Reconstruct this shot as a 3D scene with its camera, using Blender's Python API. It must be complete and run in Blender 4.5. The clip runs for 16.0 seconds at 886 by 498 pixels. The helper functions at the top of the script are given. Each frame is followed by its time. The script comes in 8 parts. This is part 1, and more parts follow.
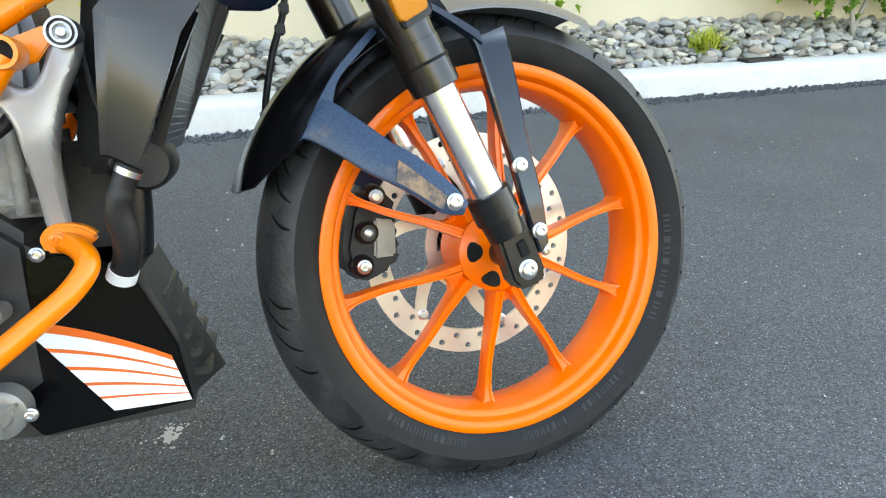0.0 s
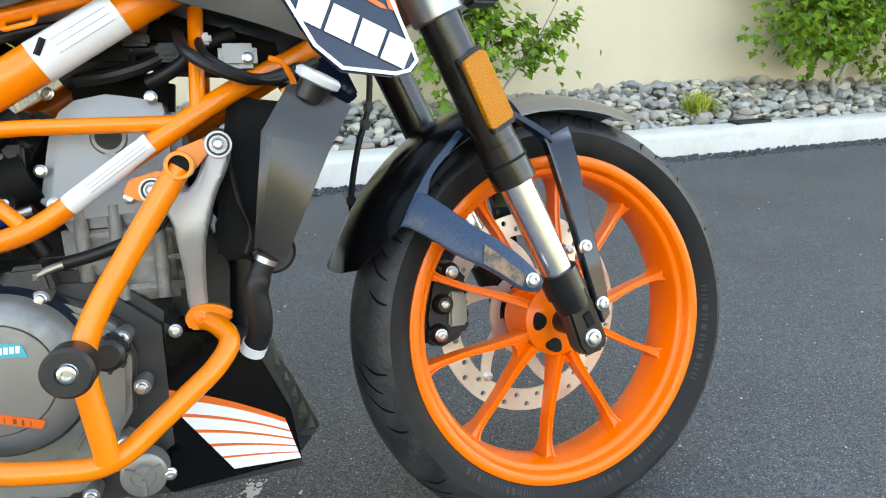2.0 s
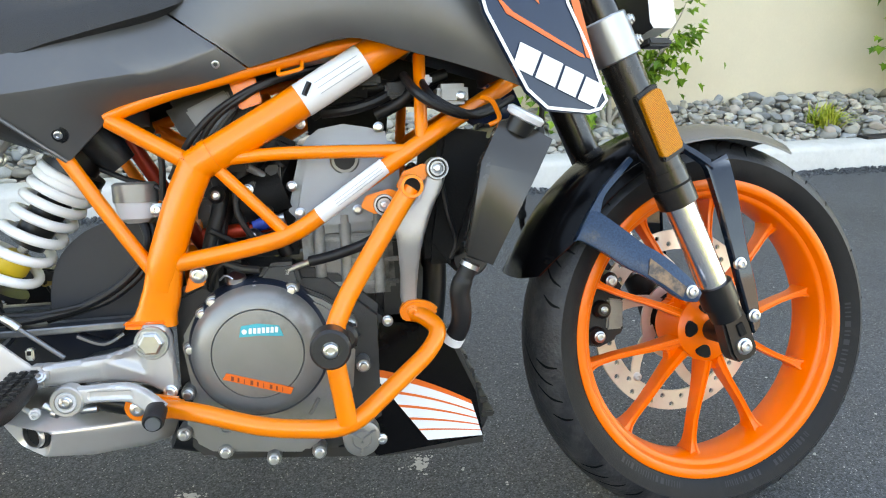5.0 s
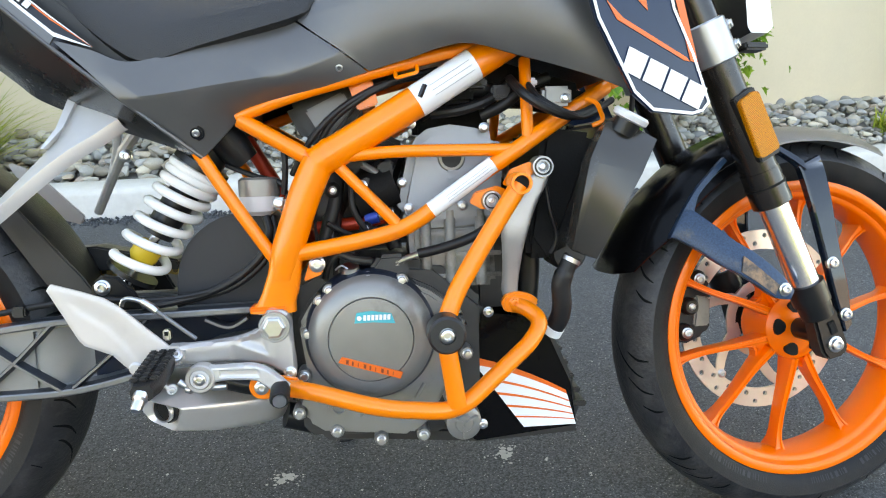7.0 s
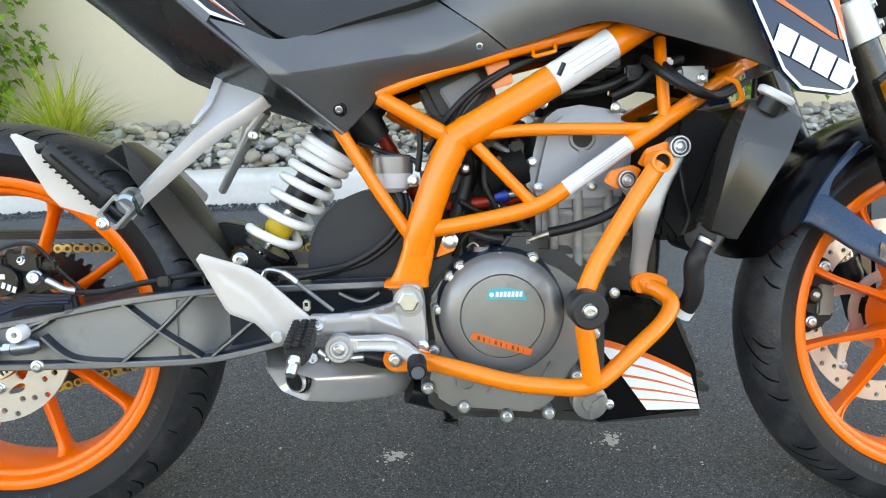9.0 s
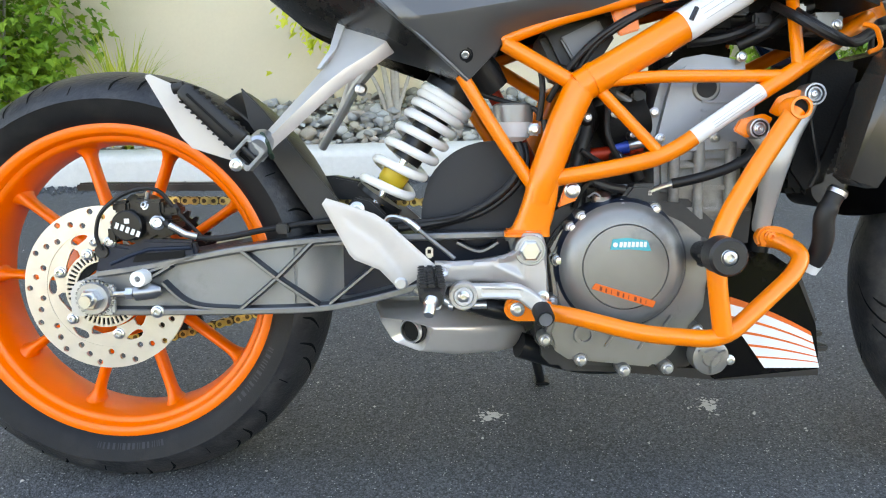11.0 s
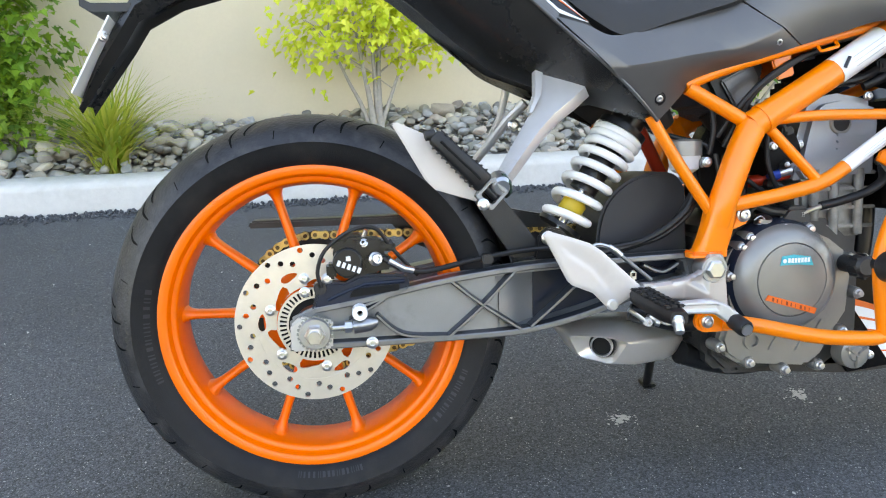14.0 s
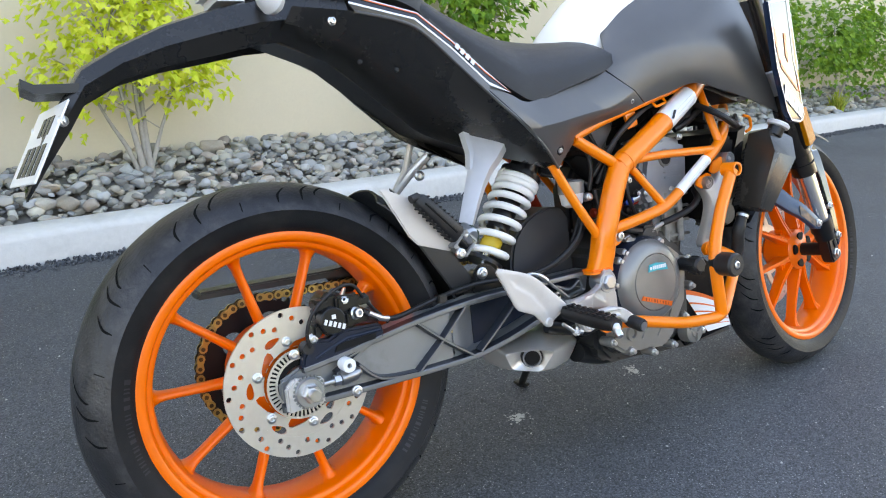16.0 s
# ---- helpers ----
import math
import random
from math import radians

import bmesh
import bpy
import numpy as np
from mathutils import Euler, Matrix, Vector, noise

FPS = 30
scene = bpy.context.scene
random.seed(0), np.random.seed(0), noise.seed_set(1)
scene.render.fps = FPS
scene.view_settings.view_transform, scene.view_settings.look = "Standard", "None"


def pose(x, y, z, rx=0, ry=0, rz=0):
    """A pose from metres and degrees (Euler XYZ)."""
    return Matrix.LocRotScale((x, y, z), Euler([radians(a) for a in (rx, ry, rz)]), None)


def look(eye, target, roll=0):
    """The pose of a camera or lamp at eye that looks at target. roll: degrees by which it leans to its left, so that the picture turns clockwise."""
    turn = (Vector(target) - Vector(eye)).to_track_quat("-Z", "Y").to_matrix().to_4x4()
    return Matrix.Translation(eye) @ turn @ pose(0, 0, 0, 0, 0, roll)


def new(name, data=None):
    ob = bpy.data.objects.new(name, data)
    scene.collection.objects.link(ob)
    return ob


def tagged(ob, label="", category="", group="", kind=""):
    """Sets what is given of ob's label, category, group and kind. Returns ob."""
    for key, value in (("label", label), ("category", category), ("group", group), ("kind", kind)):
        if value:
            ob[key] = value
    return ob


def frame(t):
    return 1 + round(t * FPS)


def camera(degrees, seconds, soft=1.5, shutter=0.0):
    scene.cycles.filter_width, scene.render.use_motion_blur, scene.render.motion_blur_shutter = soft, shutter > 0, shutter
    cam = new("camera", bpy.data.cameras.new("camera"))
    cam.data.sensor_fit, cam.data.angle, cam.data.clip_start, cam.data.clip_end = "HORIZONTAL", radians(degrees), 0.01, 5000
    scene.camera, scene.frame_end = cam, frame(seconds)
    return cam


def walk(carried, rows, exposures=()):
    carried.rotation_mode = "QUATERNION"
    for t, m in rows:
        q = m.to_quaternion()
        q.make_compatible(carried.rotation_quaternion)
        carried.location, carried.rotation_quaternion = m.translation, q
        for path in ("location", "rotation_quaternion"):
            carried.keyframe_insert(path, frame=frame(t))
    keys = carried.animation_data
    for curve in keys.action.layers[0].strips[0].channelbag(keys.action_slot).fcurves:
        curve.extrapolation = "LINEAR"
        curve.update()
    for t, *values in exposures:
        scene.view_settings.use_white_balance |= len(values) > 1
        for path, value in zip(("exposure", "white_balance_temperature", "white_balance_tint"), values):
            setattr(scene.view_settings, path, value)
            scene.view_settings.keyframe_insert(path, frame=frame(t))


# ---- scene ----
# camera and its walk
cam = camera(63.1, 16.0, 1.1)
ROWS = [
    (0, 1.0805, -0.7502, 0.6327, 67.40, 0.04, -15.54),
    (0.5, 1.0528, -0.7537, 0.6636, 67.86, 0.00, -17.67),
    (1, 0.9974, -0.7645, 0.6835, 69.57, -0.07, -18.68),
    (1.5, 0.9667, -0.7859, 0.6972, 70.62, -0.26, -18.27),
    (2, 0.9449, -0.8058, 0.7031, 71.20, -0.15, -16.80),
    (2.5, 0.9217, -0.8255, 0.7055, 71.40, -0.08, -15.45),
    (3, 0.9009, -0.8478, 0.7204, 71.38, -0.08, -14.16),
    (3.5, 0.8766, -0.8710, 0.7285, 71.37, 0.02, -12.86),
    (4, 0.8509, -0.8826, 0.7385, 71.32, 0.03, -11.47),
    (6.5, 0.7438, -0.9363, 0.7650, 71.64, 0.48, -6.44),
    (7, 0.7199, -0.9433, 0.7597, 71.68, 0.47, -5.66),
    (7.5, 0.6983, -0.9504, 0.7598, 71.70, 0.48, -4.68),
    (8, 0.6681, -0.9597, 0.7522, 71.83, 0.53, -3.67),
    (8.5, 0.6367, -0.9557, 0.7432, 71.81, 0.53, -2.76),
    (9, 0.6069, -0.9535, 0.7345, 71.77, 0.61, -1.75),
    (11.5, 0.4341, -0.9697, 0.6645, 71.09, 0.52, 0.65),
    (12, 0.3810, -0.9880, 0.6529, 71.33, 0.49, 0.85),
    (12.5, 0.3260, -0.9889, 0.6504, 71.38, 0.46, 0.93),
    (13, 0.2320, -1.0013, 0.6494, 71.53, 0.39, 0.60),
    (13.5, 0.1237, -1.0148, 0.6835, 71.73, 0.41, -2.30),
    (14, 0.0489, -1.0074, 0.7411, 71.51, 0.25, -8.15),
    (14.5, -0.0328, -0.9662, 0.7538, 71.62, 0.06, -15.37),
    (15, -0.1209, -0.9629, 0.7721, 71.83, -0.12, -22.93),
    (15.5, -0.2268, -0.9777, 0.8012, 72.28, -0.08, -27.32),
    (16, -0.3404, -0.9791, 0.8241, 72.84, -0.26, -31.94),
]
walk(cam, [(t, pose(x, y, z, rx, ry, rz)) for t, x, y, z, rx, ry, rz in ROWS],
     [(0.0, 3.36, 10000, 9), (1.5, 3.24, 10000, 10), (3.0, 3.11, 9950, 11), (9.0, 3.08, 9600, 12), (14.0, 3.04, 9300, 15), (16.0, 2.84, 8900, 16)])

# ---- world, sun and exposure ----
SUN_DIR = Vector((0.12, 0.72, 0.68)).normalized()
world = bpy.data.worlds.new("sky")
scene.world = world
world.use_nodes = True
wn = world.node_tree
sky = wn.nodes.new("ShaderNodeTexSky")
sky.sky_type, sky.sun_disc = "NISHITA", False
sky.dust_density, sky.air_density = 0.3, 1.0
sky.sun_elevation = math.asin(SUN_DIR.z)
sky.sun_rotation = math.atan2(SUN_DIR.x, SUN_DIR.y)
wn.links.new(sky.outputs["Color"], wn.nodes["Background"].inputs["Color"])
wn.nodes["Background"].inputs["Strength"].default_value = 0.15
sun = new("sun", bpy.data.lights.new("sun", "SUN"))
sun.data.energy, sun.data.angle, sun.data.color = 3.5, radians(0.6), (1.0, 0.92, 0.80)
sun.matrix_world = look(SUN_DIR * 20, (0, 0, 0))


# ---- materials ----
def material(name, color, rough=0.5, metal=0.0, vary=0.0, scale=30.0, bump=0.0, bump_scale=200.0, spec=0.5, coat=0.0,
             dirt=None, dirt_scale=6.0, dirt_low=0.5, dirt_high=0.7, per_object=0.0, island=0.0):
    """A principled material with fine grain, larger stains and relief, all in object space."""
    m = bpy.data.materials.new(name)
    m.use_nodes = True
    nt = m.node_tree
    p = nt.nodes["Principled BSDF"]
    p.inputs["Roughness"].default_value, p.inputs["Metallic"].default_value = rough, metal
    p.inputs["Specular IOR Level"].default_value, p.inputs["Coat Weight"].default_value = spec, coat
    p.inputs["Coat Roughness"].default_value = 0.08
    pos = nt.nodes.new("ShaderNodeTexCoord")
    base = nt.nodes.new("ShaderNodeMix")
    base.data_type = "RGBA"
    base.inputs[6].default_value = (*[c * (1 - vary) for c in color], 1)
    base.inputs[7].default_value = (*[min(1, c * (1 + vary)) for c in color], 1)
    grain = nt.nodes.new("ShaderNodeTexNoise")
    grain.inputs["Scale"].default_value, grain.inputs["Detail"].default_value = scale, 6
    nt.links.new(pos.outputs["Object"], grain.inputs["Vector"])
    nt.links.new(grain.outputs["Fac"], base.inputs[0])
    out = base.outputs[2]
    if dirt:
        stain = nt.nodes.new("ShaderNodeTexNoise")
        stain.inputs["Scale"].default_value, stain.inputs["Detail"].default_value, stain.inputs["Roughness"].default_value = dirt_scale, 8, 0.65
        nt.links.new(pos.outputs["Object"], stain.inputs["Vector"])
        ramp = nt.nodes.new("ShaderNodeMapRange")
        ramp.inputs[1].default_value, ramp.inputs[2].default_value = dirt_low, dirt_high
        nt.links.new(stain.outputs["Fac"], ramp.inputs[0])
        mix = nt.nodes.new("ShaderNodeMix")
        mix.data_type = "RGBA"
        mix.inputs[7].default_value = (*dirt, 1)
        nt.links.new(ramp.outputs[0], mix.inputs[0])
        nt.links.new(out, mix.inputs[6])
        out = mix.outputs[2]
        rr = nt.nodes.new("ShaderNodeMapRange")
        rr.inputs[3].default_value, rr.inputs[4].default_value = rough, min(1, rough + 0.25)
        nt.links.new(ramp.outputs[0], rr.inputs[0])
        nt.links.new(rr.outputs[0], p.inputs["Roughness"])
    if per_object or island:
        source = nt.nodes.new("ShaderNodeObjectInfo" if per_object else "ShaderNodeNewGeometry")
        spread = per_object or island
        hsv = nt.nodes.new("ShaderNodeHueSaturation")
        val = nt.nodes.new("ShaderNodeMapRange")
        val.inputs[3].default_value, val.inputs[4].default_value = 1 - spread, 1 + spread
        nt.links.new(source.outputs["Random" if per_object else "Random Per Island"], val.inputs[0])
        nt.links.new(val.outputs[0], hsv.inputs["Value"])
        nt.links.new(out, hsv.inputs["Color"])
        out = hsv.outputs["Color"]
    nt.links.new(out, p.inputs["Base Color"])
    if bump:
        relief = nt.nodes.new("ShaderNodeTexNoise")
        relief.inputs["Scale"].default_value, relief.inputs["Detail"].default_value = bump_scale, 4
        nt.links.new(pos.outputs["Object"], relief.inputs["Vector"])
        bn = nt.nodes.new("ShaderNodeBump")
        bn.inputs["Strength"].default_value, bn.inputs["Distance"].default_value = bump, 0.002
        nt.links.new(relief.outputs["Fac"], bn.inputs["Height"])
        nt.links.new(bn.outputs["Normal"], p.inputs["Normal"])
    return m


ORANGE = material("orange_paint", (0.92, 0.205, 0.004), 0.28, 0.0, 0.06, 12, 0.05, 500, 0.5, 0.15, (0.70, 0.12, 0.006), 7, 0.56, 0.85)
RIM_ORANGE = material("orange_wheel_coat", (0.98, 0.150, 0.002), 0.32, 0.0, 0.08, 9, 0.06, 900, 0.40, 0.12, (0.66, 0.105, 0.004), 5, 0.58, 0.9)
RUBBER = material("tyre_rubber", (0.014, 0.0152, 0.018), 0.42, 0.0, 0.7, 45, 0.55, 190, 0.45, 0, (0.062, 0.060, 0.060), 26, 0.46, 0.78)
SIDE_WALL = material("tyre_side_wall", (0.008, 0.0085, 0.0098), 0.46, 0.0, 0.3, 50, 0.25, 600, 0.22, 0, (0.028, 0.026, 0.023), 12, 0.52, 0.85)
BLACK_PLASTIC = material("black_plastic", (0.013, 0.013, 0.0135), 0.40, 0.0, 0.25, 30, 0.2, 900, 0.45, 0, (0.024, 0.023, 0.021), 7, 0.52, 0.8)
GLOSS_BLACK = material("gloss_black_plastic", (0.003, 0.003, 0.0035), 0.18, 0.0, 0.1, 20, 0.03, 600, 0.13, 0.0, (0.012, 0.012, 0.012), 16, 0.56, 0.8)
# Bluish flake paint; the strong blue also stands for reflected sky.
FLAKE_BLACK = material("metallic_paint_sky_blue", (0.019, 0.046, 0.092), 0.28, 0.0, 0.8, 420, 0.04, 900, 0.35, 0.0, (0.10, 0.095, 0.09), 30, 0.60, 0.75)
TAIL_BLACK = material("dark_tail_plastic", (0.014, 0.014, 0.0142), 0.24, 0.0, 0.1, 20, 0.03, 600, 0.5, 0.0, (0.026, 0.025, 0.023), 6, 0.5, 0.8)
CHIPPED = material("stone_chipped_stay", (0.085, 0.070, 0.062), 0.5, 0.3, 0.5, 300, 0.3, 400, 0.5, 0, (0.30, 0.19, 0.12), 70, 0.45, 0.62)
# Slight blue in the base stands for sky mirrored in the stay.
MIRROR_BLACK = material("mirror_black_sky_tint", (0.006, 0.012, 0.021), 0.05, 0.0, 0.1, 20, 0.01, 600, 0.5, 0.0)
MATT_GREY = material("satin_charcoal_bodywork", (0.114, 0.112, 0.111), 0.33, 0.55, 0.06, 15, 0.05, 1400, 0.55, 0.0, (0.142, 0.137, 0.132), 5, 0.5, 0.8)
SEAT_VINYL = material("seat_vinyl", (0.016, 0.016, 0.017), 0.5, 0.0, 0.15, 60, 0.5, 900, 0.45)
ALLOY = material("cast_alloy", (0.31, 0.32, 0.335), 0.29, 0.95, 0.10, 25, 0.05, 500, 0.5, 0, (0.20, 0.195, 0.19), 14, 0.55, 0.85)
BRIGHT_ALLOY = material("brushed_alloy", (0.405, 0.42, 0.44), 0.33, 0.9, 0.08, 40, 0.06, 900, 0.5, 0, (0.31, 0.315, 0.32), 9, 0.54, 0.85)
CAST = material("satin_cast_alloy", (0.45, 0.44, 0.43), 0.42, 0.55, 0.10, 25, 0.06, 500, 0.5, 0, (0.34, 0.335, 0.33), 18, 0.55, 0.85)
PALE_ALLOY = material("pale_cast_alloy", (0.55, 0.545, 0.54), 0.36, 0.45, 0.10, 30, 0.06, 600, 0.5, 0, (0.42, 0.415, 0.41), 16, 0.54, 0.82)
HEEL_SILVER = material("silver_painted_guard", (0.53, 0.49, 0.455), 0.46, 0.2, 0.05, 30, 0.05, 700, 0.4, 0, (0.47, 0.43, 0.40), 12, 0.52, 0.8)
FORK_BLACK = material("polished_fork_coat", (0.013, 0.010, 0.008), 0.2, 0.0, 0.1, 30, 0.02, 700, 0.6, 0, (0.024, 0.019, 0.015), 9, 0.5, 0.8)
GREEN_TAPE = material("dark_green_tape", (0.012, 0.035, 0.022), 0.5, 0.0, 0.3, 80, 0.3, 400)
CHROME = material("hard_chrome", (0.88, 0.88, 0.88), 0.24, 1.0, 0.03, 30, 0.02, 500, 0.5)
STEEL = material("zinc_bolt_steel", (0.60, 0.605, 0.61), 0.3, 1.0, 0.12, 90, 0.05, 600, 0.5)
BLACK_METAL = material("black_anodised_metal", (0.008, 0.0085, 0.0095), 0.30, 0.0, 0.12, 30, 0.05, 700, 0.36)
ENGINE_GREY = material("engine_grey_paint", (0.225, 0.222, 0.212), 0.30, 0.45, 0.08, 40, 0.12, 900, 0.5, 0, (0.07, 0.066, 0.058), 9, 0.55, 0.8)
CASE_BLACK = material("dark_engine_casting", (0.030, 0.031, 0.032), 0.45, 0.2, 0.15, 40, 0.2, 700, 0.5, 0, (0.06, 0.056, 0.05), 9, 0.5, 0.75)
BARREL_GREY = material("grimy_barrel_casting", (0.30, 0.295, 0.28), 0.5, 0.25, 0.2, 30, 0.3, 500, 0.5, 0, (0.05, 0.047, 0.042), 9, 0.45, 0.68)
DULL_BLACK = material("dull_black_plastic", (0.022, 0.022, 0.025), 0.48, 0.0, 0.1, 20, 0.1, 900, 0.4, 0.0, (0.032, 0.032, 0.034), 8, 0.5, 0.8)
HEAD_GREY = material("head_casting", (0.295, 0.312, 0.335), 0.42, 0.3, 0.08, 30, 0.08, 600, 0.5, 0, (0.24, 0.24, 0.235), 5, 0.52, 0.85)
DISC_STEEL = material("brake_disc_steel", (0.64, 0.595, 0.53), 0.33, 0.65, 0.1, 60, 0.08, 300, 0.5, 0, (0.54, 0.49, 0.42), 9, 0.5, 0.8)
GOLD = material("gold_chain", (0.60, 0.42, 0.14), 0.35, 1.0, 0.2, 60, 0.05, 600, 0.5, 0, (0.10, 0.08, 0.05), 30, 0.5, 0.7)
DARK_GOLD = material("oily_link_steel", (0.16, 0.11, 0.045), 0.4, 0.9, 0.25, 60, 0.05, 600, 0.5, 0, (0.03, 0.025, 0.018), 30, 0.45, 0.65)
WHITE_PAINT = material("white_paint", (0.80, 0.80, 0.79), 0.3, 0.0, 0.03, 20, 0.03, 700, 0.5, 0.2, (0.55, 0.52, 0.48), 9, 0.6, 0.9)
WHITE_STICKER = material("white_sticker", (0.72, 0.73, 0.74), 0.3, 0.0, 0.03, 30, 0.02, 600, 0.5)
ORANGE_STICKER = material("orange_sticker", (0.75, 0.12, 0.01), 0.35, 0.0, 0.03, 30, 0.02, 600, 0.5)
# Navy in the base imitates blue sky mirrored in black gloss.
GLOSS_PANEL = material("black_panel_sky_tint", (0.011, 0.024, 0.056), 0.06, 0.0, 0.1, 30, 0.01, 600, 0.32)
BLACK_STICKER = material("black_sticker", (0.012, 0.013, 0.016), 0.25, 0.0, 0.1, 30, 0.02, 600, 0.5)
TEAL_STICKER = material("teal_sticker", (0.005, 0.36, 0.42), 0.35, 0.0, 0.03, 30, 0.02, 600, 0.5)
PLATE_INK = material("dark_orange_print", (0.20, 0.030, 0.006), 0.5, 0.0, 0.1, 60)
INK_GREY = material("grey_print", (0.40, 0.41, 0.43), 0.5, 0.0, 0.1, 60)
HOSE = material("rubber_hose", (0.008, 0.008, 0.009), 0.45, 0.0, 0.2, 40, 0.2, 500, 0.4, 0, (0.024, 0.023, 0.021), 12, 0.5, 0.8)
# Near black: dark parts, and shade painted into pockets, gaps and slots.
DARK_CORE = material("black_core_and_shade", (0.006, 0.006, 0.006), 0.7, 0.0, 0.3, 30, 0.3, 300, 0.2)
EXHAUST = material("brushed_exhaust_steel", (0.80, 0.77, 0.73), 0.32, 0.75, 0.05, 14, 0.0, 260, 0.5, 0, (0.72, 0.67, 0.61), 8, 0.45, 0.95)
SWING_ALLOY = material("dull_cast_alloy", (0.245, 0.252, 0.255), 0.40, 0.45, 0.12, 25, 0.15, 500, 0.5, 0, (0.14, 0.135, 0.125), 8, 0.5, 0.75)
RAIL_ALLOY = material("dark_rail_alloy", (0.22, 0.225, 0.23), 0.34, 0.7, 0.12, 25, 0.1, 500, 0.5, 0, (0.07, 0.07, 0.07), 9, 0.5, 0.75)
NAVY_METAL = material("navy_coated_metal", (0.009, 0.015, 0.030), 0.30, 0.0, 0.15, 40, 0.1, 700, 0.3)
# Darker, bluer copy of the rail alloy: shade and sky on rib sides.
RIB_SHADE = material("shaded_rib_side", (0.035, 0.042, 0.055), 0.32, 0.5, 0.12, 25, 0.1, 500)
AMBER = material("amber_reflector", (0.47, 0.105, 0.0005), 0.30, 0.0, 0.15, 300, 0.4, 800, 0.3, 0.0)
RESERVOIR = material("cloudy_plastic", (0.55, 0.55, 0.56), 0.35, 0.0, 0.05, 20, 0.02, 500, 0.5)
YELLOW = material("yellow_bump_stop", (0.62, 0.42, 0.03), 0.5, 0.0, 0.1, 40)
RED = material("red_anodised", (0.45, 0.03, 0.008), 0.4, 0.3, 0.1, 40)
BLUE = material("blue_anodised", (0.01, 0.06, 0.40), 0.4, 0.3, 0.1, 40)
KERB_MAT = material("kerb_concrete", (0.54, 0.53, 0.50), 0.85, 0.0, 0.10, 45, 0.5, 120, 0.3, 0, (0.42, 0.41, 0.38), 5, 0.52, 0.8)
BROWN_WALL = material("tan_stucco", (0.40, 0.36, 0.31), 0.9, 0.0, 0.05, 70, 0.3, 160, 0.2, 0, (0.36, 0.32, 0.27), 1.6, 0.45, 0.75)
SHROUD_BLACK = material("satin_radiator_cover", (0.034, 0.031, 0.027), 0.22, 0.1, 0.1, 15, 0.03, 900, 0.6, 0.0, (0.055, 0.048, 0.040), 6, 0.5, 0.8)
SOIL = material("gravelly_soil", (0.21, 0.20, 0.18), 0.95, 0.0, 0.35, 30, 0.8, 90, 0.2)
WALL_MAT = material("beige_stucco", (0.62, 0.54, 0.40), 0.9, 0.0, 0.04, 70, 0.35, 160, 0.2, 0, (0.57, 0.50, 0.375), 1.6, 0.45, 0.75)
BARK = material("pale_bark", (0.34, 0.31, 0.27), 0.9, 0.0, 0.3, 50, 0.6, 80, 0.2)
STONE = material("river_stone", (0.44, 0.43, 0.41), 0.75, 0.0, 0.18, 18, 0.3, 160, 0.4, 0, (0.54, 0.52, 0.48), 5, 0.45, 0.75, 0.36)
STONE_ISLE = material("river_stone_heap", (0.42, 0.41, 0.39), 0.78, 0.0, 0.18, 18, 0.3, 160, 0.4, 0, (0.54, 0.52, 0.48), 5, 0.45, 0.75, 0, 0.36)
STONE_WARM = material("brown_river_stone", (0.37, 0.32, 0.255), 0.8, 0.0, 0.2, 18, 0.3, 160, 0.4, 0, (0.45, 0.40, 0.33), 7, 0.5, 0.75, 0.3)


def mixed_stone(m, per_object):
    """Stones of several kinds: slate, buff, olive and pale ones, picked by chance."""
    nt = m.node_tree
    hsv = [n for n in nt.nodes if n.bl_idname == "ShaderNodeHueSaturation"][0]
    pick = nt.nodes.new("ShaderNodeValToRGB")
    pick.color_ramp.interpolation = "CONSTANT"
    tones = [(0.95, 0.98, 1.0), (1.05, 0.99, 0.88), (0.80, 0.83, 0.86), (1.02, 1.0, 0.93), (1.25, 1.17, 1.0), (0.95, 0.95, 0.87), (1.12, 0.97, 0.86), (0.84, 0.82, 0.78)]
    for i, tone in enumerate(tones):
        e = pick.color_ramp.elements[0] if i == 0 else pick.color_ramp.elements.new(i / len(tones))
        e.position, e.color = i / len(tones), (*[c * 0.75 for c in tone], 1)
    pick.color_ramp.elements.remove(pick.color_ramp.elements[-1])
    source = nt.nodes.new("ShaderNodeObjectInfo" if per_object else "ShaderNodeNewGeometry")
    spread = nt.nodes.new("ShaderNodeMath")
    spread.operation = "FRACT"
    times = nt.nodes.new("ShaderNodeMath")
    times.operation = "MULTIPLY"
    times.inputs[1].default_value = 17.3
    nt.links.new(source.outputs["Random" if per_object else "Random Per Island"], times.inputs[0])
    nt.links.new(times.outputs[0], spread.inputs[0])
    nt.links.new(spread.outputs[0], pick.inputs[0])
    old = hsv.inputs["Color"].links[0].from_socket
    mix = nt.nodes.new("ShaderNodeMix")
    mix.data_type, mix.blend_type = "RGBA", "MULTIPLY"
    mix.inputs[0].default_value = 1.0
    nt.links.new(old, mix.inputs[6])
    nt.links.new(pick.outputs[0], mix.inputs[7])
    nt.links.new(mix.outputs[2], hsv.inputs["Color"])


mixed_stone(STONE, True)
mixed_stone(STONE_ISLE, False)


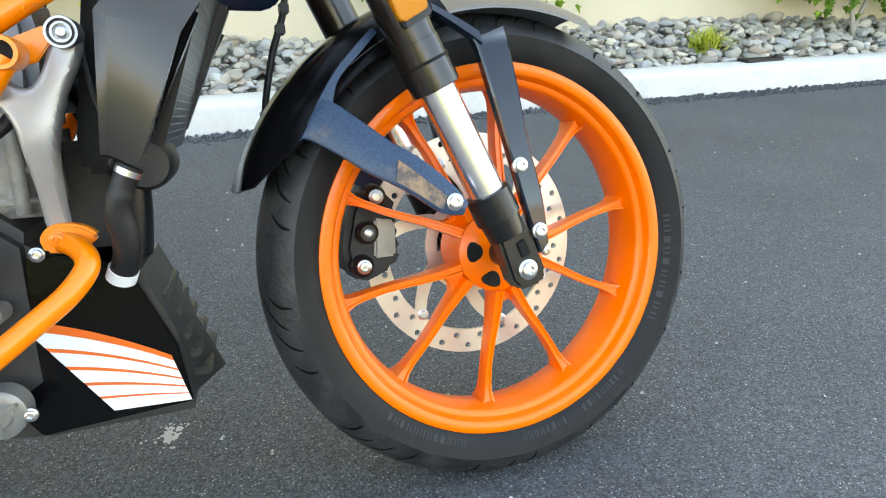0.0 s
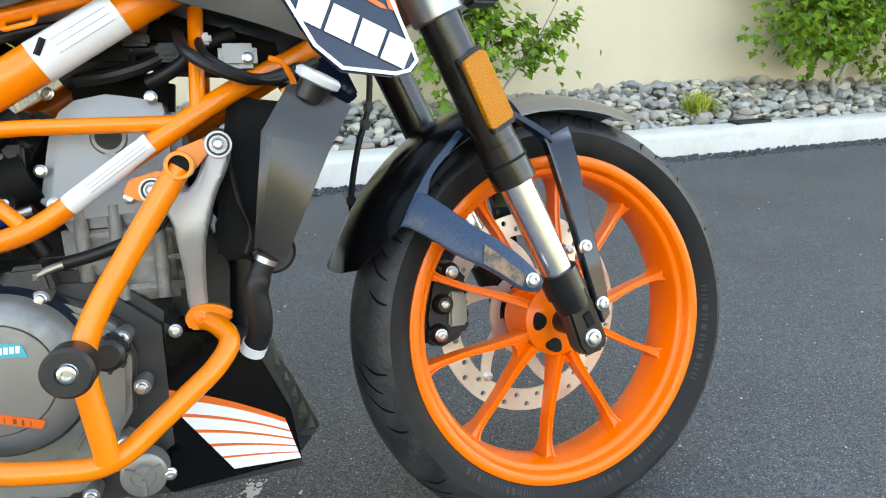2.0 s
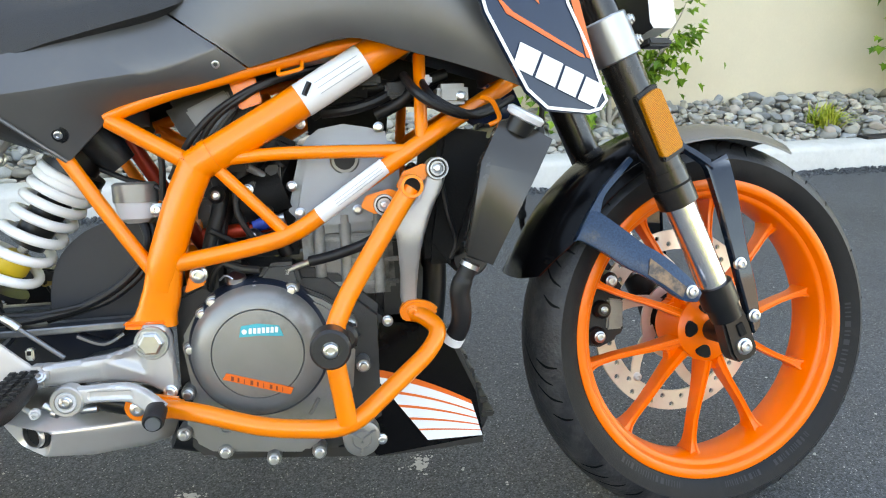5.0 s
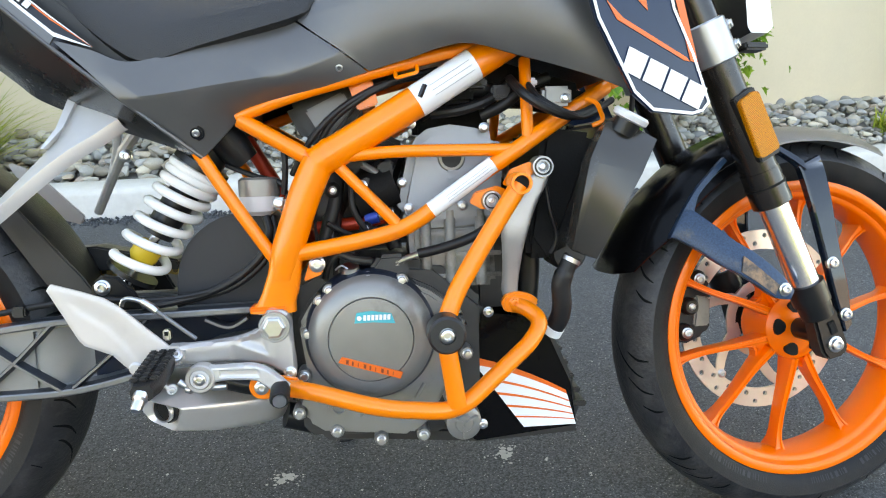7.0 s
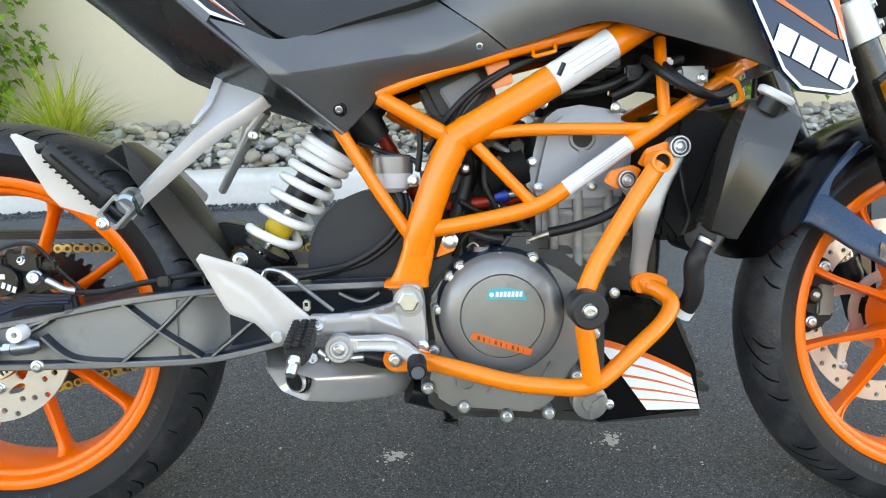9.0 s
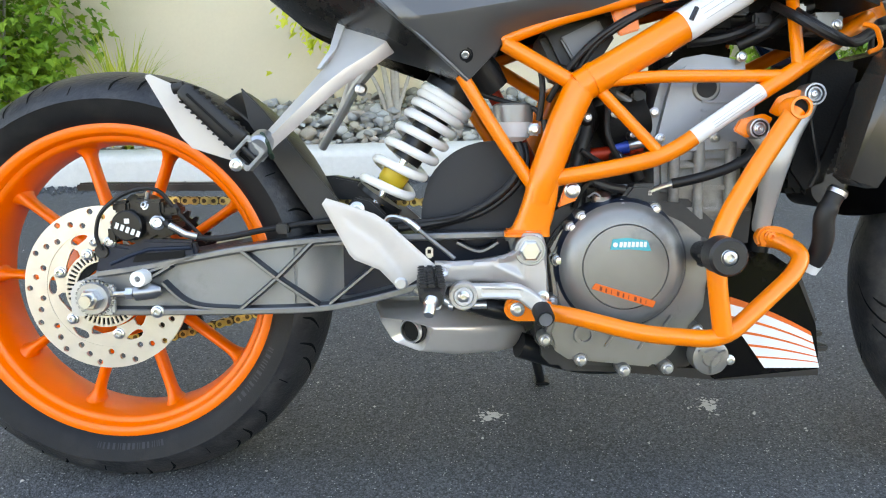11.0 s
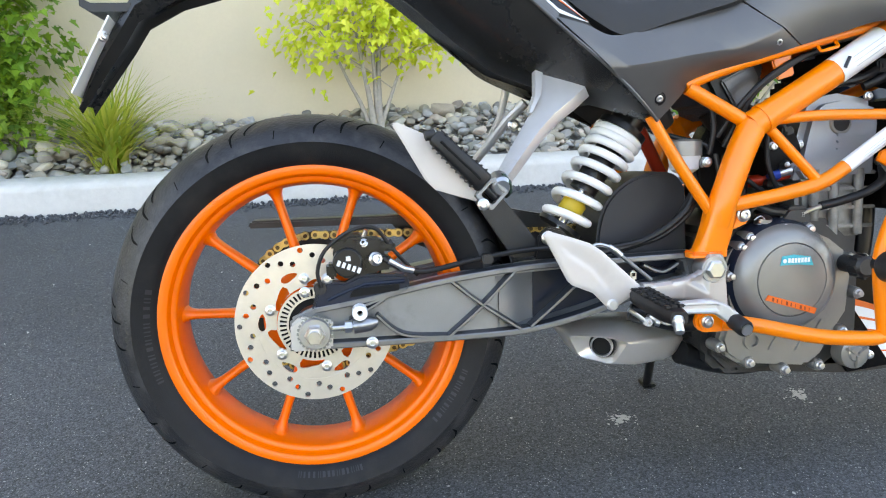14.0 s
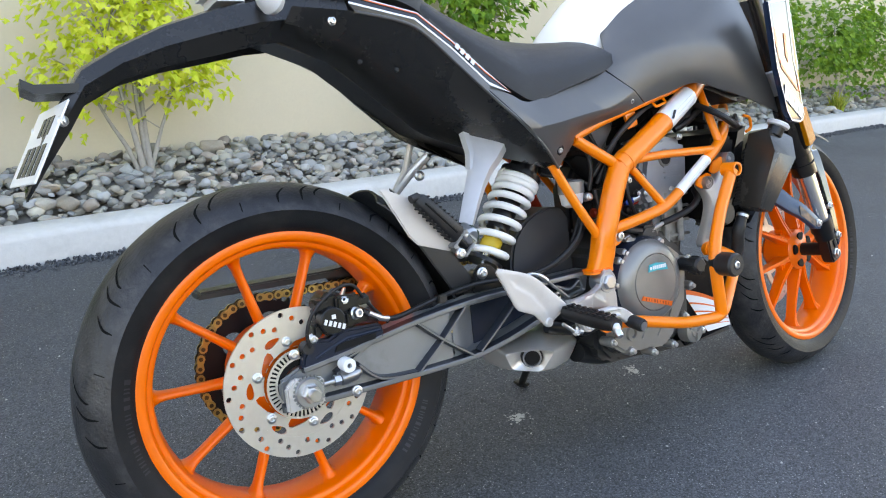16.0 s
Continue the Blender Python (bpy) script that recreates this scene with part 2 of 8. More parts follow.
def leaf_material(name, color, color2):
    m = bpy.data.materials.new(name)
    m.use_nodes = True
    nt = m.node_tree
    p = nt.nodes["Principled BSDF"]
    geo = nt.nodes.new("ShaderNodeNewGeometry")
    mix = nt.nodes.new("ShaderNodeMix")
    mix.data_type = "RGBA"
    mix.inputs[6].default_value, mix.inputs[7].default_value = (*color, 1), (*color2, 1)
    nt.links.new(geo.outputs["Random Per Island"], mix.inputs[0])
    nt.links.new(mix.outputs[2], p.inputs["Base Color"])
    p.inputs["Roughness"].default_value = 0.55
    tr = nt.nodes.new("ShaderNodeBsdfTranslucent")
    nt.links.new(mix.outputs[2], tr.inputs["Color"])
    add = nt.nodes.new("ShaderNodeMixShader")
    add.inputs[0].default_value = 0.35
    nt.links.new(p.outputs[0], add.inputs[1])
    nt.links.new(tr.outputs[0], add.inputs[2])
    nt.links.new(add.outputs[0], nt.nodes["Material Output"].inputs["Surface"])
    return m


LIME_LEAF = leaf_material("lime_maple_leaf", (0.50, 0.60, 0.03), (0.72, 0.72, 0.09))
GREEN_LEAF = leaf_material("green_maple_leaf", (0.07, 0.19, 0.015), (0.24, 0.40, 0.035))
GRASS_LEAF = leaf_material("sedge_blade", (0.24, 0.35, 0.03), (0.56, 0.54, 0.10))


def asphalt_material():
    """Fine aggregate: small cells of mixed tone in dark binder, a few larger pale chips, open pits and broad stains."""
    m = bpy.data.materials.new("asphalt")
    m.use_nodes = True
    nt = m.node_tree
    p = nt.nodes["Principled BSDF"]
    p.inputs["Roughness"].default_value, p.inputs["Specular IOR Level"].default_value = 0.72, 0.5
    pos = nt.nodes.new("ShaderNodeTexCoord")

    def node(kind, **values):
        n = nt.nodes.new(kind)
        for key, value in values.items():
            n.inputs[key].default_value = value
        return n

    def link(a, b):
        nt.links.new(a, b)

    def ranged(source, a, b, c, d):
        n = nt.nodes.new("ShaderNodeMapRange")
        for i, value in enumerate((a, b, c, d)):
            n.inputs[i + 1].default_value = value
        link(source, n.inputs[0])
        return n.outputs[0]

    def math_node(kind, a, b):
        n = nt.nodes.new("ShaderNodeMath")
        n.operation = kind
        for i, value in enumerate((a, b)):
            if isinstance(value, float):
                n.inputs[i].default_value = value
            else:
                link(value, n.inputs[i])
        return n.outputs[0]

    def cells(scale):
        n = node("ShaderNodeTexVoronoi", Scale=scale)
        link(pos.outputs["Object"], n.inputs["Vector"])
        sep = nt.nodes.new("ShaderNodeSeparateColor")
        link(n.outputs["Color"], sep.inputs[0])
        return n.outputs["Distance"], sep.outputs[0], sep.outputs[1]

    def noise_at(scale, detail, rough=0.5):
        n = node("ShaderNodeTexNoise", Scale=scale, Detail=detail, Roughness=rough)
        link(pos.outputs["Object"], n.inputs["Vector"])
        return n.outputs["Fac"]

    d1, r1, g1 = cells(330.0)
    d2, r2, g2 = cells(190.0)
    stain = noise_at(1.6, 6, 0.6)
    grit = noise_at(700.0, 3)
    # stones of the mix, each of its own tone, darker where the binder lies between them
    tone = math_node("MULTIPLY", ranged(r1, 0.0, 1.0, 0.42, 1.62), ranged(d1, 0.25, 0.75, 1.12, 0.62))
    tone = math_node("MULTIPLY", tone, ranged(grit, 0.35, 0.65, 0.85, 1.15))
    tone = math_node("MULTIPLY", tone, ranged(stain, 0.3, 0.7, 0.80, 1.16))
    chip = math_node("MULTIPLY", math_node("GREATER_THAN", r2, 0.86), ranged(d2, 0.20, 0.34, 1.0, 0.0))
    speck = math_node("MULTIPLY", math_node("GREATER_THAN", g1, 0.945), ranged(d1, 0.25, 0.45, 1.0, 0.0))
    pit = math_node("MULTIPLY", math_node("GREATER_THAN", g2, 0.80), ranged(d2, 0.18, 0.36, 1.0, 0.0))
    base = nt.nodes.new("ShaderNodeMix")
    base.data_type, base.blend_type = "RGBA", "MULTIPLY"
    base.inputs[0].default_value = 1.0
    base.inputs[6].default_value = (0.0665, 0.073, 0.081, 1)
    link(tone, base.inputs[7])
    out = base.outputs[2]
    for mask, tint, share in ((chip, (0.12, 0.122, 0.12), 0.55), (pit, (0.030, 0.032, 0.035), 0.6), (speck, (0.40, 0.395, 0.37), 0.9)):
        mix = nt.nodes.new("ShaderNodeMix")
        mix.data_type = "RGBA"
        mix.inputs[7].default_value = (*tint, 1)
        link(math_node("MULTIPLY", mask, share), mix.inputs[0])
        link(out, mix.inputs[6])
        out = mix.outputs[2]
    link(out, p.inputs["Base Color"])
    height = math_node("SUBTRACT", math_node("SUBTRACT", math_node("MULTIPLY", grit, 0.5), d1), math_node("MULTIPLY", pit, 0.8))
    bump = node("ShaderNodeBump", Strength=1.0, Distance=0.0016)
    link(height, bump.inputs["Height"])
    link(bump.outputs["Normal"], p.inputs["Normal"])
    return m


def reflector_grid(m):
    """Fine square prisms of a reflector."""
    nt = m.node_tree
    p = nt.nodes["Principled BSDF"]
    grid = nt.nodes.new("ShaderNodeTexChecker")
    grid.inputs["Scale"].default_value = 640
    grid.inputs["Color1"].default_value, grid.inputs["Color2"].default_value = (0.66, 0.24, 0.004, 1), (0.36, 0.098, 0.001, 1)
    nt.links.new(nt.nodes["Texture Coordinate"].outputs["Object"], grid.inputs["Vector"])
    nt.links.new(grid.outputs["Color"], p.inputs["Base Color"])


reflector_grid(AMBER)
ASPHALT = asphalt_material()


# ---- mesh helpers ----
def part(name, bm, mat, parent=None, label="", smooth=35):
    """Links a bmesh as one mesh object under a thing or a part."""
    me = bpy.data.meshes.new(name)
    bmesh.ops.recalc_face_normals(bm, faces=bm.faces)
    bm.to_mesh(me)
    bm.free()
    for mt in (mat if isinstance(mat, (list, tuple)) else [mat]):
        me.materials.append(mt)
    if smooth:
        me.shade_smooth()
        me.set_sharp_from_angle(angle=radians(smooth))
    ob = new(name, me)
    ob.parent = parent
    if label:
        ob["label"] = label
    return ob


def merge(*bms):
    """All the given bmeshes in the first one."""
    first = bms[0]
    for other in bms[1:]:
        me = bpy.data.meshes.new("tmp")
        other.to_mesh(me)
        other.free()
        first.from_mesh(me)
        bpy.data.meshes.remove(me)
    return first


def moved(bm, m):
    bmesh.ops.transform(bm, matrix=m, verts=bm.verts)
    return bm


def spline(points, steps=6):
    """A smooth line through the points."""
    pts = [Vector(p) for p in points]
    if len(pts) < 3:
        return pts
    out = []
    for i in range(len(pts) - 1):
        a, b, c, d = pts[max(i - 1, 0)], pts[i], pts[i + 1], pts[min(i + 2, len(pts) - 1)]
        for k in range(steps):
            t = k / steps
            out.append(0.5 * ((2 * b) + (c - a) * t + (2 * a - 5 * b + 4 * c - d) * t * t + (3 * b - a - 3 * c + d) * t ** 3))
    return out + [pts[-1]]


def rounded(points, radius, steps=5):
    """A line with its corners rounded off, as a bent tube has."""
    pts = [Vector(p) for p in points]
    out = [pts[0]]
    for a, b, c in zip(pts, pts[1:], pts[2:]):
        u, v = (a - b), (c - b)
        r = min(radius, u.length * 0.48, v.length * 0.48)
        p, q = b + u.normalized() * r, b + v.normalized() * r
        for k in range(steps + 1):
            t = k / steps
            out.append((1 - t) ** 2 * p + 2 * t * (1 - t) * b + t * t * q)
    return out + [pts[-1]]


def tube(points, radius, segs=14, caps=True, flat=1.0):
    """A round tube along the points. radius: one number, or one for each point."""
    pts = [Vector(p) for p in points]
    bm = bmesh.new()
    radii = radius if isinstance(radius, (list, tuple)) else [radius] * len(pts)
    side = None
    rings = []
    for i, p in enumerate(pts):
        d = (pts[min(i + 1, len(pts) - 1)] - pts[max(i - 1, 0)]).normalized()
        if side is None:
            side = d.cross(Vector((0, 1, 0)))
            if side.length < 0.1:
                side = d.cross(Vector((0, 0, 1)))
        side = (side - d * side.dot(d)).normalized()
        up = d.cross(side)
        rings.append([bm.verts.new(p + radii[i] * (math.cos(2 * math.pi * k / segs) * side + flat * math.sin(2 * math.pi * k / segs) * up)) for k in range(segs)])
    for a, b in zip(rings, rings[1:]):
        for k in range(segs):
            bm.faces.new((a[k], a[(k + 1) % segs], b[(k + 1) % segs], b[k]))
    if caps:
        bm.faces.new(rings[0][::-1])
        bm.faces.new(rings[-1])
    return bm


def lathe(profile, segs=64, closed=False):
    """Turns a profile of (radius, y) about the y axis."""
    bm = bmesh.new()
    rings = [[bm.verts.new((r * math.cos(2 * math.pi * k / segs), y, r * math.sin(2 * math.pi * k / segs))) for k in range(segs)] for r, y in profile]
    pairs = list(zip(rings, rings[1:])) + ([(rings[-1], rings[0])] if closed else [])
    for a, b in pairs:
        for k in range(segs):
            bm.faces.new((a[k], b[k], b[(k + 1) % segs], a[(k + 1) % segs]))
    if not closed:
        for ring, (r, y) in ((rings[0], profile[0]), (rings[-1], profile[-1])):
            if r > 1e-4:
                bm.faces.new(ring)
    bmesh.ops.remove_doubles(bm, verts=bm.verts, dist=1e-6)
    return bm


def inside(p, loop):
    odd = False
    for a, b in zip(loop, [*loop[1:], loop[0]]):
        if (a[1] > p.y) != (b[1] > p.y) and p.x < (b[0] - a[0]) * (p.y - a[1]) / (b[1] - a[1]) + a[0]:
            odd = not odd
    return odd


def plate(outline, y0, y1, bevel=0.0, holes=()):
    """A plate in the xz plane between y0 and y1, with holes through it."""
    from mathutils.geometry import delaunay_2d_cdt
    bm = bmesh.new()
    if holes:
        loops, verts, edges = [outline, *holes], [], []
        for loop in loops:
            n = len(verts)
            verts += [Vector(p) for p in loop]
            edges += [(n + i, n + (i + 1) % len(loop)) for i in range(len(loop))]
        vs, _, fs, *_ = delaunay_2d_cdt(verts, edges, [], 1, 1e-6)
        made = [bm.verts.new((v.x, y0, v.y)) for v in vs]
        boxes = [(min(p[0] for p in h), max(p[0] for p in h), min(p[1] for p in h), max(p[1] for p in h), h) for h in holes]
        for f in fs:
            c = sum((vs[i] for i in f), Vector((0, 0))) / len(f)
            if not any(b[0] <= c.x <= b[1] and b[2] <= c.y <= b[3] and inside(c, b[4]) for b in boxes):
                bm.faces.new([made[i] for i in f])
        bmesh.ops.delete(bm, geom=[v for v in bm.verts if not v.link_faces], context="VERTS")
    else:
        bm.faces.new([bm.verts.new((x, y0, z)) for x, z in outline])
    ext = bmesh.ops.extrude_face_region(bm, geom=bm.faces[:])
    bmesh.ops.translate(bm, verts=[v for v in ext["geom"] if isinstance(v, bmesh.types.BMVert)], vec=(0, y1 - y0, 0))
    bmesh.ops.recalc_face_normals(bm, faces=bm.faces)
    if bevel:
        sharp = [e for e in bm.edges if len(e.link_faces) == 2 and e.calc_face_angle(0) > 0.6]
        bmesh.ops.bevel(bm, geom=sharp, offset=bevel, segments=2, affect="EDGES", clamp_overlap=True)
    return bm


def casting(outline, y0, y1, sunk, fillet=0.006, step=0.0035):
    """A cast or pressed plate: rounded rim, face at y0 plus sunk(x, z), straight sides to y1."""
    from mathutils.geometry import delaunay_2d_cdt
    rim = []
    for (ax, az), (bx, bz) in zip(outline, outline[1:] + outline[:1]):
        n = max(1, round(math.hypot(bx - ax, bz - az) / step))
        rim += [(ax + (bx - ax) * k / n, az + (bz - az) * k / n) for k in range(n)]
    ring = np.array(rim)
    nxt = np.roll(ring, -1, axis=0)

    def gap(x, z):
        d = nxt - ring
        t = np.clip(((x - ring[:, 0]) * d[:, 0] + (z - ring[:, 1]) * d[:, 1]) / (d ** 2).sum(1), 0, 1)
        return float(np.hypot(ring[:, 0] + t * d[:, 0] - x, ring[:, 1] + t * d[:, 1] - z).min())

    pts = list(rim)
    for x in np.arange(ring[:, 0].min() + step * 0.5, ring[:, 0].max(), step):
        for z in np.arange(ring[:, 1].min() + step * 0.5, ring[:, 1].max(), step):
            if inside(Vector((x, z)), outline) and gap(x, z) > step * 0.55:
                pts.append((float(x), float(z)))
    n = len(rim)
    vs, _, fs, *_ = delaunay_2d_cdt([Vector(p) for p in pts], [(k, (k + 1) % n) for k in range(n)], [], 1, 1e-6)
    bm = bmesh.new()
    made = []
    for k, v in enumerate(vs):
        d = gap(v.x, v.y)
        drop = fillet * (1 - math.sqrt(max(0.0, 1 - (1 - min(d / fillet, 1.0)) ** 2)))
        made.append(bm.verts.new((v.x, y0 + drop + sunk(v.x, v.y), v.y)))
    for f in fs:
        bm.faces.new([made[i] for i in f])
    edges = [e for e in bm.edges if len(e.link_faces) == 1]
    ext = bmesh.ops.extrude_edge_only(bm, edges=edges)
    for v in ext["geom"]:
        if isinstance(v, bmesh.types.BMVert):
            v.co.y = y1 + sunk(v.co.x, v.co.z)
    return bm


def ease(t):
    t = min(max(t, 0.0), 1.0)
    return t * t * (3 - 2 * t)


def ring2d(cx, cz, r, n=16, start=0.0):
    return [(cx + r * math.cos(start + 2 * math.pi * k / n), cz + r * math.sin(start + 2 * math.pi * k / n)) for k in range(n)]


def block(lo, hi, bevel=0.004, segments=2):
    bm = bmesh.new()
    bmesh.ops.create_cube(bm, size=1)
    lo, hi = Vector(lo), Vector(hi)
    for v in bm.verts:
        v.co = Vector([(lo[i] + hi[i]) / 2 + v.co[i] * (hi[i] - lo[i]) for i in range(3)])
    if bevel:
        bmesh.ops.bevel(bm, geom=bm.edges[:], offset=bevel, segments=segments, affect="EDGES", clamp_overlap=True)
    return bm


def loft(rings, caps=True, closed=True):
    """Skin over rings of equally many points."""
    bm = bmesh.new()
    rows = [[bm.verts.new(p) for p in ring] for ring in rings]
    n = len(rows[0])
    for a, b in zip(rows, rows[1:]):
        for k in range(n if closed else n - 1):
            bm.faces.new((a[k], a[(k + 1) % n], b[(k + 1) % n], b[k]))
    if caps and closed:
        bm.faces.new(rows[0][::-1])
        bm.faces.new(rows[-1])
    return bm


def bolt(name, at, r, parent, mat=None, way=(0, -1, 0), h=None, label="", socket=True):
    """A flanged cap screw whose head looks along way."""
    h = h or r * 0.8
    prof = [(0.0, 0.003), (r * 1.25, 0.003), (r * 1.25, -h * 0.2), (r * 0.95, -h * 0.35), (r * 0.92, -h * 0.9), (r * 0.8, -h)]
    prof += [(r * 0.5, -h), (r * 0.46, -h * 0.45), (0.0, -h * 0.45)] if socket else [(0.0, -h * 1.05)]
    bm = lathe(prof, 18)
    turn = Vector((0, -1, 0)).rotation_difference(Vector(way)).to_matrix().to_4x4()
    moved(bm, Matrix.Translation(at) @ turn)
    return part(name, bm, mat or STEEL, parent, label)


def along(x, off, z=0.0):
    """A point of the kerb's frame: x metres along it, off metres behind its foot."""
    c, s = math.cos(KERB_TURN), math.sin(KERB_TURN)
    return Vector((x * c - off * s, KERB_Y + x * s + off * c, z))


KERB_Y, KERB_TURN = 1.87, radians(5.0)
WALL_OFF = 0.80


def bed_height(off, x=0.0):
    """The stone bed rises from the kerb to the wall."""
    t = max(0.0, min(1.0, (off - 0.16) / (WALL_OFF - 0.16)))
    return 0.085 + 0.15 * t ** 0.8 + 0.02 * math.sin(x * 2.1) * t


def build_ground():
    bm = bmesh.new()
    bmesh.ops.create_grid(bm, x_segments=30, y_segments=30, size=300)
    road = part("road", bm, ASPHALT, smooth=0)
    tagged(road, "dark grey asphalt with pale chips of aggregate", "road", kind="structure")
    # kerb: a rounded concrete profile swept along its line, in cast lengths
    prof = [(0.0, -0.05), (0.012, 0.095), (0.022, 0.113), (0.042, 0.122), (0.15, 0.126), (0.165, 0.118), (0.168, -0.05)]
    rnd = random.Random(31)
    rings = []
    for xx in np.linspace(-24, 30, 260):
        wob = [(rnd.uniform(-0.0022, 0.0022), rnd.uniform(-0.0018, 0.0018)) for _ in prof]
        rings.append([along(xx, o + a, z + b) for (o, z), (a, b) in zip(prof, wob)])
    kerb = part("kerb", loft(rings), KERB_MAT, smooth=60)
    tagged(kerb, "pale cast concrete kerb with a rounded edge", "kerb", kind="structure")
    rings = [[along(xx, o, bed_height(o, xx) - 0.03) for o in (0.166, 0.3, 0.45, 0.6, WALL_OFF + 0.05)] for xx in np.linspace(-24, 30, 60)]
    bed = part("planting_bed", loft(rings, caps=False, closed=False), SOIL)
    tagged(bed, "dark gravelly soil under the river stones", "soil", kind="structure")
    # crumbling edge of the asphalt along the kerb's foot
    seed = bmesh.new()
    bmesh.ops.create_icosphere(seed, subdivisions=1, radius=1)
    pv, pf = np.array([v.co[:] for v in seed.verts]), np.array([[v.index for v in f.verts] for f in seed.faces])
    seed.free()
    gen = np.random.default_rng(5)
    verts, faces = [], []
    for k in range(5200):
        x, size = gen.uniform(-2.4, 6.4), gen.uniform(0.0035, 0.0095)
        off = -abs(gen.normal(0, 0.030)) - 0.001
        at = along(x, off, size * gen.uniform(0.0, 0.5) + max(0.0, 0.010 + off * 0.4))
        verts.append((pv + gen.uniform(-0.28, 0.28, pv.shape)) * size * gen.uniform(0.6, 1.3, 3) + np.array(at))
        faces.append(pf + 12 * k)
    me = bpy.data.meshes.new("asphalt_crumbs")
    me.from_pydata(np.concatenate(verts).tolist(), [], np.concatenate(faces).tolist())
    me.materials.append(ASPHALT)
    tagged(new("asphalt_crumbs", me), "dark crumbs of asphalt along the foot of the kerb", "asphalt crumbs", kind="stuff")


def build_wall():
    # Its unseen upper part is assumed, high enough to shade the bike.
    rings = [[along(x, WALL_OFF + o, z) for o, z in ((0, -0.1), (0, 5.6), (0.2, 5.6), (0.2, -0.1))] for x in (-24, 30)]
    wall = part("wall_north", loft(rings), WALL_MAT, smooth=0)
    tagged(wall, "plain beige stucco wall of a building", "wall", kind="structure")


    # unseen plain wall behind the camera closes the place; added for reflections and bounce
    rings = [[(x, -13.0 - o, z) for o, z in ((0, -0.1), (0, 3.4), (0.2, 3.4), (0.2, -0.1))] for x in (-24, 30)]
    wall = part("wall_south", loft(rings), BROWN_WALL, smooth=0)
    tagged(wall, "unseen plain tan wall across the drive, added for reflections", "wall", kind="structure")


build_ground()
build_wall()


# ---- the motorcycle: built upright with its rear wheel's foot at the origin, then leaned on its side stand ----
LEAN, STEER, RAKE = 11.5, 7.0, 25.0
bike = new("motorcycle")
bike.rotation_euler = (radians(-LEAN), 0, 0)
tagged(bike, "orange and black naked motorcycle leaning on its side stand", "motorcycle")

REAR, FRONT = Vector((0, 0, 0.295)), Vector((1.367, 0, 0.283))
AXIS = Vector((-math.sin(radians(RAKE)), 0, math.cos(radians(RAKE))))
HEAD = Vector((1.334, 0, 0.269))
TURNED = Matrix.Translation(HEAD) @ Matrix.Rotation(radians(STEER), 4, AXIS) @ Matrix.Translation(-HEAD)
MIRROR = Matrix.Diagonal((1, -1, 1, 1))


def piece(name, bm, mat, parent=None, label="", smooth=35, steer=False):
    """A part of the motorcycle; steer: it turns with the handlebar."""
    if steer:
        moved(bm, TURNED)
    return part(name, bm, mat, parent or bike, label, smooth)


def both(name, make, mat, label="", smooth=35, steer=False):
    """The same part on the right side and, mirrored, on the left."""
    right = piece(name, make(), mat, None, label, smooth, steer)
    piece(name, moved(make(), MIRROR), mat, None, label, smooth, steer)
    return right


# -- wheels --
def shoulder(R, half):
    """Radius at which the tread ends in a crisp edge."""
    return R - half * 0.59


def tyre_profile(R, half, r_in, n=20):
    """Round crown, a crisp tread edge, and side walls that draw in towards the rim."""
    rs = shoulder(R, half)
    drop = R - rs
    big = (half * half + drop * drop) / (2 * drop)
    edge = math.asin(half / big)
    crown = [(R - big + big * math.cos(edge * (2 * k / n - 1)), big * math.sin(edge * (2 * k / n - 1))) for k in range(n + 1)]
    wall = [(r_in, half * 0.74), (r_in + 0.006, half * 0.83), (r_in + 0.013, half * 0.895), (rs - 0.011, half * 0.955), (rs - 0.003, half * 0.985)]
    return [(r, -y) for r, y in wall] + crown + wall[::-1]


def surface_at(profile, y):
    best = profile[5:-5]
    for a, b in zip(best, best[1:]):
        if a[1] <= y <= b[1]:
            t = (y - a[1]) / max(1e-9, b[1] - a[1])
            return a[0] + (b[0] - a[0]) * t
    return best[0][0]


def tread(profile, half, R, count, lines, width):
    """Grooves that follow the crown of the tyre: each line is (angle, y as a share of the half width) points."""
    out = []
    for k in range(count):
        for sign, shift in ((-1, 0.0), (1, 0.5)):
            for line in lines:
                bm = bmesh.new()
                pts = spline([(a, y, 0) for a, y in line], 4)
                rows = []
                for i, p in enumerate(pts):
                    w = width * (0.35 + 0.65 * math.sin(math.pi * min(1, max(0.04, i / (len(pts) - 1)))))
                    row = []
                    for side in (-1, 1):
                        y = sign * p.y * half
                        r = surface_at(profile, max(-half * 0.97, min(half * 0.97, y))) + 0.0008
                        a = 2 * math.pi * (k + shift) / count + p.x + side * w / R / 2
                        row.append(bm.verts.new((r * math.cos(a), y, r * math.sin(a))))
                    rows.append(row)
                for a, c in zip(rows, rows[1:]):
                    bm.faces.new((a[0], a[1], c[1], c[0]))
                out.append(bm)
    return out


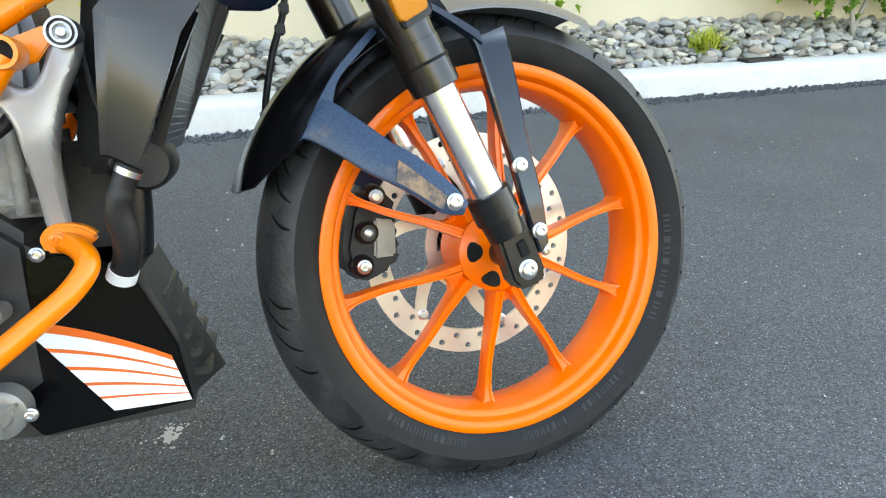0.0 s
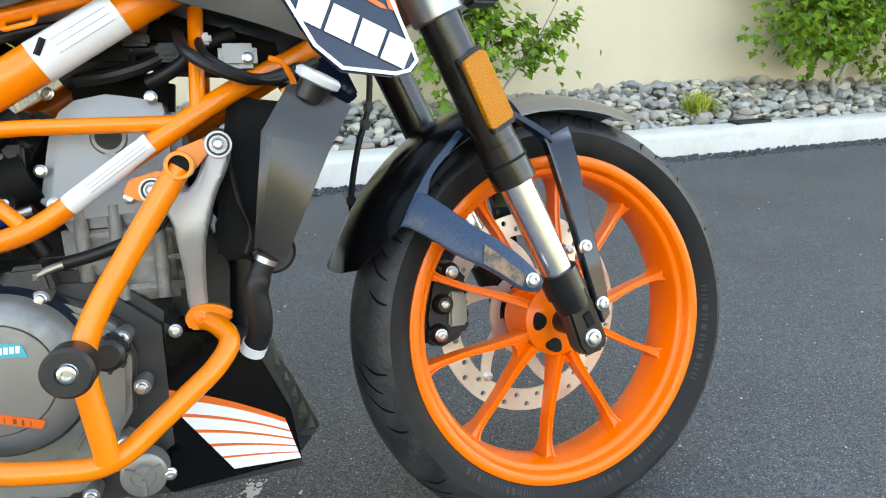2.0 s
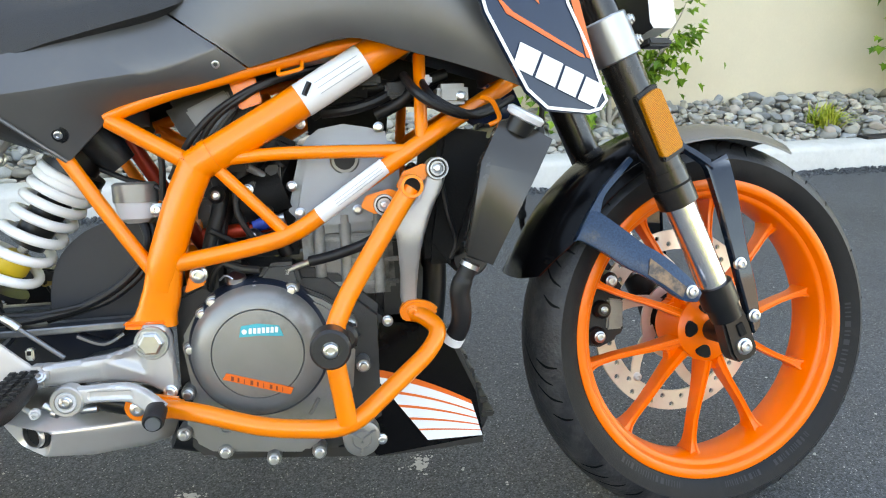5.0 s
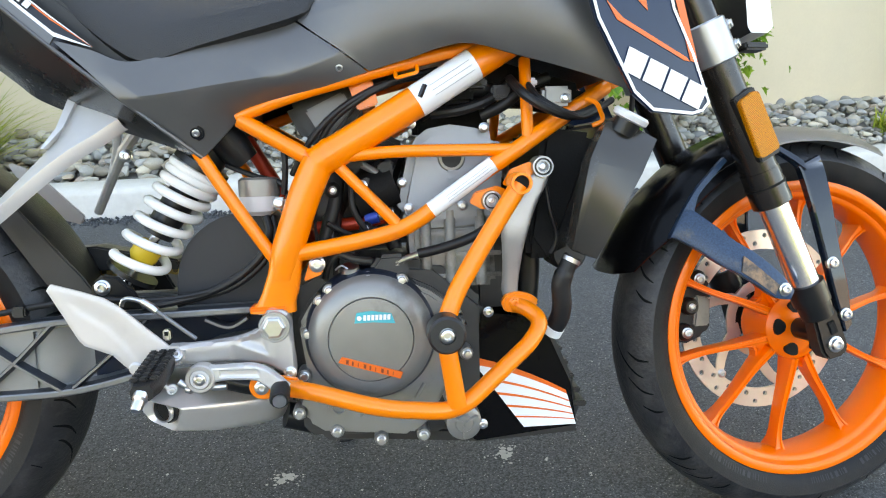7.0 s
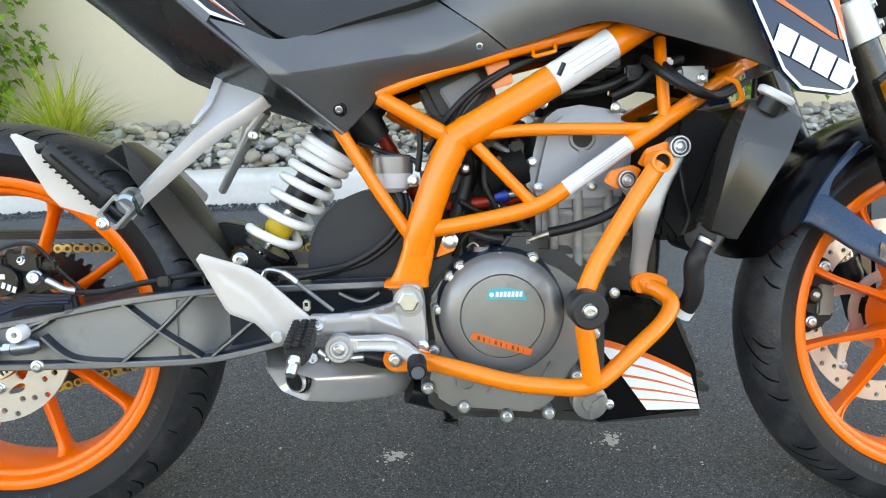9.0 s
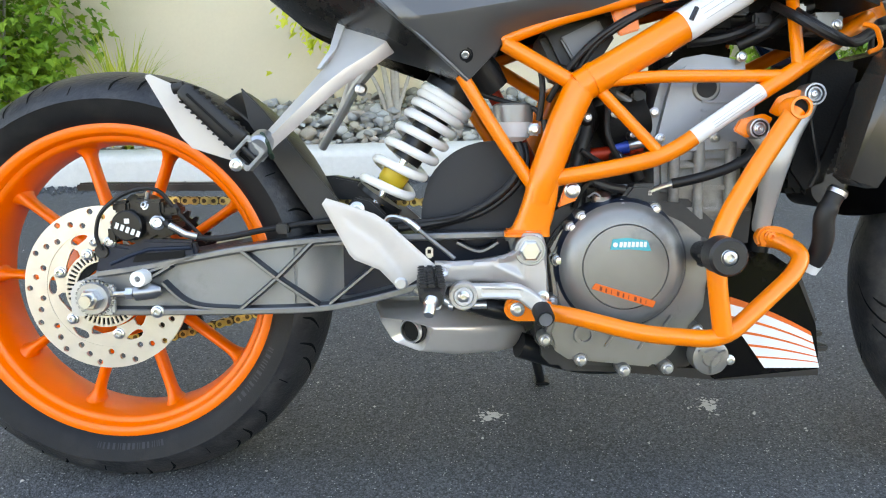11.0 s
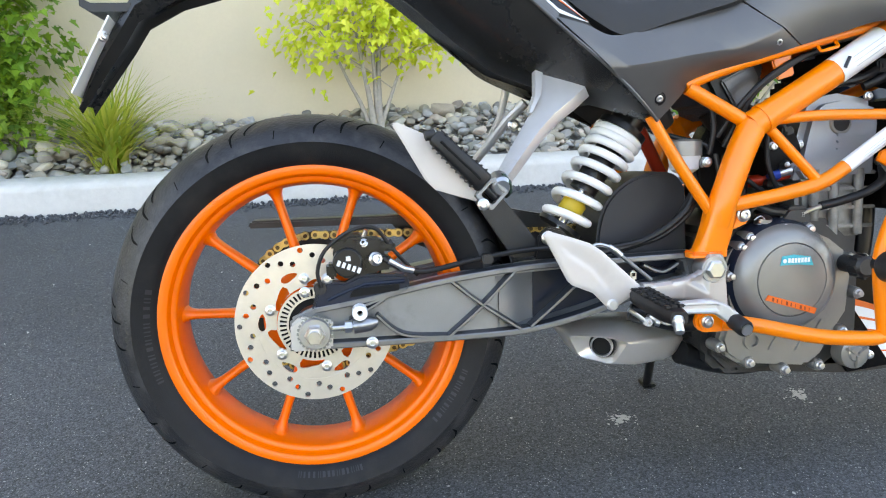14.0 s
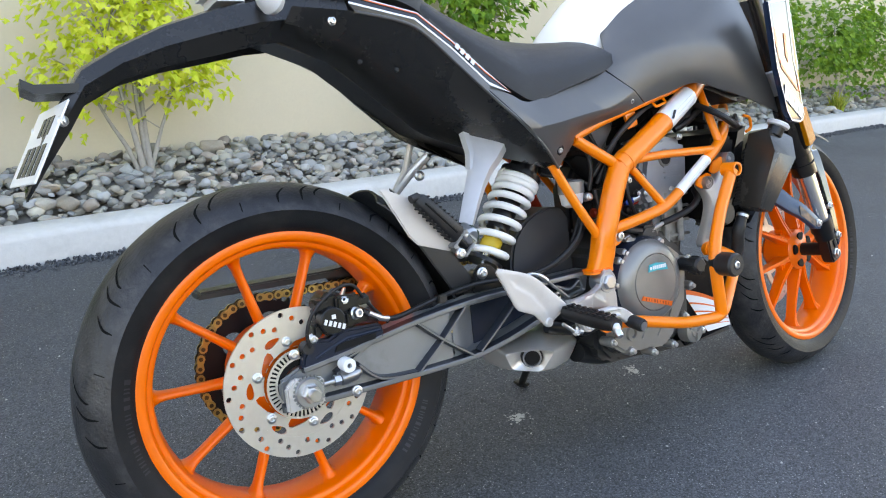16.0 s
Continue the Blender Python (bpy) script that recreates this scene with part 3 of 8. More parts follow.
def wall_print(profile, half, at, spans, height, side=-1):
    """Raised bars in place of the maker's marks on the side wall."""
    bm = bmesh.new()
    r0 = at
    for a0, a1 in spans:
        n = max(2, int(abs(a1 - a0) / 0.03))
        for r_lo, r_hi in ((r0, r0 + height),):
            verts = []
            for i in range(n + 1):
                a = a0 + (a1 - a0) * i / n
                row = []
                for r in (r_lo, r_hi):
                    low = [p for p in profile[-5:]][::-1]
                    y = low[-1][1]
                    for a_, b_ in zip(low, low[1:]):
                        if a_[0] <= r <= b_[0]:
                            y = a_[1] + (b_[1] - a_[1]) * (r - a_[0]) / (b_[0] - a_[0])
                    y += 0.0007
                    row.append(bm.verts.new((r * math.cos(a), side * y, r * math.sin(a))))
                verts.append(row)
            for a, b in zip(verts, verts[1:]):
                bm.faces.new((a[0], a[1], b[1], b[0]))
    return bm


GROOVE = material("tread_groove", (0.006, 0.006, 0.006), 0.9, 0.0, 0.1, 40, spec=0.1)
PRINT = material("side_wall_print", (0.019, 0.020, 0.023), 0.45, 0.0, 0.2, 60, spec=0.30)


def spoke(points, widths, depths, ribbed=True):
    """A cast spoke, chamfered or with a shallow channel along its face, from hub to rim."""
    bm = bmesh.new()
    rows = []
    for i, p in enumerate(points):
        p = Vector(p)
        d = (Vector(points[min(i + 1, len(points) - 1)]) - Vector(points[max(i - 1, 0)])).normalized()
        s = d.cross(Vector((0, 1, 0))).normalized()
        w, h = widths[i] / 2, depths[i] / 2
        ring = [(-1.0, -0.55), (-0.86, -1.0), (-0.52, -1.0), (-0.36, -0.84), (0.36, -0.84), (0.52, -1.0), (0.86, -1.0), (1.0, -0.55), (1.0, 0.55), (0.80, 1.0), (-0.80, 1.0), (-1.0, 0.55)]
        if not ribbed:
            ring = [(-1.0, 0.1), (-0.86, -0.45), (-0.58, -0.86), (-0.22, -1.0), (0.22, -1.0), (0.58, -0.86), (0.86, -0.45), (1.0, 0.1), (0.95, 0.6), (0.7, 1.0), (-0.7, 1.0), (-0.95, 0.6)]
        rows.append([p + s * w * u + Vector((0, h * v, 0)) for u, v in ring])
    return loft(rows)


def wheel(name, centre, R, half, rim_half, steer, label, spokes, tread_lines, count, prints):
    turn = TURNED if steer else Matrix.Identity(4)
    place = turn @ Matrix.Translation(centre)
    f = 0.2304
    side = [(f, 0.0), (f - 0.0015, 0.003), (f - 0.005, 0.0042), (f - 0.014, 0.0030), (f - 0.0160, 0.0010), (f - 0.0172, -0.0060), (f - 0.0190, -0.0085),
            (f - 0.0235, -0.0090), (f - 0.0262, -0.0110), (f - 0.0275, -0.0150)]
    prof = [(r, -rim_half - d) for r, d in side] + [(f - 0.031, -rim_half * 0.3), (f - 0.032, 0), (f - 0.031, rim_half * 0.3)] + [(r, rim_half + d) for r, d in side[::-1]]
    rim = part(name, moved(lathe(prof, 128, True), place), RIM_ORANGE, bike, label, 40)
    tp = tyre_profile(R, half, 0.2255)
    tyre = moved(lathe(tp, 128, True), place)
    edge = shoulder(R, half) - 0.0005
    tyre.normal_update()
    back = place.inverted()
    for face in tyre.faces:
        c = back @ face.calc_center_median()
        face.material_index = 1 if math.hypot(c.x, c.z) < edge else 0
    part("tyre", tyre, [RUBBER, SIDE_WALL], rim, "worn black road tyre with dusty crown", 26)
    for bm in tread(tp, half, R, count, tread_lines, 0.0046):
        part("tread_groove", moved(bm, place), GROOVE, rim, "dark slanting tread groove", 0)
    for span in prints[1]:
        part("side_wall_mark", moved(wall_print(tp, half, prints[0], [span], prints[2]), place), PRINT, rim, "faint raised bar of tyre lettering", 0)
    for bm in spokes():
        part("spoke", moved(bm, place), RIM_ORANGE, rim)
    return rim, place


def letter_spans(start, count, step, seed):
    """Uneven bars that stand in for a line of raised writing."""
    rnd = random.Random(seed)
    out = []
    for i in range(count):
        a = start + step * (i + rnd.uniform(-0.06, 0.06))
        if rnd.random() < 0.55:
            out += [(a, a + step * 0.16), (a + step * rnd.uniform(0.38, 0.50), a + step * 0.62)]
        else:
            out.append((a, a + step * rnd.uniform(0.35, 0.66)))
    return out


def rear_spokes():
    out = []
    for k in range(10):
        a = radians(70 + 36 * k)
        c, s = math.cos(a), math.sin(a)
        rs = [0.045, 0.075, 0.12, 0.165, 0.182, 0.191, 0.197, 0.2015]
        out.append(spoke([(r * c, -0.004, r * s) for r in rs], [0.026, 0.0175, 0.0150, 0.0140, 0.0148, 0.0180, 0.0240, 0.0340], [0.036, 0.030, 0.026, 0.025, 0.026, 0.030, 0.036, 0.044], False))
    return out


def front_spokes():
    out = []
    for k in range(5):
        base = radians(210 + 72 * k)
        for off in (-17.5, 17.5):
            a, b = base + radians(off * 0.64), base + radians(off)
            pts = []
            for t in (0, 1 / 6, 2 / 6, 3 / 6, 4 / 6, 5 / 6, 0.915, 0.965, 1.012):
                r = 0.052 + (0.199 - 0.052) * t
                ang = a + (b - a) * min(1.0, t * 1.7) ** 0.8
                pts.append((r * math.cos(ang), 0.004 - 0.012 * (1 - t), r * math.sin(ang)))
            if off > 0:
                web = [(r * math.cos(base + radians(w)), r * math.sin(base + radians(w))) for r, w in ((0.050, -11), (0.072, -13), (0.078, -11), (0.068, 0), (0.078, 11), (0.072, 13), (0.050, 11), (0.048, 0))]
                out.append(plate(web, -0.012, 0.010, 0.003))
            out.append(spoke(pts, [0.0140, 0.0125, 0.0110, 0.0100, 0.0096, 0.0100, 0.0115, 0.0145, 0.0200], [0.036, 0.030, 0.026, 0.024, 0.023, 0.024, 0.028, 0.034, 0.040]))
    return out


REAR_LINES = [[(0.0, 0.12), (0.10, 0.34), (0.16, 0.60), (0.17, 0.72)], [(0.19, 0.40), (0.24, 0.62), (0.25, 0.86)], [(0.02, 0.78), (0.03, 0.93)], [(0.33, 0.55), (0.38, 0.74), (0.39, 0.90)]]
FRONT_LINES = [[(0.0, 0.10), (0.09, 0.32), (0.17, 0.62), (0.20, 0.80)], [(0.20, 0.42), (0.27, 0.68), (0.30, 0.90)], [(0.06, 0.50), (0.10, 0.72), (0.11, 0.93)], [(0.36, 0.60), (0.40, 0.80), (0.41, 0.95)]]
rear_wheel, REAR_AT = wheel("rear_wheel", REAR, 0.305, 0.074, 0.055, False, "orange cast rear wheel with ten spokes", rear_spokes, REAR_LINES, 11,
                            (0.2365, letter_spans(2.90, 12, 0.050, 1) + letter_spans(5.50, 10, 0.040, 2) + letter_spans(4.55, 14, 0.030, 3), 0.0085))
front_wheel, FRONT_AT = wheel("front_wheel", FRONT, 0.292, 0.056, 0.043, True, "orange cast front wheel with five pairs of spokes", front_spokes, FRONT_LINES, 10,
                              (0.2355, letter_spans(-0.50, 10, 0.062, 4) + letter_spans(-1.15, 9, 0.036, 5) + letter_spans(3.95, 12, 0.040, 6) + letter_spans(4.75, 8, 0.036, 7), 0.0085))


def hub(place, parent, r, y0, y1, holes):
    prof = [(0.012, y0), (r * 0.62, y0), (r * 0.80, y0 + 0.004), (r, y0 + 0.012), (r, y1 - 0.01), (r * 0.8, y1), (0.012, y1)]
    part("hub", moved(lathe(prof, 48, True), place), RIM_ORANGE, parent)
    if holes:
        for k in range(5):
            a = radians(210 - 36 + 72 * k)
            out = [(p.x, p.y) for p in spline([(0.0250, 0, 0), (0.028, -0.0070, 0), (0.0385, -0.0125, 0), (0.0440, -0.006, 0), (0.0440, 0.006, 0), (0.0385, 0.0125, 0), (0.028, 0.0070, 0), (0.0250, 0, 0)], 4)][:-1]
            c, s = math.cos(a), math.sin(a)
            o = [(x * c - z * s, x * s + z * c) for x, z in out]
            # Flat black plate stands for the pocket's shade; the hub is uncut.
            part("hub_pocket_shade", moved(plate(o, y0 - 0.0012, y0 + 0.003), place), DARK_CORE, parent, "black plate for the shade in a cast hub pocket", 0)


hub(FRONT_AT, front_wheel, 0.051, -0.036, 0.05, True)
hub(REAR_AT, rear_wheel, 0.078, -0.066, 0.06, False)


def brake_disc(name, place, parent, y, r_out, r_in, holes, rows, spokes, label, thick=0.005, hole_r=0.0042, start=0.0, spider=False):
    cut = []
    for i in range(holes):
        a = 2 * math.pi * i / holes
        r = r_in + (r_out - r_in) * rows[i % len(rows)]
        cut.append(ring2d(r * math.cos(a), r * math.sin(a), hole_r, 10))
    disc = part(name, moved(plate(ring2d(0, 0, r_out, 96), y, y + thick, 0, [ring2d(0, 0, r_in, 96), *cut]), place), DISC_STEEL, parent, label, 30)
    if spider:
        for i in range(spokes):
            a = start + 2 * math.pi * i / spokes
            line = [((0.045 + (r_in - 0.042) * t), a + 0.55 * t) for t in np.linspace(0, 1, 7)]
            left = [((r) * math.cos(q - 0.0105 / r), r * math.sin(q - 0.0105 / r)) for r, q in line]
            right = [((r) * math.cos(q + 0.0105 / r), r * math.sin(q + 0.0105 / r)) for r, q in line]
            part("disc_arm", moved(plate(left + right[::-1], y + 0.0006, y + thick - 0.0006, 0.001), place), DISC_STEEL, disc, "curved carrier arm", 30)
        part("disc_arm", moved(plate(ring2d(0, 0, 0.066, 64), y + 0.0004, y + thick - 0.0004, 0, [ring2d(0, 0, 0.050, 48)]), place), DISC_STEEL, disc, "inner ring of the carrier", 30)
        return disc
    windows = []
    for i in range(spokes):
        a = start + 2 * math.pi * i / spokes
        # a rounded slot near the rim of the carrier and a curved tooth nearer the hub
        slot = [(0.0130 * math.cos(q), (0.0056 + 0.0018 * math.cos(q)) * math.sin(q)) for q in np.linspace(0, 2 * math.pi, 14, endpoint=False)]
        b = a + radians(16)
        windows.append([((0.0765 + v) * math.cos(b + u / 0.0765), (0.0765 + v) * math.sin(b + u / 0.0765)) for u, v in slot])
        tooth = [(-0.018, -0.0045), (-0.006, -0.0045), (0.006, -0.0045), (0.016, -0.004), (0.0180, 0.004), (0.0155, 0.0100), (0.010, 0.0094), (0.002, 0.0060), (-0.009, 0.0030), (-0.017, -0.001)]
        b = a + radians(42)
        windows.append([((0.0605 + v) * math.cos(b - u / 0.0605), (0.0605 + v) * math.sin(b - u / 0.0605)) for u, v in tooth])
    part("disc_carrier", moved(plate(ring2d(0, 0, r_in + 0.002, 96), y + 0.0008, y + thick - 0.0008, 0, [ring2d(0, 0, r_in * 0.665, 48), *windows]), place), DISC_STEEL, disc, "pale steel disc carrier with cut windows", 30)
    return disc


rear_disc = brake_disc("rear_brake_disc", REAR_AT, bike, -0.088, 0.115, 0.084, 40, (0.25, 0.5, 0.78), 6, "drilled rear brake disc, polished and lightly scored", start=radians(101))
front_disc = brake_disc("front_brake_disc", FRONT_AT, bike, 0.056, 0.150, 0.118, 45, (0.3, 0.7), 6, "drilled front brake disc behind the spokes", start=0.3, spider=True)
# toothed speed ring of the rear wheel
slots = []
for i in range(46):
    a, w = 2 * math.pi * i / 46, math.pi / 46 * 0.55
    slots.append([(r * math.cos(a + s), r * math.sin(a + s)) for r, s in ((0.041, -w), (0.051, -w * 0.9), (0.051, w * 0.9), (0.041, w))])
part("speed_ring", moved(plate(ring2d(0, 0, 0.054, 92), -0.097, -0.0945, 0, [ring2d(0, 0, 0.038, 60), *slots]), REAR_AT), DISC_STEEL, rear_disc, "slotted steel speed ring", 30)
# Added black disc gives the slots their shade against the orange hub.
part("slot_backing", moved(plate(ring2d(0, 0, 0.0525, 48), -0.0943, -0.089, 0, [ring2d(0, 0, 0.028, 36)]), REAR_AT), DARK_CORE, rear_disc, "black backing added to darken the ring's slots", 30)
for i in range(6):
    a = radians(101 + 60 * i)
    bolt("disc_bolt", REAR + Vector((0.067 * math.cos(a), -0.089, 0.067 * math.sin(a))), 0.0062, rear_disc)
for i in range(6):
    a = 0.3 + 0.55 + 2 * math.pi * i / 6
    bolt("disc_rivet", FRONT_AT @ Vector((0.116 * math.cos(a), 0.056, 0.116 * math.sin(a))), 0.006, front_disc)

# -- chain, sprocket, guard --
CH_Y = 0.070
lobes = [ring2d(0.068 * math.cos(radians(60 * k + 20)), 0.068 * math.sin(radians(60 * k + 20)), 0.020, 16) for k in range(6)]
teeth = []
for k in range(45):
    for da, r in ((-0.3, 0.107), (-0.12, 0.115), (0.12, 0.115), (0.3, 0.107)):
        a = 2 * math.pi * (k + da) / 45
        teeth.append((r * math.cos(a), r * math.sin(a)))
sprocket = piece("rear_sprocket", moved(plate(teeth, CH_Y - 0.003, CH_Y + 0.003, 0, lobes), Matrix.Translation(REAR)), BLACK_METAL, None, "black rear sprocket with round lightening holes")
SMALL = Vector((0.545, 0, 0.362))
run = []
for a in np.linspace(radians(82), radians(278), 25):
    run.append(REAR + 0.1137 * Vector((math.cos(a), 0, math.sin(a))))
low = [run[-1].lerp(SMALL + Vector((0.0, 0, -0.038)), t) for t in np.linspace(0, 1, 36)[1:]]
top = [(SMALL + Vector((0.0, 0, 0.038))).lerp(run[0], t) for t in np.linspace(0, 1, 36)[:-1]]
links = top + run + low
outer, inner = bmesh.new(), bmesh.new()
for i, p in enumerate(links[:-1]):
    q = links[i + 1]
    d = (q - p)
    length, ang = d.length, math.atan2(d.z, d.x)
    y = 0.0078 if i % 2 else 0.0050
    for side in (-1, 1):
        outline = []
        for c, s0 in ((0.0, 0.5 * math.pi), (length, -0.5 * math.pi)):
            for j in range(6):
                a = s0 + math.pi * j / 5
                outline.append((c + 0.0070 * math.cos(a), 0.0070 * math.sin(a)))
            outline.append((length * 0.5, -0.0046 if c == 0.0 else 0.0046))
        bm = plate(outline, side * y - 0.0009, side * y + 0.0009)
        moved(bm, Matrix.Translation((p.x, CH_Y, p.z)) @ Matrix.Rotation(-ang, 4, "Y"))
        merge(outer if i % 2 else inner, bm)
    merge(inner, moved(lathe([(0, -0.0094), (0.0036, -0.0094), (0.0036, 0.0094), (0, 0.0094)], 8), Matrix.Translation((p.x, CH_Y, p.z))))
chain = piece("chain", outer, GOLD, None, "gold roller chain, oily in places", 30)
tagged(part("inner_chain", inner, DARK_GOLD, chain, "dark oily inner side of the chain", 30), kind="stuff")
tagged(chain, kind="stuff")
piece("chain_guard", plate([(-0.105, 0.425), (-0.10, 0.437), (0.12, 0.436), (0.30, 0.445), (0.42, 0.420), (0.42, 0.405), (0.30, 0.408), (0.20, 0.415), (0.12, 0.423)], 0.045, 0.092, 0.003), BLACK_PLASTIC, None, "matt black chain guard")
piece("chain_guard_plate", plate([(0.12, 0.43), (0.30, 0.44), (0.30, 0.37), (0.22, 0.36), (0.15, 0.39)], 0.09, 0.094, 0.001), BLACK_PLASTIC)

# -- swinging arm --
def swingarm():
    outline = [(-0.036, 0.262), (0.087, 0.262), (0.243, 0.262), (0.315, 0.266), (0.382, 0.279), (0.444, 0.297), (0.50, 0.315), (0.575, 0.330), (0.585, 0.372), (0.43, 0.369), (0.321, 0.367), (0.198, 0.354), (0.074, 0.332), (-0.002, 0.321), (-0.036, 0.305)]
    return outline


ARM_HOLE = [(0.270, 0.3470), (0.300, 0.3530), (0.430, 0.3585), (0.560, 0.3615), (0.566, 0.3370), (0.500, 0.3270), (0.4556, 0.3100), (0.400, 0.2940), (0.345, 0.2800), (0.300, 0.2750), (0.270, 0.2730)]
arm = piece("swinging_arm", plate(swingarm(), -0.100, -0.060, 0.004, [ARM_HOLE]), SWING_ALLOY, None, "cast alloy swinging arm with crossed ribs")
dish = []
for k in range(9):
    x = 0.2705 + 0.070 * k / 8
    dish.append([(x, -0.0995 + 0.034 * ease(k / 8), 0.2725 + 0.0805 * j / 6 + 0.0005 * k) for j in range(7)])
part("dished_web", loft(dish, False, False), SWING_ALLOY, arm, "web that dishes inwards", 60)
# Navy plate paints in the deep shade behind the arm's opening.
part("recess_shade", plate([(0.330, 0.272), (0.345, 0.272), (0.50, 0.312), (0.575, 0.330), (0.575, 0.366), (0.43, 0.364), (0.330, 0.358)], -0.070, -0.062), NAVY_METAL, arm, "navy plate for the shade deep in the casting")
FRAME_RIBS = [
    [(-0.036, 0.266), (0.09, 0.265), (0.243, 0.266), (0.315, 0.270), (0.382, 0.283), (0.444, 0.301), (0.50, 0.319)],
    [(0.0, 0.318), (0.074, 0.329), (0.198, 0.351), (0.321, 0.364), (0.43, 0.366), (0.575, 0.369)],
    [(0.198, 0.349), (0.244, 0.311), (0.300, 0.272)], [(0.294, 0.360), (0.244, 0.311), (0.193, 0.268)],
    [(0.100, 0.329), (0.050, 0.300)], [(0.088, 0.306), (0.125, 0.275), (0.190, 0.268)], [(0.3155, 0.275), (0.345, 0.299), (0.378, 0.327), (0.415, 0.362)],
    [(0.490, 0.358), (0.520, 0.346), (0.545, 0.358)], [(0.06, 0.318), (0.135, 0.342)],
]
for line in FRAME_RIBS:
    big = len(line) > 4
    w = 0.0044 if big else 0.0026
    rows = []
    way = spline([(x, 0, z) for x, z in line], 5)
    for i, p in enumerate(way):
        d = (way[min(i + 1, len(way) - 1)] - way[max(i - 1, 0)]).normalized()
        n = Vector((-d.z, 0, d.x))
        rows.append([p + n * w * s + Vector((0, y, 0)) for s, y in ((-1.5, -0.099), (-1.0, -0.1135), (-0.6, -0.1150), (0.6, -0.1150), (1.0, -0.1135), (1.5, -0.099))])
    bm = loft(rows)
    bmesh.ops.recalc_face_normals(bm, faces=bm.faces)
    # Shading put into colour: outward faces lighter, sides dark blue-grey.
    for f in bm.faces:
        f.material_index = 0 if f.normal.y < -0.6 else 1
    part("rib", bm, [RAIL_ALLOY, RIB_SHADE], arm, "", 25)
piece("swinging_arm", moved(plate(swingarm(), -0.112, -0.060, 0.005), MIRROR), SWING_ALLOY, None, "cast alloy swinging arm with crossed ribs")
piece("arm_bridge", block((0.36, -0.060, 0.30), (0.46, 0.060, 0.366), 0.012), ALLOY)
part("axle_block", plate([(-0.034, 0.262), (0.024, 0.264), (0.026, 0.304), (-0.02, 0.312), (-0.034, 0.30)], -0.124, -0.112, 0.003), PALE_ALLOY, arm, "cast axle block with index marks")
part("axle_washer", moved(lathe([(0.0, -0.131), (0.021, -0.131), (0.0225, -0.128), (0.0225, -0.122), (0, -0.122)], 32), Matrix.Translation((0, 0, 0.2875))), BRIGHT_ALLOY, arm)
part("axle_nut", moved(lathe([(0, -0.143), (0.0125, -0.143), (0.0145, -0.140), (0.0145, -0.131), (0, -0.131)], 6), Matrix.Translation((0, 0, 0.2875))), STEEL, arm, "hexagonal axle nut", 20)
part("axle_end", moved(lathe([(0, -0.152), (0.008, -0.152), (0.0085, -0.150), (0.0085, -0.14), (0, -0.14)], 20), Matrix.Translation((0, 0, 0.2875))), STEEL, arm)
for k in range(24):
    a = 2 * math.pi * k / 24
    part("index_tooth", moved(block((0.0225, -0.126, -0.0018), (0.0255, -0.122, 0.0018), 0), Matrix.Translation((0, 0, 0.2875)) @ Matrix.Rotation(a, 4, "Y")), ALLOY, arm)
part("adjuster_bolt", tube([(0.020, -0.120, 0.292), (0.045, -0.120, 0.293), (0.055, -0.120, 0.2935)], 0.004, 10), STEEL, arm)
part("adjuster_nut", moved(lathe([(0, -0.005), (0.0085, -0.005), (0.0085, 0.005), (0, 0.005)], 6), Matrix.Translation((0.047, -0.120, 0.293)) @ Matrix.Rotation(radians(90), 4, "Z")), STEEL, arm)
part("adjuster_boss", tube([(0.054, -0.118, 0.293), (0.078, -0.118, 0.296), (0.088, -0.116, 0.297)], [0.011, 0.011, 0.006], 14), ALLOY, arm)
part("stand_bobbin", moved(lathe([(0.004, -0.135), (0.0103, -0.135), (0.0110, -0.133), (0.0110, -0.113), (0.004, -0.113)], 28, True), Matrix.Translation((0.0640, 0, 0.3145))), WHITE_PAINT, arm, "white bobbin washer")
bolt("arm_bolt", (0.080, -0.114, 0.266), 0.007, arm)

# -- rear brake caliper --
bracket = piece("caliper_bracket", plate([(-0.004, 0.316), (0.002, 0.338), (0.018, 0.360), (0.045, 0.356), (0.066, 0.366), (0.134, 0.364), (0.138, 0.342), (0.060, 0.326)], -0.114, -0.096, 0.004), NAVY_METAL, None, "black rear caliper bracket")
part("bracket_rib", tube([(0.020, -0.113, 0.332), (0.046, -0.113, 0.343), (0.074, -0.113, 0.352), (0.130, -0.115, 0.354)], 0.003, 8), NAVY_METAL, bracket)
# Black plate on the surface stands for a shaded pocket.
part("bracket_pocket_shade", plate([(0.050, 0.334), (0.056, 0.346), (0.122, 0.350), (0.122, 0.341)], -0.1155, -0.112, 0.001), DARK_CORE, bracket)
caliper = piece("rear_caliper", plate([(0.0297, 0.4065), (0.0393, 0.4166), (0.0497, 0.4258), (0.0615, 0.4273), (0.0862, 0.4140), (0.1076, 0.3929), (0.1104, 0.3726), (0.0930, 0.3680), (0.0756, 0.3586), (0.0457, 0.3603), (0.0303, 0.3713)], -0.112, -0.066, 0.007), BLACK_METAL, None, "black rear brake caliper")
part("piston_housing", moved(lathe([(0, -0.127), (0.0185, -0.127), (0.0205, -0.1255), (0.0212, -0.108), (0, -0.108)], 36), Matrix.Translation((0.0500, 0, 0.3852))), BLACK_METAL, caliper)
part("bridge_block", block((0.060, -0.122, 0.398), (0.098, -0.100, 0.420), 0.004), BLACK_METAL, caliper)
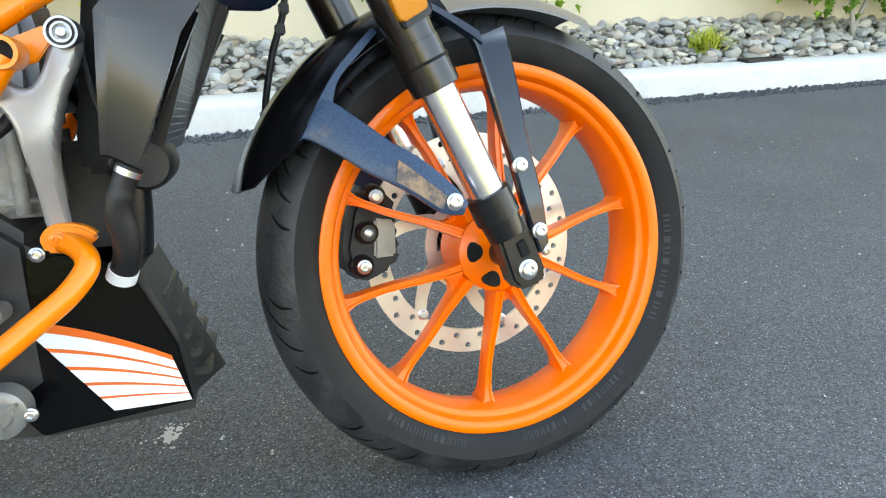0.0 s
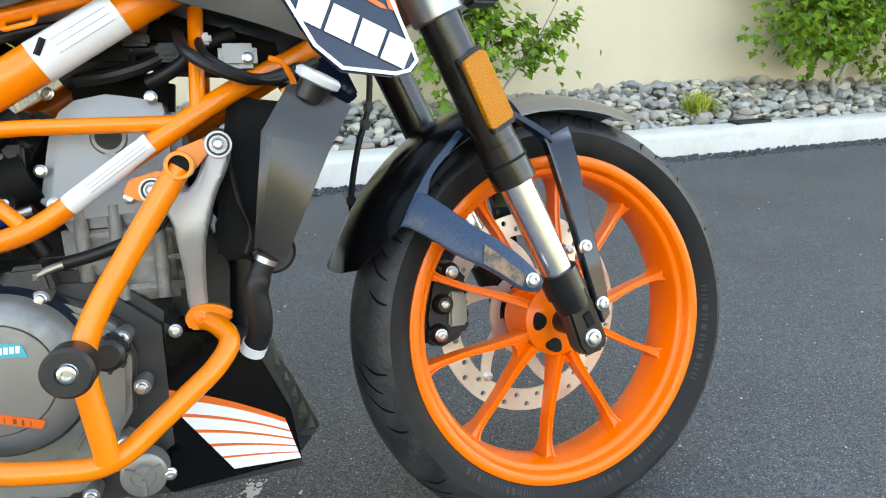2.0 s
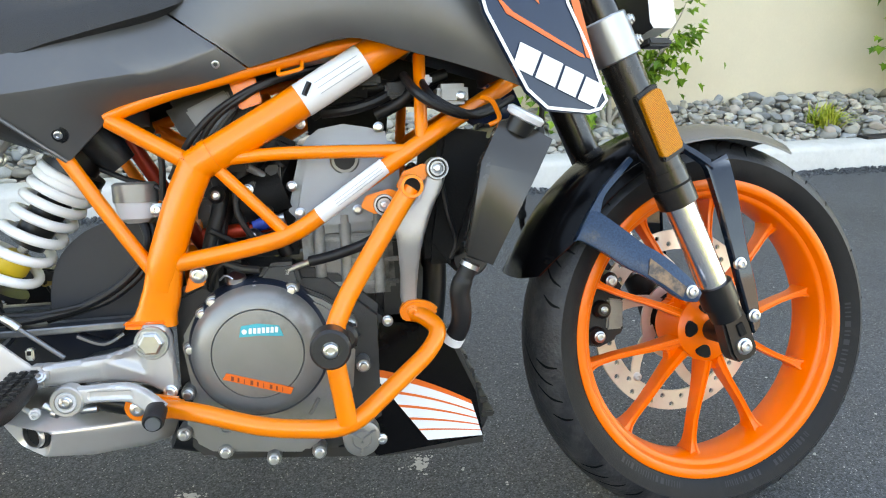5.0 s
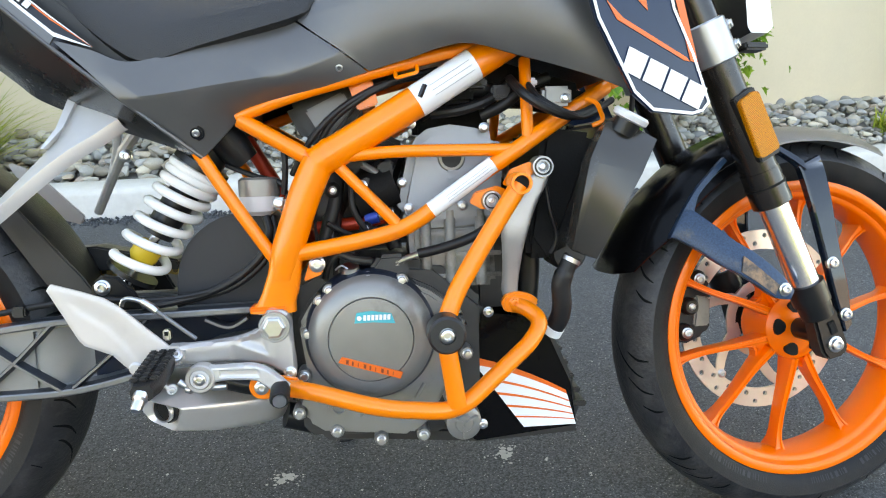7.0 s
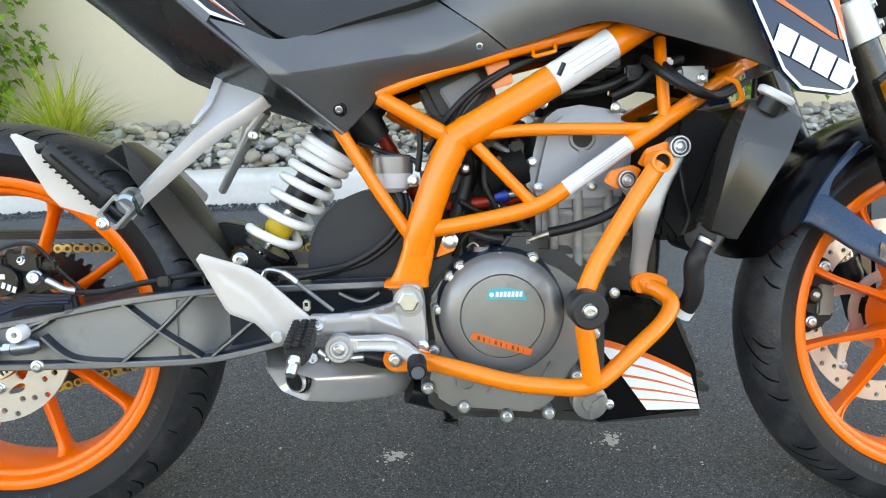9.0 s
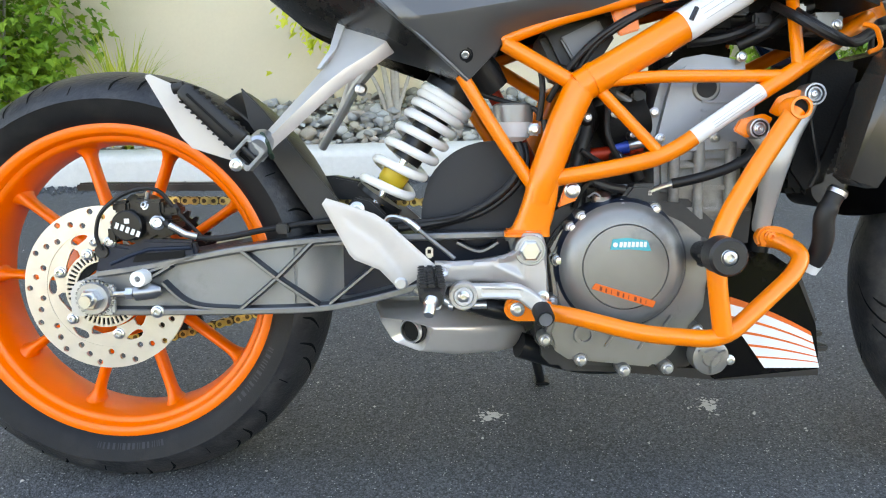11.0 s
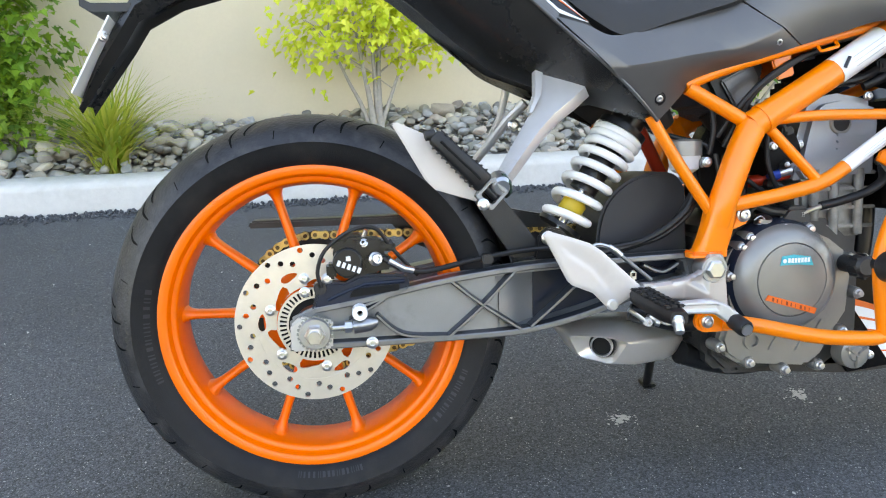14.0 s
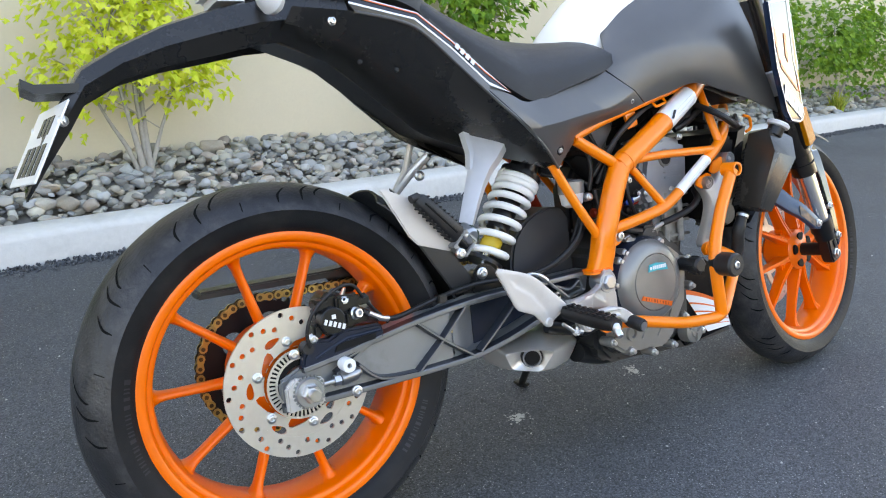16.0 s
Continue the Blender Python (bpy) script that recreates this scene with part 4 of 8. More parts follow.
for dx, w in ((-0.017, 0.0045), (-0.0095, 0.0045), (-0.002, 0.0045), (0.0055, 0.0045), (0.013, 0.0045)):
    part("maker_mark", moved(block((dx, -0.1278, -0.004), (dx + w, -0.1268, 0.004), 0), Matrix.Translation((0.0515, 0, 0.3800)) @ Matrix.Rotation(radians(22), 4, "Y")), WHITE_STICKER, caliper, "white maker's mark bars")
part("maker_mark", block((0.0480, -0.1278, 0.3885), (0.0545, -0.1268, 0.3950), 0), WHITE_STICKER, caliper)
for k, (x0, x1, z0, z1, y) in enumerate(((0.072, 0.112, 0.372, 0.392, -0.120), (0.028, 0.050, 0.402, 0.418, -0.118), (0.084, 0.118, 0.398, 0.412, -0.116), (0.020, 0.034, 0.362, 0.384, -0.119))):
    part("caliper_lobe", block((x0, y, z0), (x1, -0.09, z1), 0.0035), BLACK_METAL, caliper)
part("bleed_nipple", tube([(0.074, -0.112, 0.418), (0.078, -0.116, 0.430)], [0.0042, 0.003], 10), STEEL, caliper)
part("guide_boot", tube([(0.104, -0.108, 0.402), (0.116, -0.108, 0.410)], 0.0065, 12), HOSE, caliper)
bolt("banjo_bolt", (0.0895, -0.119, 0.3885), 0.008, caliper, STEEL, (0.25, -1, 0.1), 0.012)
bolt("caliper_bolt", (0.020, -0.112, 0.362), 0.0065, caliper)
bolt("slider_bolt", (0.074, -0.12, 0.412), 0.005, caliper, STEEL, (-0.3, -1, 0.4))
piece("brake_hose", tube(spline([(0.100, -0.124, 0.390), (0.125, -0.125, 0.374), (0.165, -0.110, 0.366), (0.24, -0.100, 0.378), (0.33, -0.095, 0.388), (0.45, -0.10, 0.386), (0.54, -0.09, 0.41), (0.585, -0.085, 0.47)], 8), 0.0042, 10), HOSE, None, "black rear brake hose")
piece("hose_ferrule", tube([(0.108, -0.126, 0.386), (0.128, -0.126, 0.374), (0.142, -0.122, 0.370)], 0.0050, 12), STEEL)
piece("sensor_wire", tube(spline([(0.012, -0.120, 0.352), (0.008, -0.124, 0.375), (0.020, -0.128, 0.405), (0.055, -0.126, 0.430), (0.090, -0.118, 0.432), (0.115, -0.11, 0.40), (0.150, -0.105, 0.360)], 8), 0.0028, 8), HOSE, None, "thin black sensor wire")
piece("sensor_head", moved(lathe([(0, -0.118), (0.009, -0.118), (0.010, -0.10), (0, -0.10)], 20), Matrix.Translation((0.010, 0, 0.350))), BLACK_PLASTIC)
bolt("sensor_bolt", (-0.012, -0.112, 0.345), 0.006, bike)
piece("hose_clip", block((0.245, -0.109, 0.371), (0.262, -0.093, 0.385), 0.002), BLACK_PLASTIC)


# -- frame --
def pipe(points, r, bend=0.05):
    return lambda: tube(rounded(points, bend), r, 16)


both("main_tube", pipe([(0.645, -0.134, 0.558), (0.767, -0.131, 0.628), (0.849, -0.127, 0.678), (0.92, -0.105, 0.722), (1.04, -0.05, 0.79)], 0.0212), ORANGE, "thick orange upper frame tube")
both("pivot_tube", pipe([(0.650, -0.134, 0.562), (0.630, -0.134, 0.520), (0.603, -0.133, 0.444), (0.598, -0.128, 0.415)], 0.0208), ORANGE, "thick orange tube down to the pivot")
both("pivot_lug", lambda: loft([[(x + w * math.copysign(abs(math.cos(a)) ** 0.5, math.cos(a)), -0.128 + d * math.copysign(abs(math.sin(a)) ** 0.5, math.sin(a)), z) for a in np.linspace(0, 2 * math.pi, 20, endpoint=False)] for z, x, w, d in ((0.440, 0.603, 0.0200, 0.0200), (0.418, 0.599, 0.0215, 0.0185), (0.395, 0.593, 0.0235, 0.0165), (0.380, 0.587, 0.0250, 0.0150), (0.374, 0.582, 0.0300, 0.0150), (0.368, 0.582, 0.0300, 0.0150))]), ORANGE)
both("seat_rail", pipe([(0.548, -0.124, 0.620), (0.620, -0.126, 0.646), (0.732, -0.126, 0.675), (0.833, -0.122, 0.700), (0.90, -0.11, 0.715)], 0.0085), ORANGE, "thin orange seat rail")
both("rear_brace", pipe([(0.552, -0.124, 0.617), (0.640, -0.132, 0.565)], 0.0105), ORANGE)
both("rear_tube", pipe([(0.497, -0.120, 0.578), (0.542, -0.122, 0.504), (0.592, -0.128, 0.430)], 0.0088), ORANGE)
both("cross_tube", pipe([(0.672, -0.136, 0.566), (0.743, -0.141, 0.572), (0.912, -0.148, 0.570)], 0.0080), ORANGE)
both("lower_tube", pipe([(0.606, -0.134, 0.442), (0.690, -0.140, 0.456), (0.757, -0.145, 0.471), (0.839, -0.148, 0.528), (0.909, -0.148, 0.573), (0.957, -0.130, 0.603), (1.05, -0.06, 0.655)], 0.0108, 0.03), ORANGE, "orange lower frame tube with a bend")
both("diagonal_tube", pipe([(0.673, -0.136, 0.556), (0.757, -0.143, 0.468)], 0.0078), ORANGE)
both("head_tube_brace", pipe([(0.926, -0.10, 0.690), (0.920, -0.147, 0.578)], 0.0080), ORANGE)
for tab_line in ([(0.8413, 0.5030), (0.8485, 0.5168), (0.8780, 0.5243), (0.8906, 0.5183), (0.8769, 0.4951), (0.8576, 0.4940)], [(0.8853, 0.5257), (0.8954, 0.5444), (0.9218, 0.5541), (0.9323, 0.5467), (0.9135, 0.5237), (0.8980, 0.5196)]):
    both("bracket_tab", lambda: plate(tab_line, -0.148, -0.142, 0.0015), ORANGE)
both("frame_gusset", lambda: plate([(0.690, 0.660), (0.722, 0.667), (0.729, 0.634), (0.702, 0.626)], -0.112, -0.106, 0.002), ORANGE, "orange gusset plate")
both("weld_collar", lambda: tube([(0.662, -0.1335, 0.5675), (0.670, -0.1335, 0.572)], 0.0226, 20), ORANGE)
piece("steering_head", tube([(1.076, 0, 0.657), (1.045, 0, 0.73)], 0.032, 24), ORANGE)
for pts, lo, hi, r in (([(0.767, -0.131, 0.628), (0.849, -0.127, 0.678)], 0.12, 1.06, 0.0216), ([(0.757, -0.145, 0.471), (0.839, -0.148, 0.528)], 0.42, 1.42, 0.0111)):
    a, b = Vector(pts[0]), Vector(pts[1])
    st = piece("frame_sticker", tube([a.lerp(b, lo), a.lerp(b, hi)], r, 20, False), WHITE_STICKER, None, "white warning sticker with fine print")
    d = (b - a).normalized()
    for k in range(3):
        off = Vector((d.z, 0, -d.x)) * (0.006 - 0.006 * k) * (r / 0.018)
        y = -math.sqrt(max(1e-6, r * r - off.length ** 2)) - 0.0004
        p, q = a.lerp(b, lo + 0.25) + off + Vector((0, y, 0)), a.lerp(b, hi - 0.06) + off + Vector((0, y, 0))
        part("print_line", tube([p, q], 0.00035, 4), INK_GREY, st)
mark_a, mark_b = Vector((0.781, -0.1523, 0.6385)), Vector((0.788, -0.1520, 0.654))
piece("maker_mark", tube([mark_a, mark_b], 0.0032, 4), BLACK_STICKER, None, "small dark maker's mark")

# -- crash bar --
both("crash_bar", pipe([(0.8995, -0.188, 0.526), (0.851, -0.195, 0.454), (0.816, -0.207, 0.400), (0.800, -0.215, 0.364), (0.801, -0.217, 0.330), (0.812, -0.216, 0.256)], 0.0118, 0.04), ORANGE, "orange crash bar, lightly chipped")
both("crash_bar_lower", pipe([(0.592, -0.160, 0.2745), (0.630, -0.174, 0.2715), (0.719, -0.203, 0.253), (0.813, -0.216, 0.248), (0.916, -0.170, 0.321), (0.934, -0.156, 0.345), (0.915, -0.130, 0.360), (0.895, -0.112, 0.361)], 0.0110, 0.03), ORANGE)
both("crash_bar_lug", lambda: plate([(0.5665 - 0.0165 * math.sin(a), 0.2768 + 0.0165 * math.cos(a)) for a in np.linspace(-0.1, math.pi, 14)] + [(0.600, 0.2600), (0.625, 0.266), (0.615, 0.284)], -0.163, -0.148, 0.004), ORANGE)
both("crash_bar_end", lambda: moved(lathe([(0.0098, -0.016), (0.0132, -0.016), (0.0138, -0.014), (0.0138, 0.016), (0.0098, 0.016)], 28, True), Matrix.Translation((0.900, -0.186, 0.528))), ORANGE)
both("bar_bore", lambda: moved(lathe([(0, -0.0105), (0.0099, -0.0105), (0.0099, -0.006), (0, -0.006)], 24), Matrix.Translation((0.900, -0.186, 0.528))), DARK_CORE)
both("crash_bar_flange", lambda: plate([(p.x, p.z) for p in spline([(0.890, 0, 0.352), (0.886, 0, 0.366), (0.898, 0, 0.378), (0.922, 0, 0.376), (0.936, 0, 0.364), (0.918, 0, 0.352), (0.890, 0, 0.352)], 4)][:-1], -0.128, -0.112, 0.004), ORANGE)
for side in (-1, 1):
    puck = piece("crash_bobbin", moved(lathe([(0.010, -0.020), (0.0195, -0.020), (0.0225, -0.016), (0.0225, 0.012), (0.019, 0.018), (0.0, 0.018), (0.0, -0.012), (0.010, -0.012)], 36, True), Matrix.Translation((0.797, side * 0.247, 0.357)) @ (Matrix.Identity(4) if side < 0 else MIRROR)), BLACK_PLASTIC, None, "round black nylon crash bobbin")
    part("collar", tube([(0.800, side * 0.21, 0.357), (0.798, side * 0.232, 0.357)], 0.012, 18), BLACK_METAL, puck)
    bolt("bobbin_bolt", (0.797, side * 0.262, 0.357), 0.0085, puck, STEEL, (0, side, 0))
bolt("crash_bolt", (0.902, -0.130, 0.365), 0.0062, bike, ORANGE)
bolt("crash_bolt", (0.5667, -0.164, 0.2770), 0.0075, bike)

# -- engine --
case_line = [(0.612, 0.345), (0.622, 0.271), (0.611, 0.236), (0.618, 0.212), (0.640, 0.197), (0.757, 0.185), (0.781, 0.203), (0.805, 0.243), (0.822, 0.268), (0.828, 0.328), (0.815, 0.365), (0.79, 0.384), (0.745, 0.405), (0.70, 0.408), (0.655, 0.398), (0.628, 0.372)]
engine = piece("engine_case", plate([(0.600, 0.20), (0.600, 0.40), (0.66, 0.43), (0.80, 0.42), (0.87, 0.36), (0.87, 0.21), (0.80, 0.165), (0.63, 0.17)], -0.092, 0.11, 0.012), CASE_BLACK, None, "dark cast crankcase")
cover = piece("clutch_cover", plate(case_line, -0.122, -0.094, 0.006), ENGINE_GREY, None, "grey painted clutch cover")
part("case_flange", plate([((x - 0.715) * 1.035 + 0.715, (z - 0.30) * 1.035 + 0.30) for x, z in case_line], -0.104, -0.093, 0.002), CASE_BLACK, cover)
CL = Matrix.Translation((0.708, 0, 0.329))
part("dome_flank", moved(lathe([(0.091, -0.098), (0.0900, -0.112), (0.0870, -0.124), (0.0838, -0.1305), (0.0, -0.1305)], 72), CL), NAVY_METAL, cover, "dark flank of the clutch dome", 30)
part("clutch_dome", moved(lathe([(0.0838, -0.1300), (0.0815, -0.1345), (0.0755, -0.1435), (0.067, -0.149), (0.0565, -0.150), (0.0555, -0.148), (0.0545, -0.1505), (0.030, -0.152), (0.0, -0.1525)], 72), CL), ENGINE_GREY, cover, "round clutch dome with a flat disc", 30)
part("teal_badge", plate([(0.687, 0.352), (0.690, 0.3655), (0.709, 0.3675), (0.735, 0.3635), (0.740, 0.350), (0.712, 0.3525)], -0.1532, -0.1500, 0), TEAL_STICKER, cover, "teal oil maker's sticker", 0)
for k in range(7):
    x = 0.6985 + 0.0052 * k
    part("badge_letter", plate([(x, 0.3555), (x + 0.0006, 0.3625), (x + 0.0044, 0.3622), (x + 0.0038, 0.3552)], -0.1536, -0.1530), WHITE_STICKER, cover, "white bars on the teal sticker", 0)
part("badge_drop", plate(ring2d(0.6935, 0.3585, 0.0032, 10), -0.1536, -0.1530), WHITE_STICKER, cover, "", 0)
part("cover_plate", plate([(0.664, 0.301), (0.669, 0.3085), (0.748, 0.284), (0.744, 0.2755)], -0.1534, -0.1510, 0.0004), ORANGE_STICKER, cover, "slim orange lettered plate", 0)
for k in range(9):
    x, z = 0.674 + 0.0075 * k, 0.3012 - 0.00232 * k
    part("plate_letter", plate([(x, z - 0.002), (x + 0.0005, z + 0.0035), (x + 0.0038 - 0.0012 * (k % 3), z + 0.0024), (x + 0.0033 - 0.0012 * (k % 3), z - 0.0030)], -0.1537, -0.1533), PLATE_INK, cover, "dark bars of lettering", 0)
for x, z in ((0.657, 0.198), (0.716, 0.183), (0.774, 0.186), (0.608, 0.226), (0.617, 0.278), (0.624, 0.335), (0.655, 0.392), (0.707, 0.407), (0.751, 0.402), (0.812, 0.238), (0.836, 0.297), (0.822, 0.352), (0.70, 0.386), (0.642, 0.378)):
    part("case_boss", moved(lathe([(0, -0.126), (0.0085, -0.126), (0.0095, -0.122), (0.0095, -0.098), (0, -0.098)], 16), Matrix.Translation((x, 0, z))), ENGINE_GREY, cover)
    bolt("case_bolt", (x, -0.127, z), 0.0052, cover, STEEL, (0, -1, 0), 0.007, "", False)
part("oil_filler", moved(lathe([(0, -0.016), (0.012, -0.016), (0.013, -0.010), (0.011, -0.008), (0.013, -0.004), (0.011, 0.0), (0.013, 0.004), (0.012, 0.012), (0, 0.012)], 24), Matrix.Translation((0.683, -0.108, 0.407)) @ Matrix.Rotation(radians(-70), 4, "X")), STEEL, cover, "ribbed metal filler cap")
part("sight_glass", moved(lathe([(0.009, -0.128), (0.014, -0.128), (0.015, -0.121), (0.009, -0.121)], 28, True), Matrix.Translation((0.661, 0, 0.233))), ENGINE_GREY, cover)
filt = piece("oil_filter_cover", moved(lathe([(0, -0.139), (0.011, -0.139), (0.013, -0.136), (0.020, -0.136), (0.024, -0.134), (0.025, -0.11), (0, -0.11)], 36), Matrix.Translation((0.829, 0, 0.203))), ENGINE_GREY, None, "round grey oil filter cover")
for k in range(3):
    part("filter_web", moved(block((0.002, -0.1415, -0.002), (0.021, -0.135, 0.002), 0.001), Matrix.Translation((0.829, 0, 0.203)) @ Matrix.Rotation(radians(90 + 120 * k), 4, "Y")), ENGINE_GREY, filt)
bolt("filter_bolt", (0.855, -0.132, 0.199), 0.0055, filt)
for k, (x, z) in enumerate(((0.690, 0.216), (0.735, 0.212), (0.765, 0.238))):
    part("case_ridge", tube([(x, -0.1225, z), (x + 0.012, -0.1225, z + 0.02)], 0.0022, 6), ENGINE_GREY, cover)

HEAD_LINE = [(0.7636, 0.4639), (0.7480, 0.4853), (0.7622, 0.5493), (0.7690, 0.5750), (0.7790, 0.5910), (0.7948, 0.6023), (0.8258, 0.6079), (0.8569, 0.6029), (0.8930, 0.5940), (0.8990, 0.5600), (0.8930, 0.4700)]
knob = piece("filler_knob", moved(lathe([(0, -0.172), (0.012, -0.172), (0.0165, -0.168), (0.0175, -0.150), (0.0135, -0.148), (0.0135, -0.120), (0, -0.120)], 28), Matrix.Translation((0.8136, 0, 0.3456))), BLACK_PLASTIC, None, "black ribbed oil filler knob")
for k in range(8):
    a = 2 * math.pi * k / 8
    part("knob_rib", moved(block((0.015, -0.169, -0.002), (0.0195, -0.151, 0.002), 0.0008), Matrix.Translation((0.8136, 0, 0.3456)) @ Matrix.Rotation(a, 4, "Y")), BLACK_PLASTIC, knob)
head = piece("cylinder_head", plate(HEAD_LINE, -0.085, 0.085, 0.012), HEAD_GREY, None, "dusty grey cylinder head cover")
barrel = piece("cylinder", plate([(0.768, 0.380), (0.764, 0.472), (0.884, 0.472), (0.888, 0.380)], -0.072, 0.078, 0.008), BARREL_GREY, None, "grey cylinder barrel with cast ribs")
for z in (0.395, 0.425, 0.455, 0.480):
    part("barrel_rib", block((0.785, -0.083, z), (0.895, -0.076, z + 0.006), 0.002), BARREL_GREY, barrel)
for x in (0.788, 0.822, 0.865):
    part("stud_boss", tube([(x, -0.080, 0.385), (x, -0.080, 0.490)], 0.0075, 12), BARREL_GREY, barrel)
part("head_plug", moved(lathe([(0, -0.0875), (0.017, -0.0875), (0.019, -0.086), (0.019, -0.08), (0, -0.08)], 32), Matrix.Translation((0.826, 0, 0.562))), ENGINE_GREY, head, "round recessed plug")
part("head_plug_face", moved(lathe([(0, -0.0882), (0.0135, -0.0882), (0.0135, -0.087), (0, -0.087)], 32), Matrix.Translation((0.826, 0, 0.562))), HOSE, head)
for z in (0.520, 0.531, 0.542):
    part("head_rib", block((0.820, -0.0885, z), (0.872, -0.084, z + 0.003), 0.001), HEAD_GREY, head)
for x, z in ((0.772, 0.609), (0.872, 0.602), (0.757, 0.530), (0.766, 0.495), (0.84, 0.496), (0.895, 0.50)):
    bolt("head_bolt", (x, -0.086, z), 0.0055, head)
piece("coolant_hose", tube(spline([(0.775, -0.115, 0.435), (0.806, -0.120, 0.442), (0.845, -0.125, 0.455), (0.873, -0.122, 0.472), (0.885, -0.105, 0.492)], 6), 0.0068, 12), HOSE, None, "black rubber coolant hose")
piece("hose_spigot", tube([(0.748, -0.112, 0.425), (0.760, -0.114, 0.430), (0.786, -0.117, 0.438)], 0.0042, 10), STEEL)
piece("spigot_body", block((0.741, -0.116, 0.417), (0.752, -0.104, 0.430), 0.003), STEEL)
for line, r, mat in (([(0.650, -0.100, 0.405), (0.656, -0.112, 0.425), (0.668, -0.115, 0.438), (0.690, -0.112, 0.440)], 0.0035, HOSE),
                     ([(0.668, -0.112, 0.440), (0.690, -0.118, 0.432), (0.712, -0.116, 0.428)], 0.0060, BLACK_PLASTIC),
                     ([(0.640, -0.105, 0.452), (0.668, -0.112, 0.446), (0.700, -0.110, 0.452)], 0.0028, HOSE),
                     ([(0.672, -0.118, 0.448), (0.676, -0.122, 0.456), (0.683, -0.122, 0.455), (0.684, -0.120, 0.446)], 0.0014, STEEL),
                     ([(0.664, -0.118, 0.418), (0.672, -0.122, 0.424), (0.680, -0.120, 0.419)], 0.0014, STEEL),
                     ([(0.655, -0.085, 0.400), (0.657, -0.085, 0.450), (0.662, -0.080, 0.490)], 0.0125, HOSE),
                     ([(0.612, -0.112, 0.400), (0.616, -0.118, 0.440), (0.612, -0.112, 0.480), (0.606, -0.108, 0.520)], 0.0040, HOSE),
                     ([(0.700, -0.085, 0.470), (0.718, -0.095, 0.468), (0.735, -0.095, 0.455)], 0.0045, BLACK_PLASTIC),
                     ([(0.690, -0.080, 0.562), (0.722, -0.088, 0.545), (0.740, -0.088, 0.520)], 0.0050, SWING_ALLOY)):
    piece("small_pipe", tube(spline(line, 5), r, 10), mat)
for x, z, r in ((0.690, 0.432, 0.0075), (0.706, 0.470, 0.009), (0.664, 0.523, 0.011), (0.725, 0.500, 0.008)):
    piece("sensor_plug", moved(lathe([(0, -0.104), (r * 0.6, -0.104), (r * 0.7, -0.101), (r, -0.098), (r, -0.085), (0, -0.085)], 14), Matrix.Translation((x, 0, z))), BLACK_PLASTIC)
    bolt("sensor_screw", (x, -0.105, z), r * 0.4, bike)
piece("starter_cover", plate([(0.700, 0.405), (0.722, 0.435), (0.757, 0.436), (0.764, 0.405), (0.735, 0.398)], -0.116, -0.075, 0.005), CASE_BLACK, None, "dark cast breather housing")

# -- engine hanger, cast alloy --
HANGER = [(0.9235, 0.5423), (0.9364, 0.5544), (0.9490, 0.5431), (0.9435, 0.5212), (0.9296, 0.4936), (0.9154, 0.4464), (0.9105, 0.3998), (0.9082, 0.3702), (0.8909, 0.3709), (0.8898, 0.4090), (0.8868, 0.4475), (0.8842, 0.4677), (0.8777, 0.4820), (0.8676, 0.4956), (0.8641, 0.5075), (0.8746, 0.5145), (0.8871, 0.5068), (0.8990, 0.5020), (0.9119, 0.5133)]


def engine_hanger():
    """A flat cast Y: one limb to each bush, the stem running down and inwards."""
    line = [(p.x, p.z) for p in spline([(x, 0, z) for x, z in HANGER + HANGER[:1]], 3)][:-1]
    return casting(line, -0.1465, -0.128, lambda x, z: 0.030 * ease((0.470 - z) / 0.110) + 0.10 * max(0.0, 0.9000 + 0.55 * max(z - 0.455, 0.0) - x), 0.0055, 0.003)


hanger = both("engine_hanger", engine_hanger, CAST, "silver cast engine hanger", 45)
for x, z, r in ((0.937, 0.547, 0.0135), (0.870, 0.505, 0.0125)):
    ring = piece("hanger_bush", moved(lathe([(0, -0.153), (r * 0.50, -0.153), (r * 0.52, -0.157), (r * 0.66, -0.157), (r * 0.68, -0.1525), (r * 0.82, -0.1525), (r * 0.84, -0.158), (r, -0.158), (r * 1.04, -0.155), (r * 1.04, -0.13), (0, -0.13)], 40), Matrix.Translation((x, 0, z))), BRIGHT_ALLOY, None, "turned alloy bush")
    part("bush_groove", moved(lathe([(r * 0.67, -0.1530), (r * 0.83, -0.1530), (r * 0.83, -0.1520), (r * 0.67, -0.1520)], 40, True), Matrix.Translation((x, 0, z))), BLACK_METAL, ring)
    bolt("bush_bolt", (x, -0.1535, z), r * 0.34, ring)
# Made-up black block darkens the gap above the cylinder head.
piece("head_gap_filler", plate([(0.7790, 0.6330), (0.8382, 0.6420), (0.8928, 0.6330), (0.8878, 0.5850), (0.7790, 0.5900)], 0.000, 0.040, 0.008), DARK_CORE, None, "black filler block over the cylinder head")
bolt("engine_bolt", (0.641, -0.128, 0.428), 0.0085, bike, STEEL)
piece("engine_tab", plate([(0.622, 0.405), (0.634, 0.440), (0.650, 0.436), (0.648, 0.415)], -0.128, -0.120, 0.002), ORANGE)

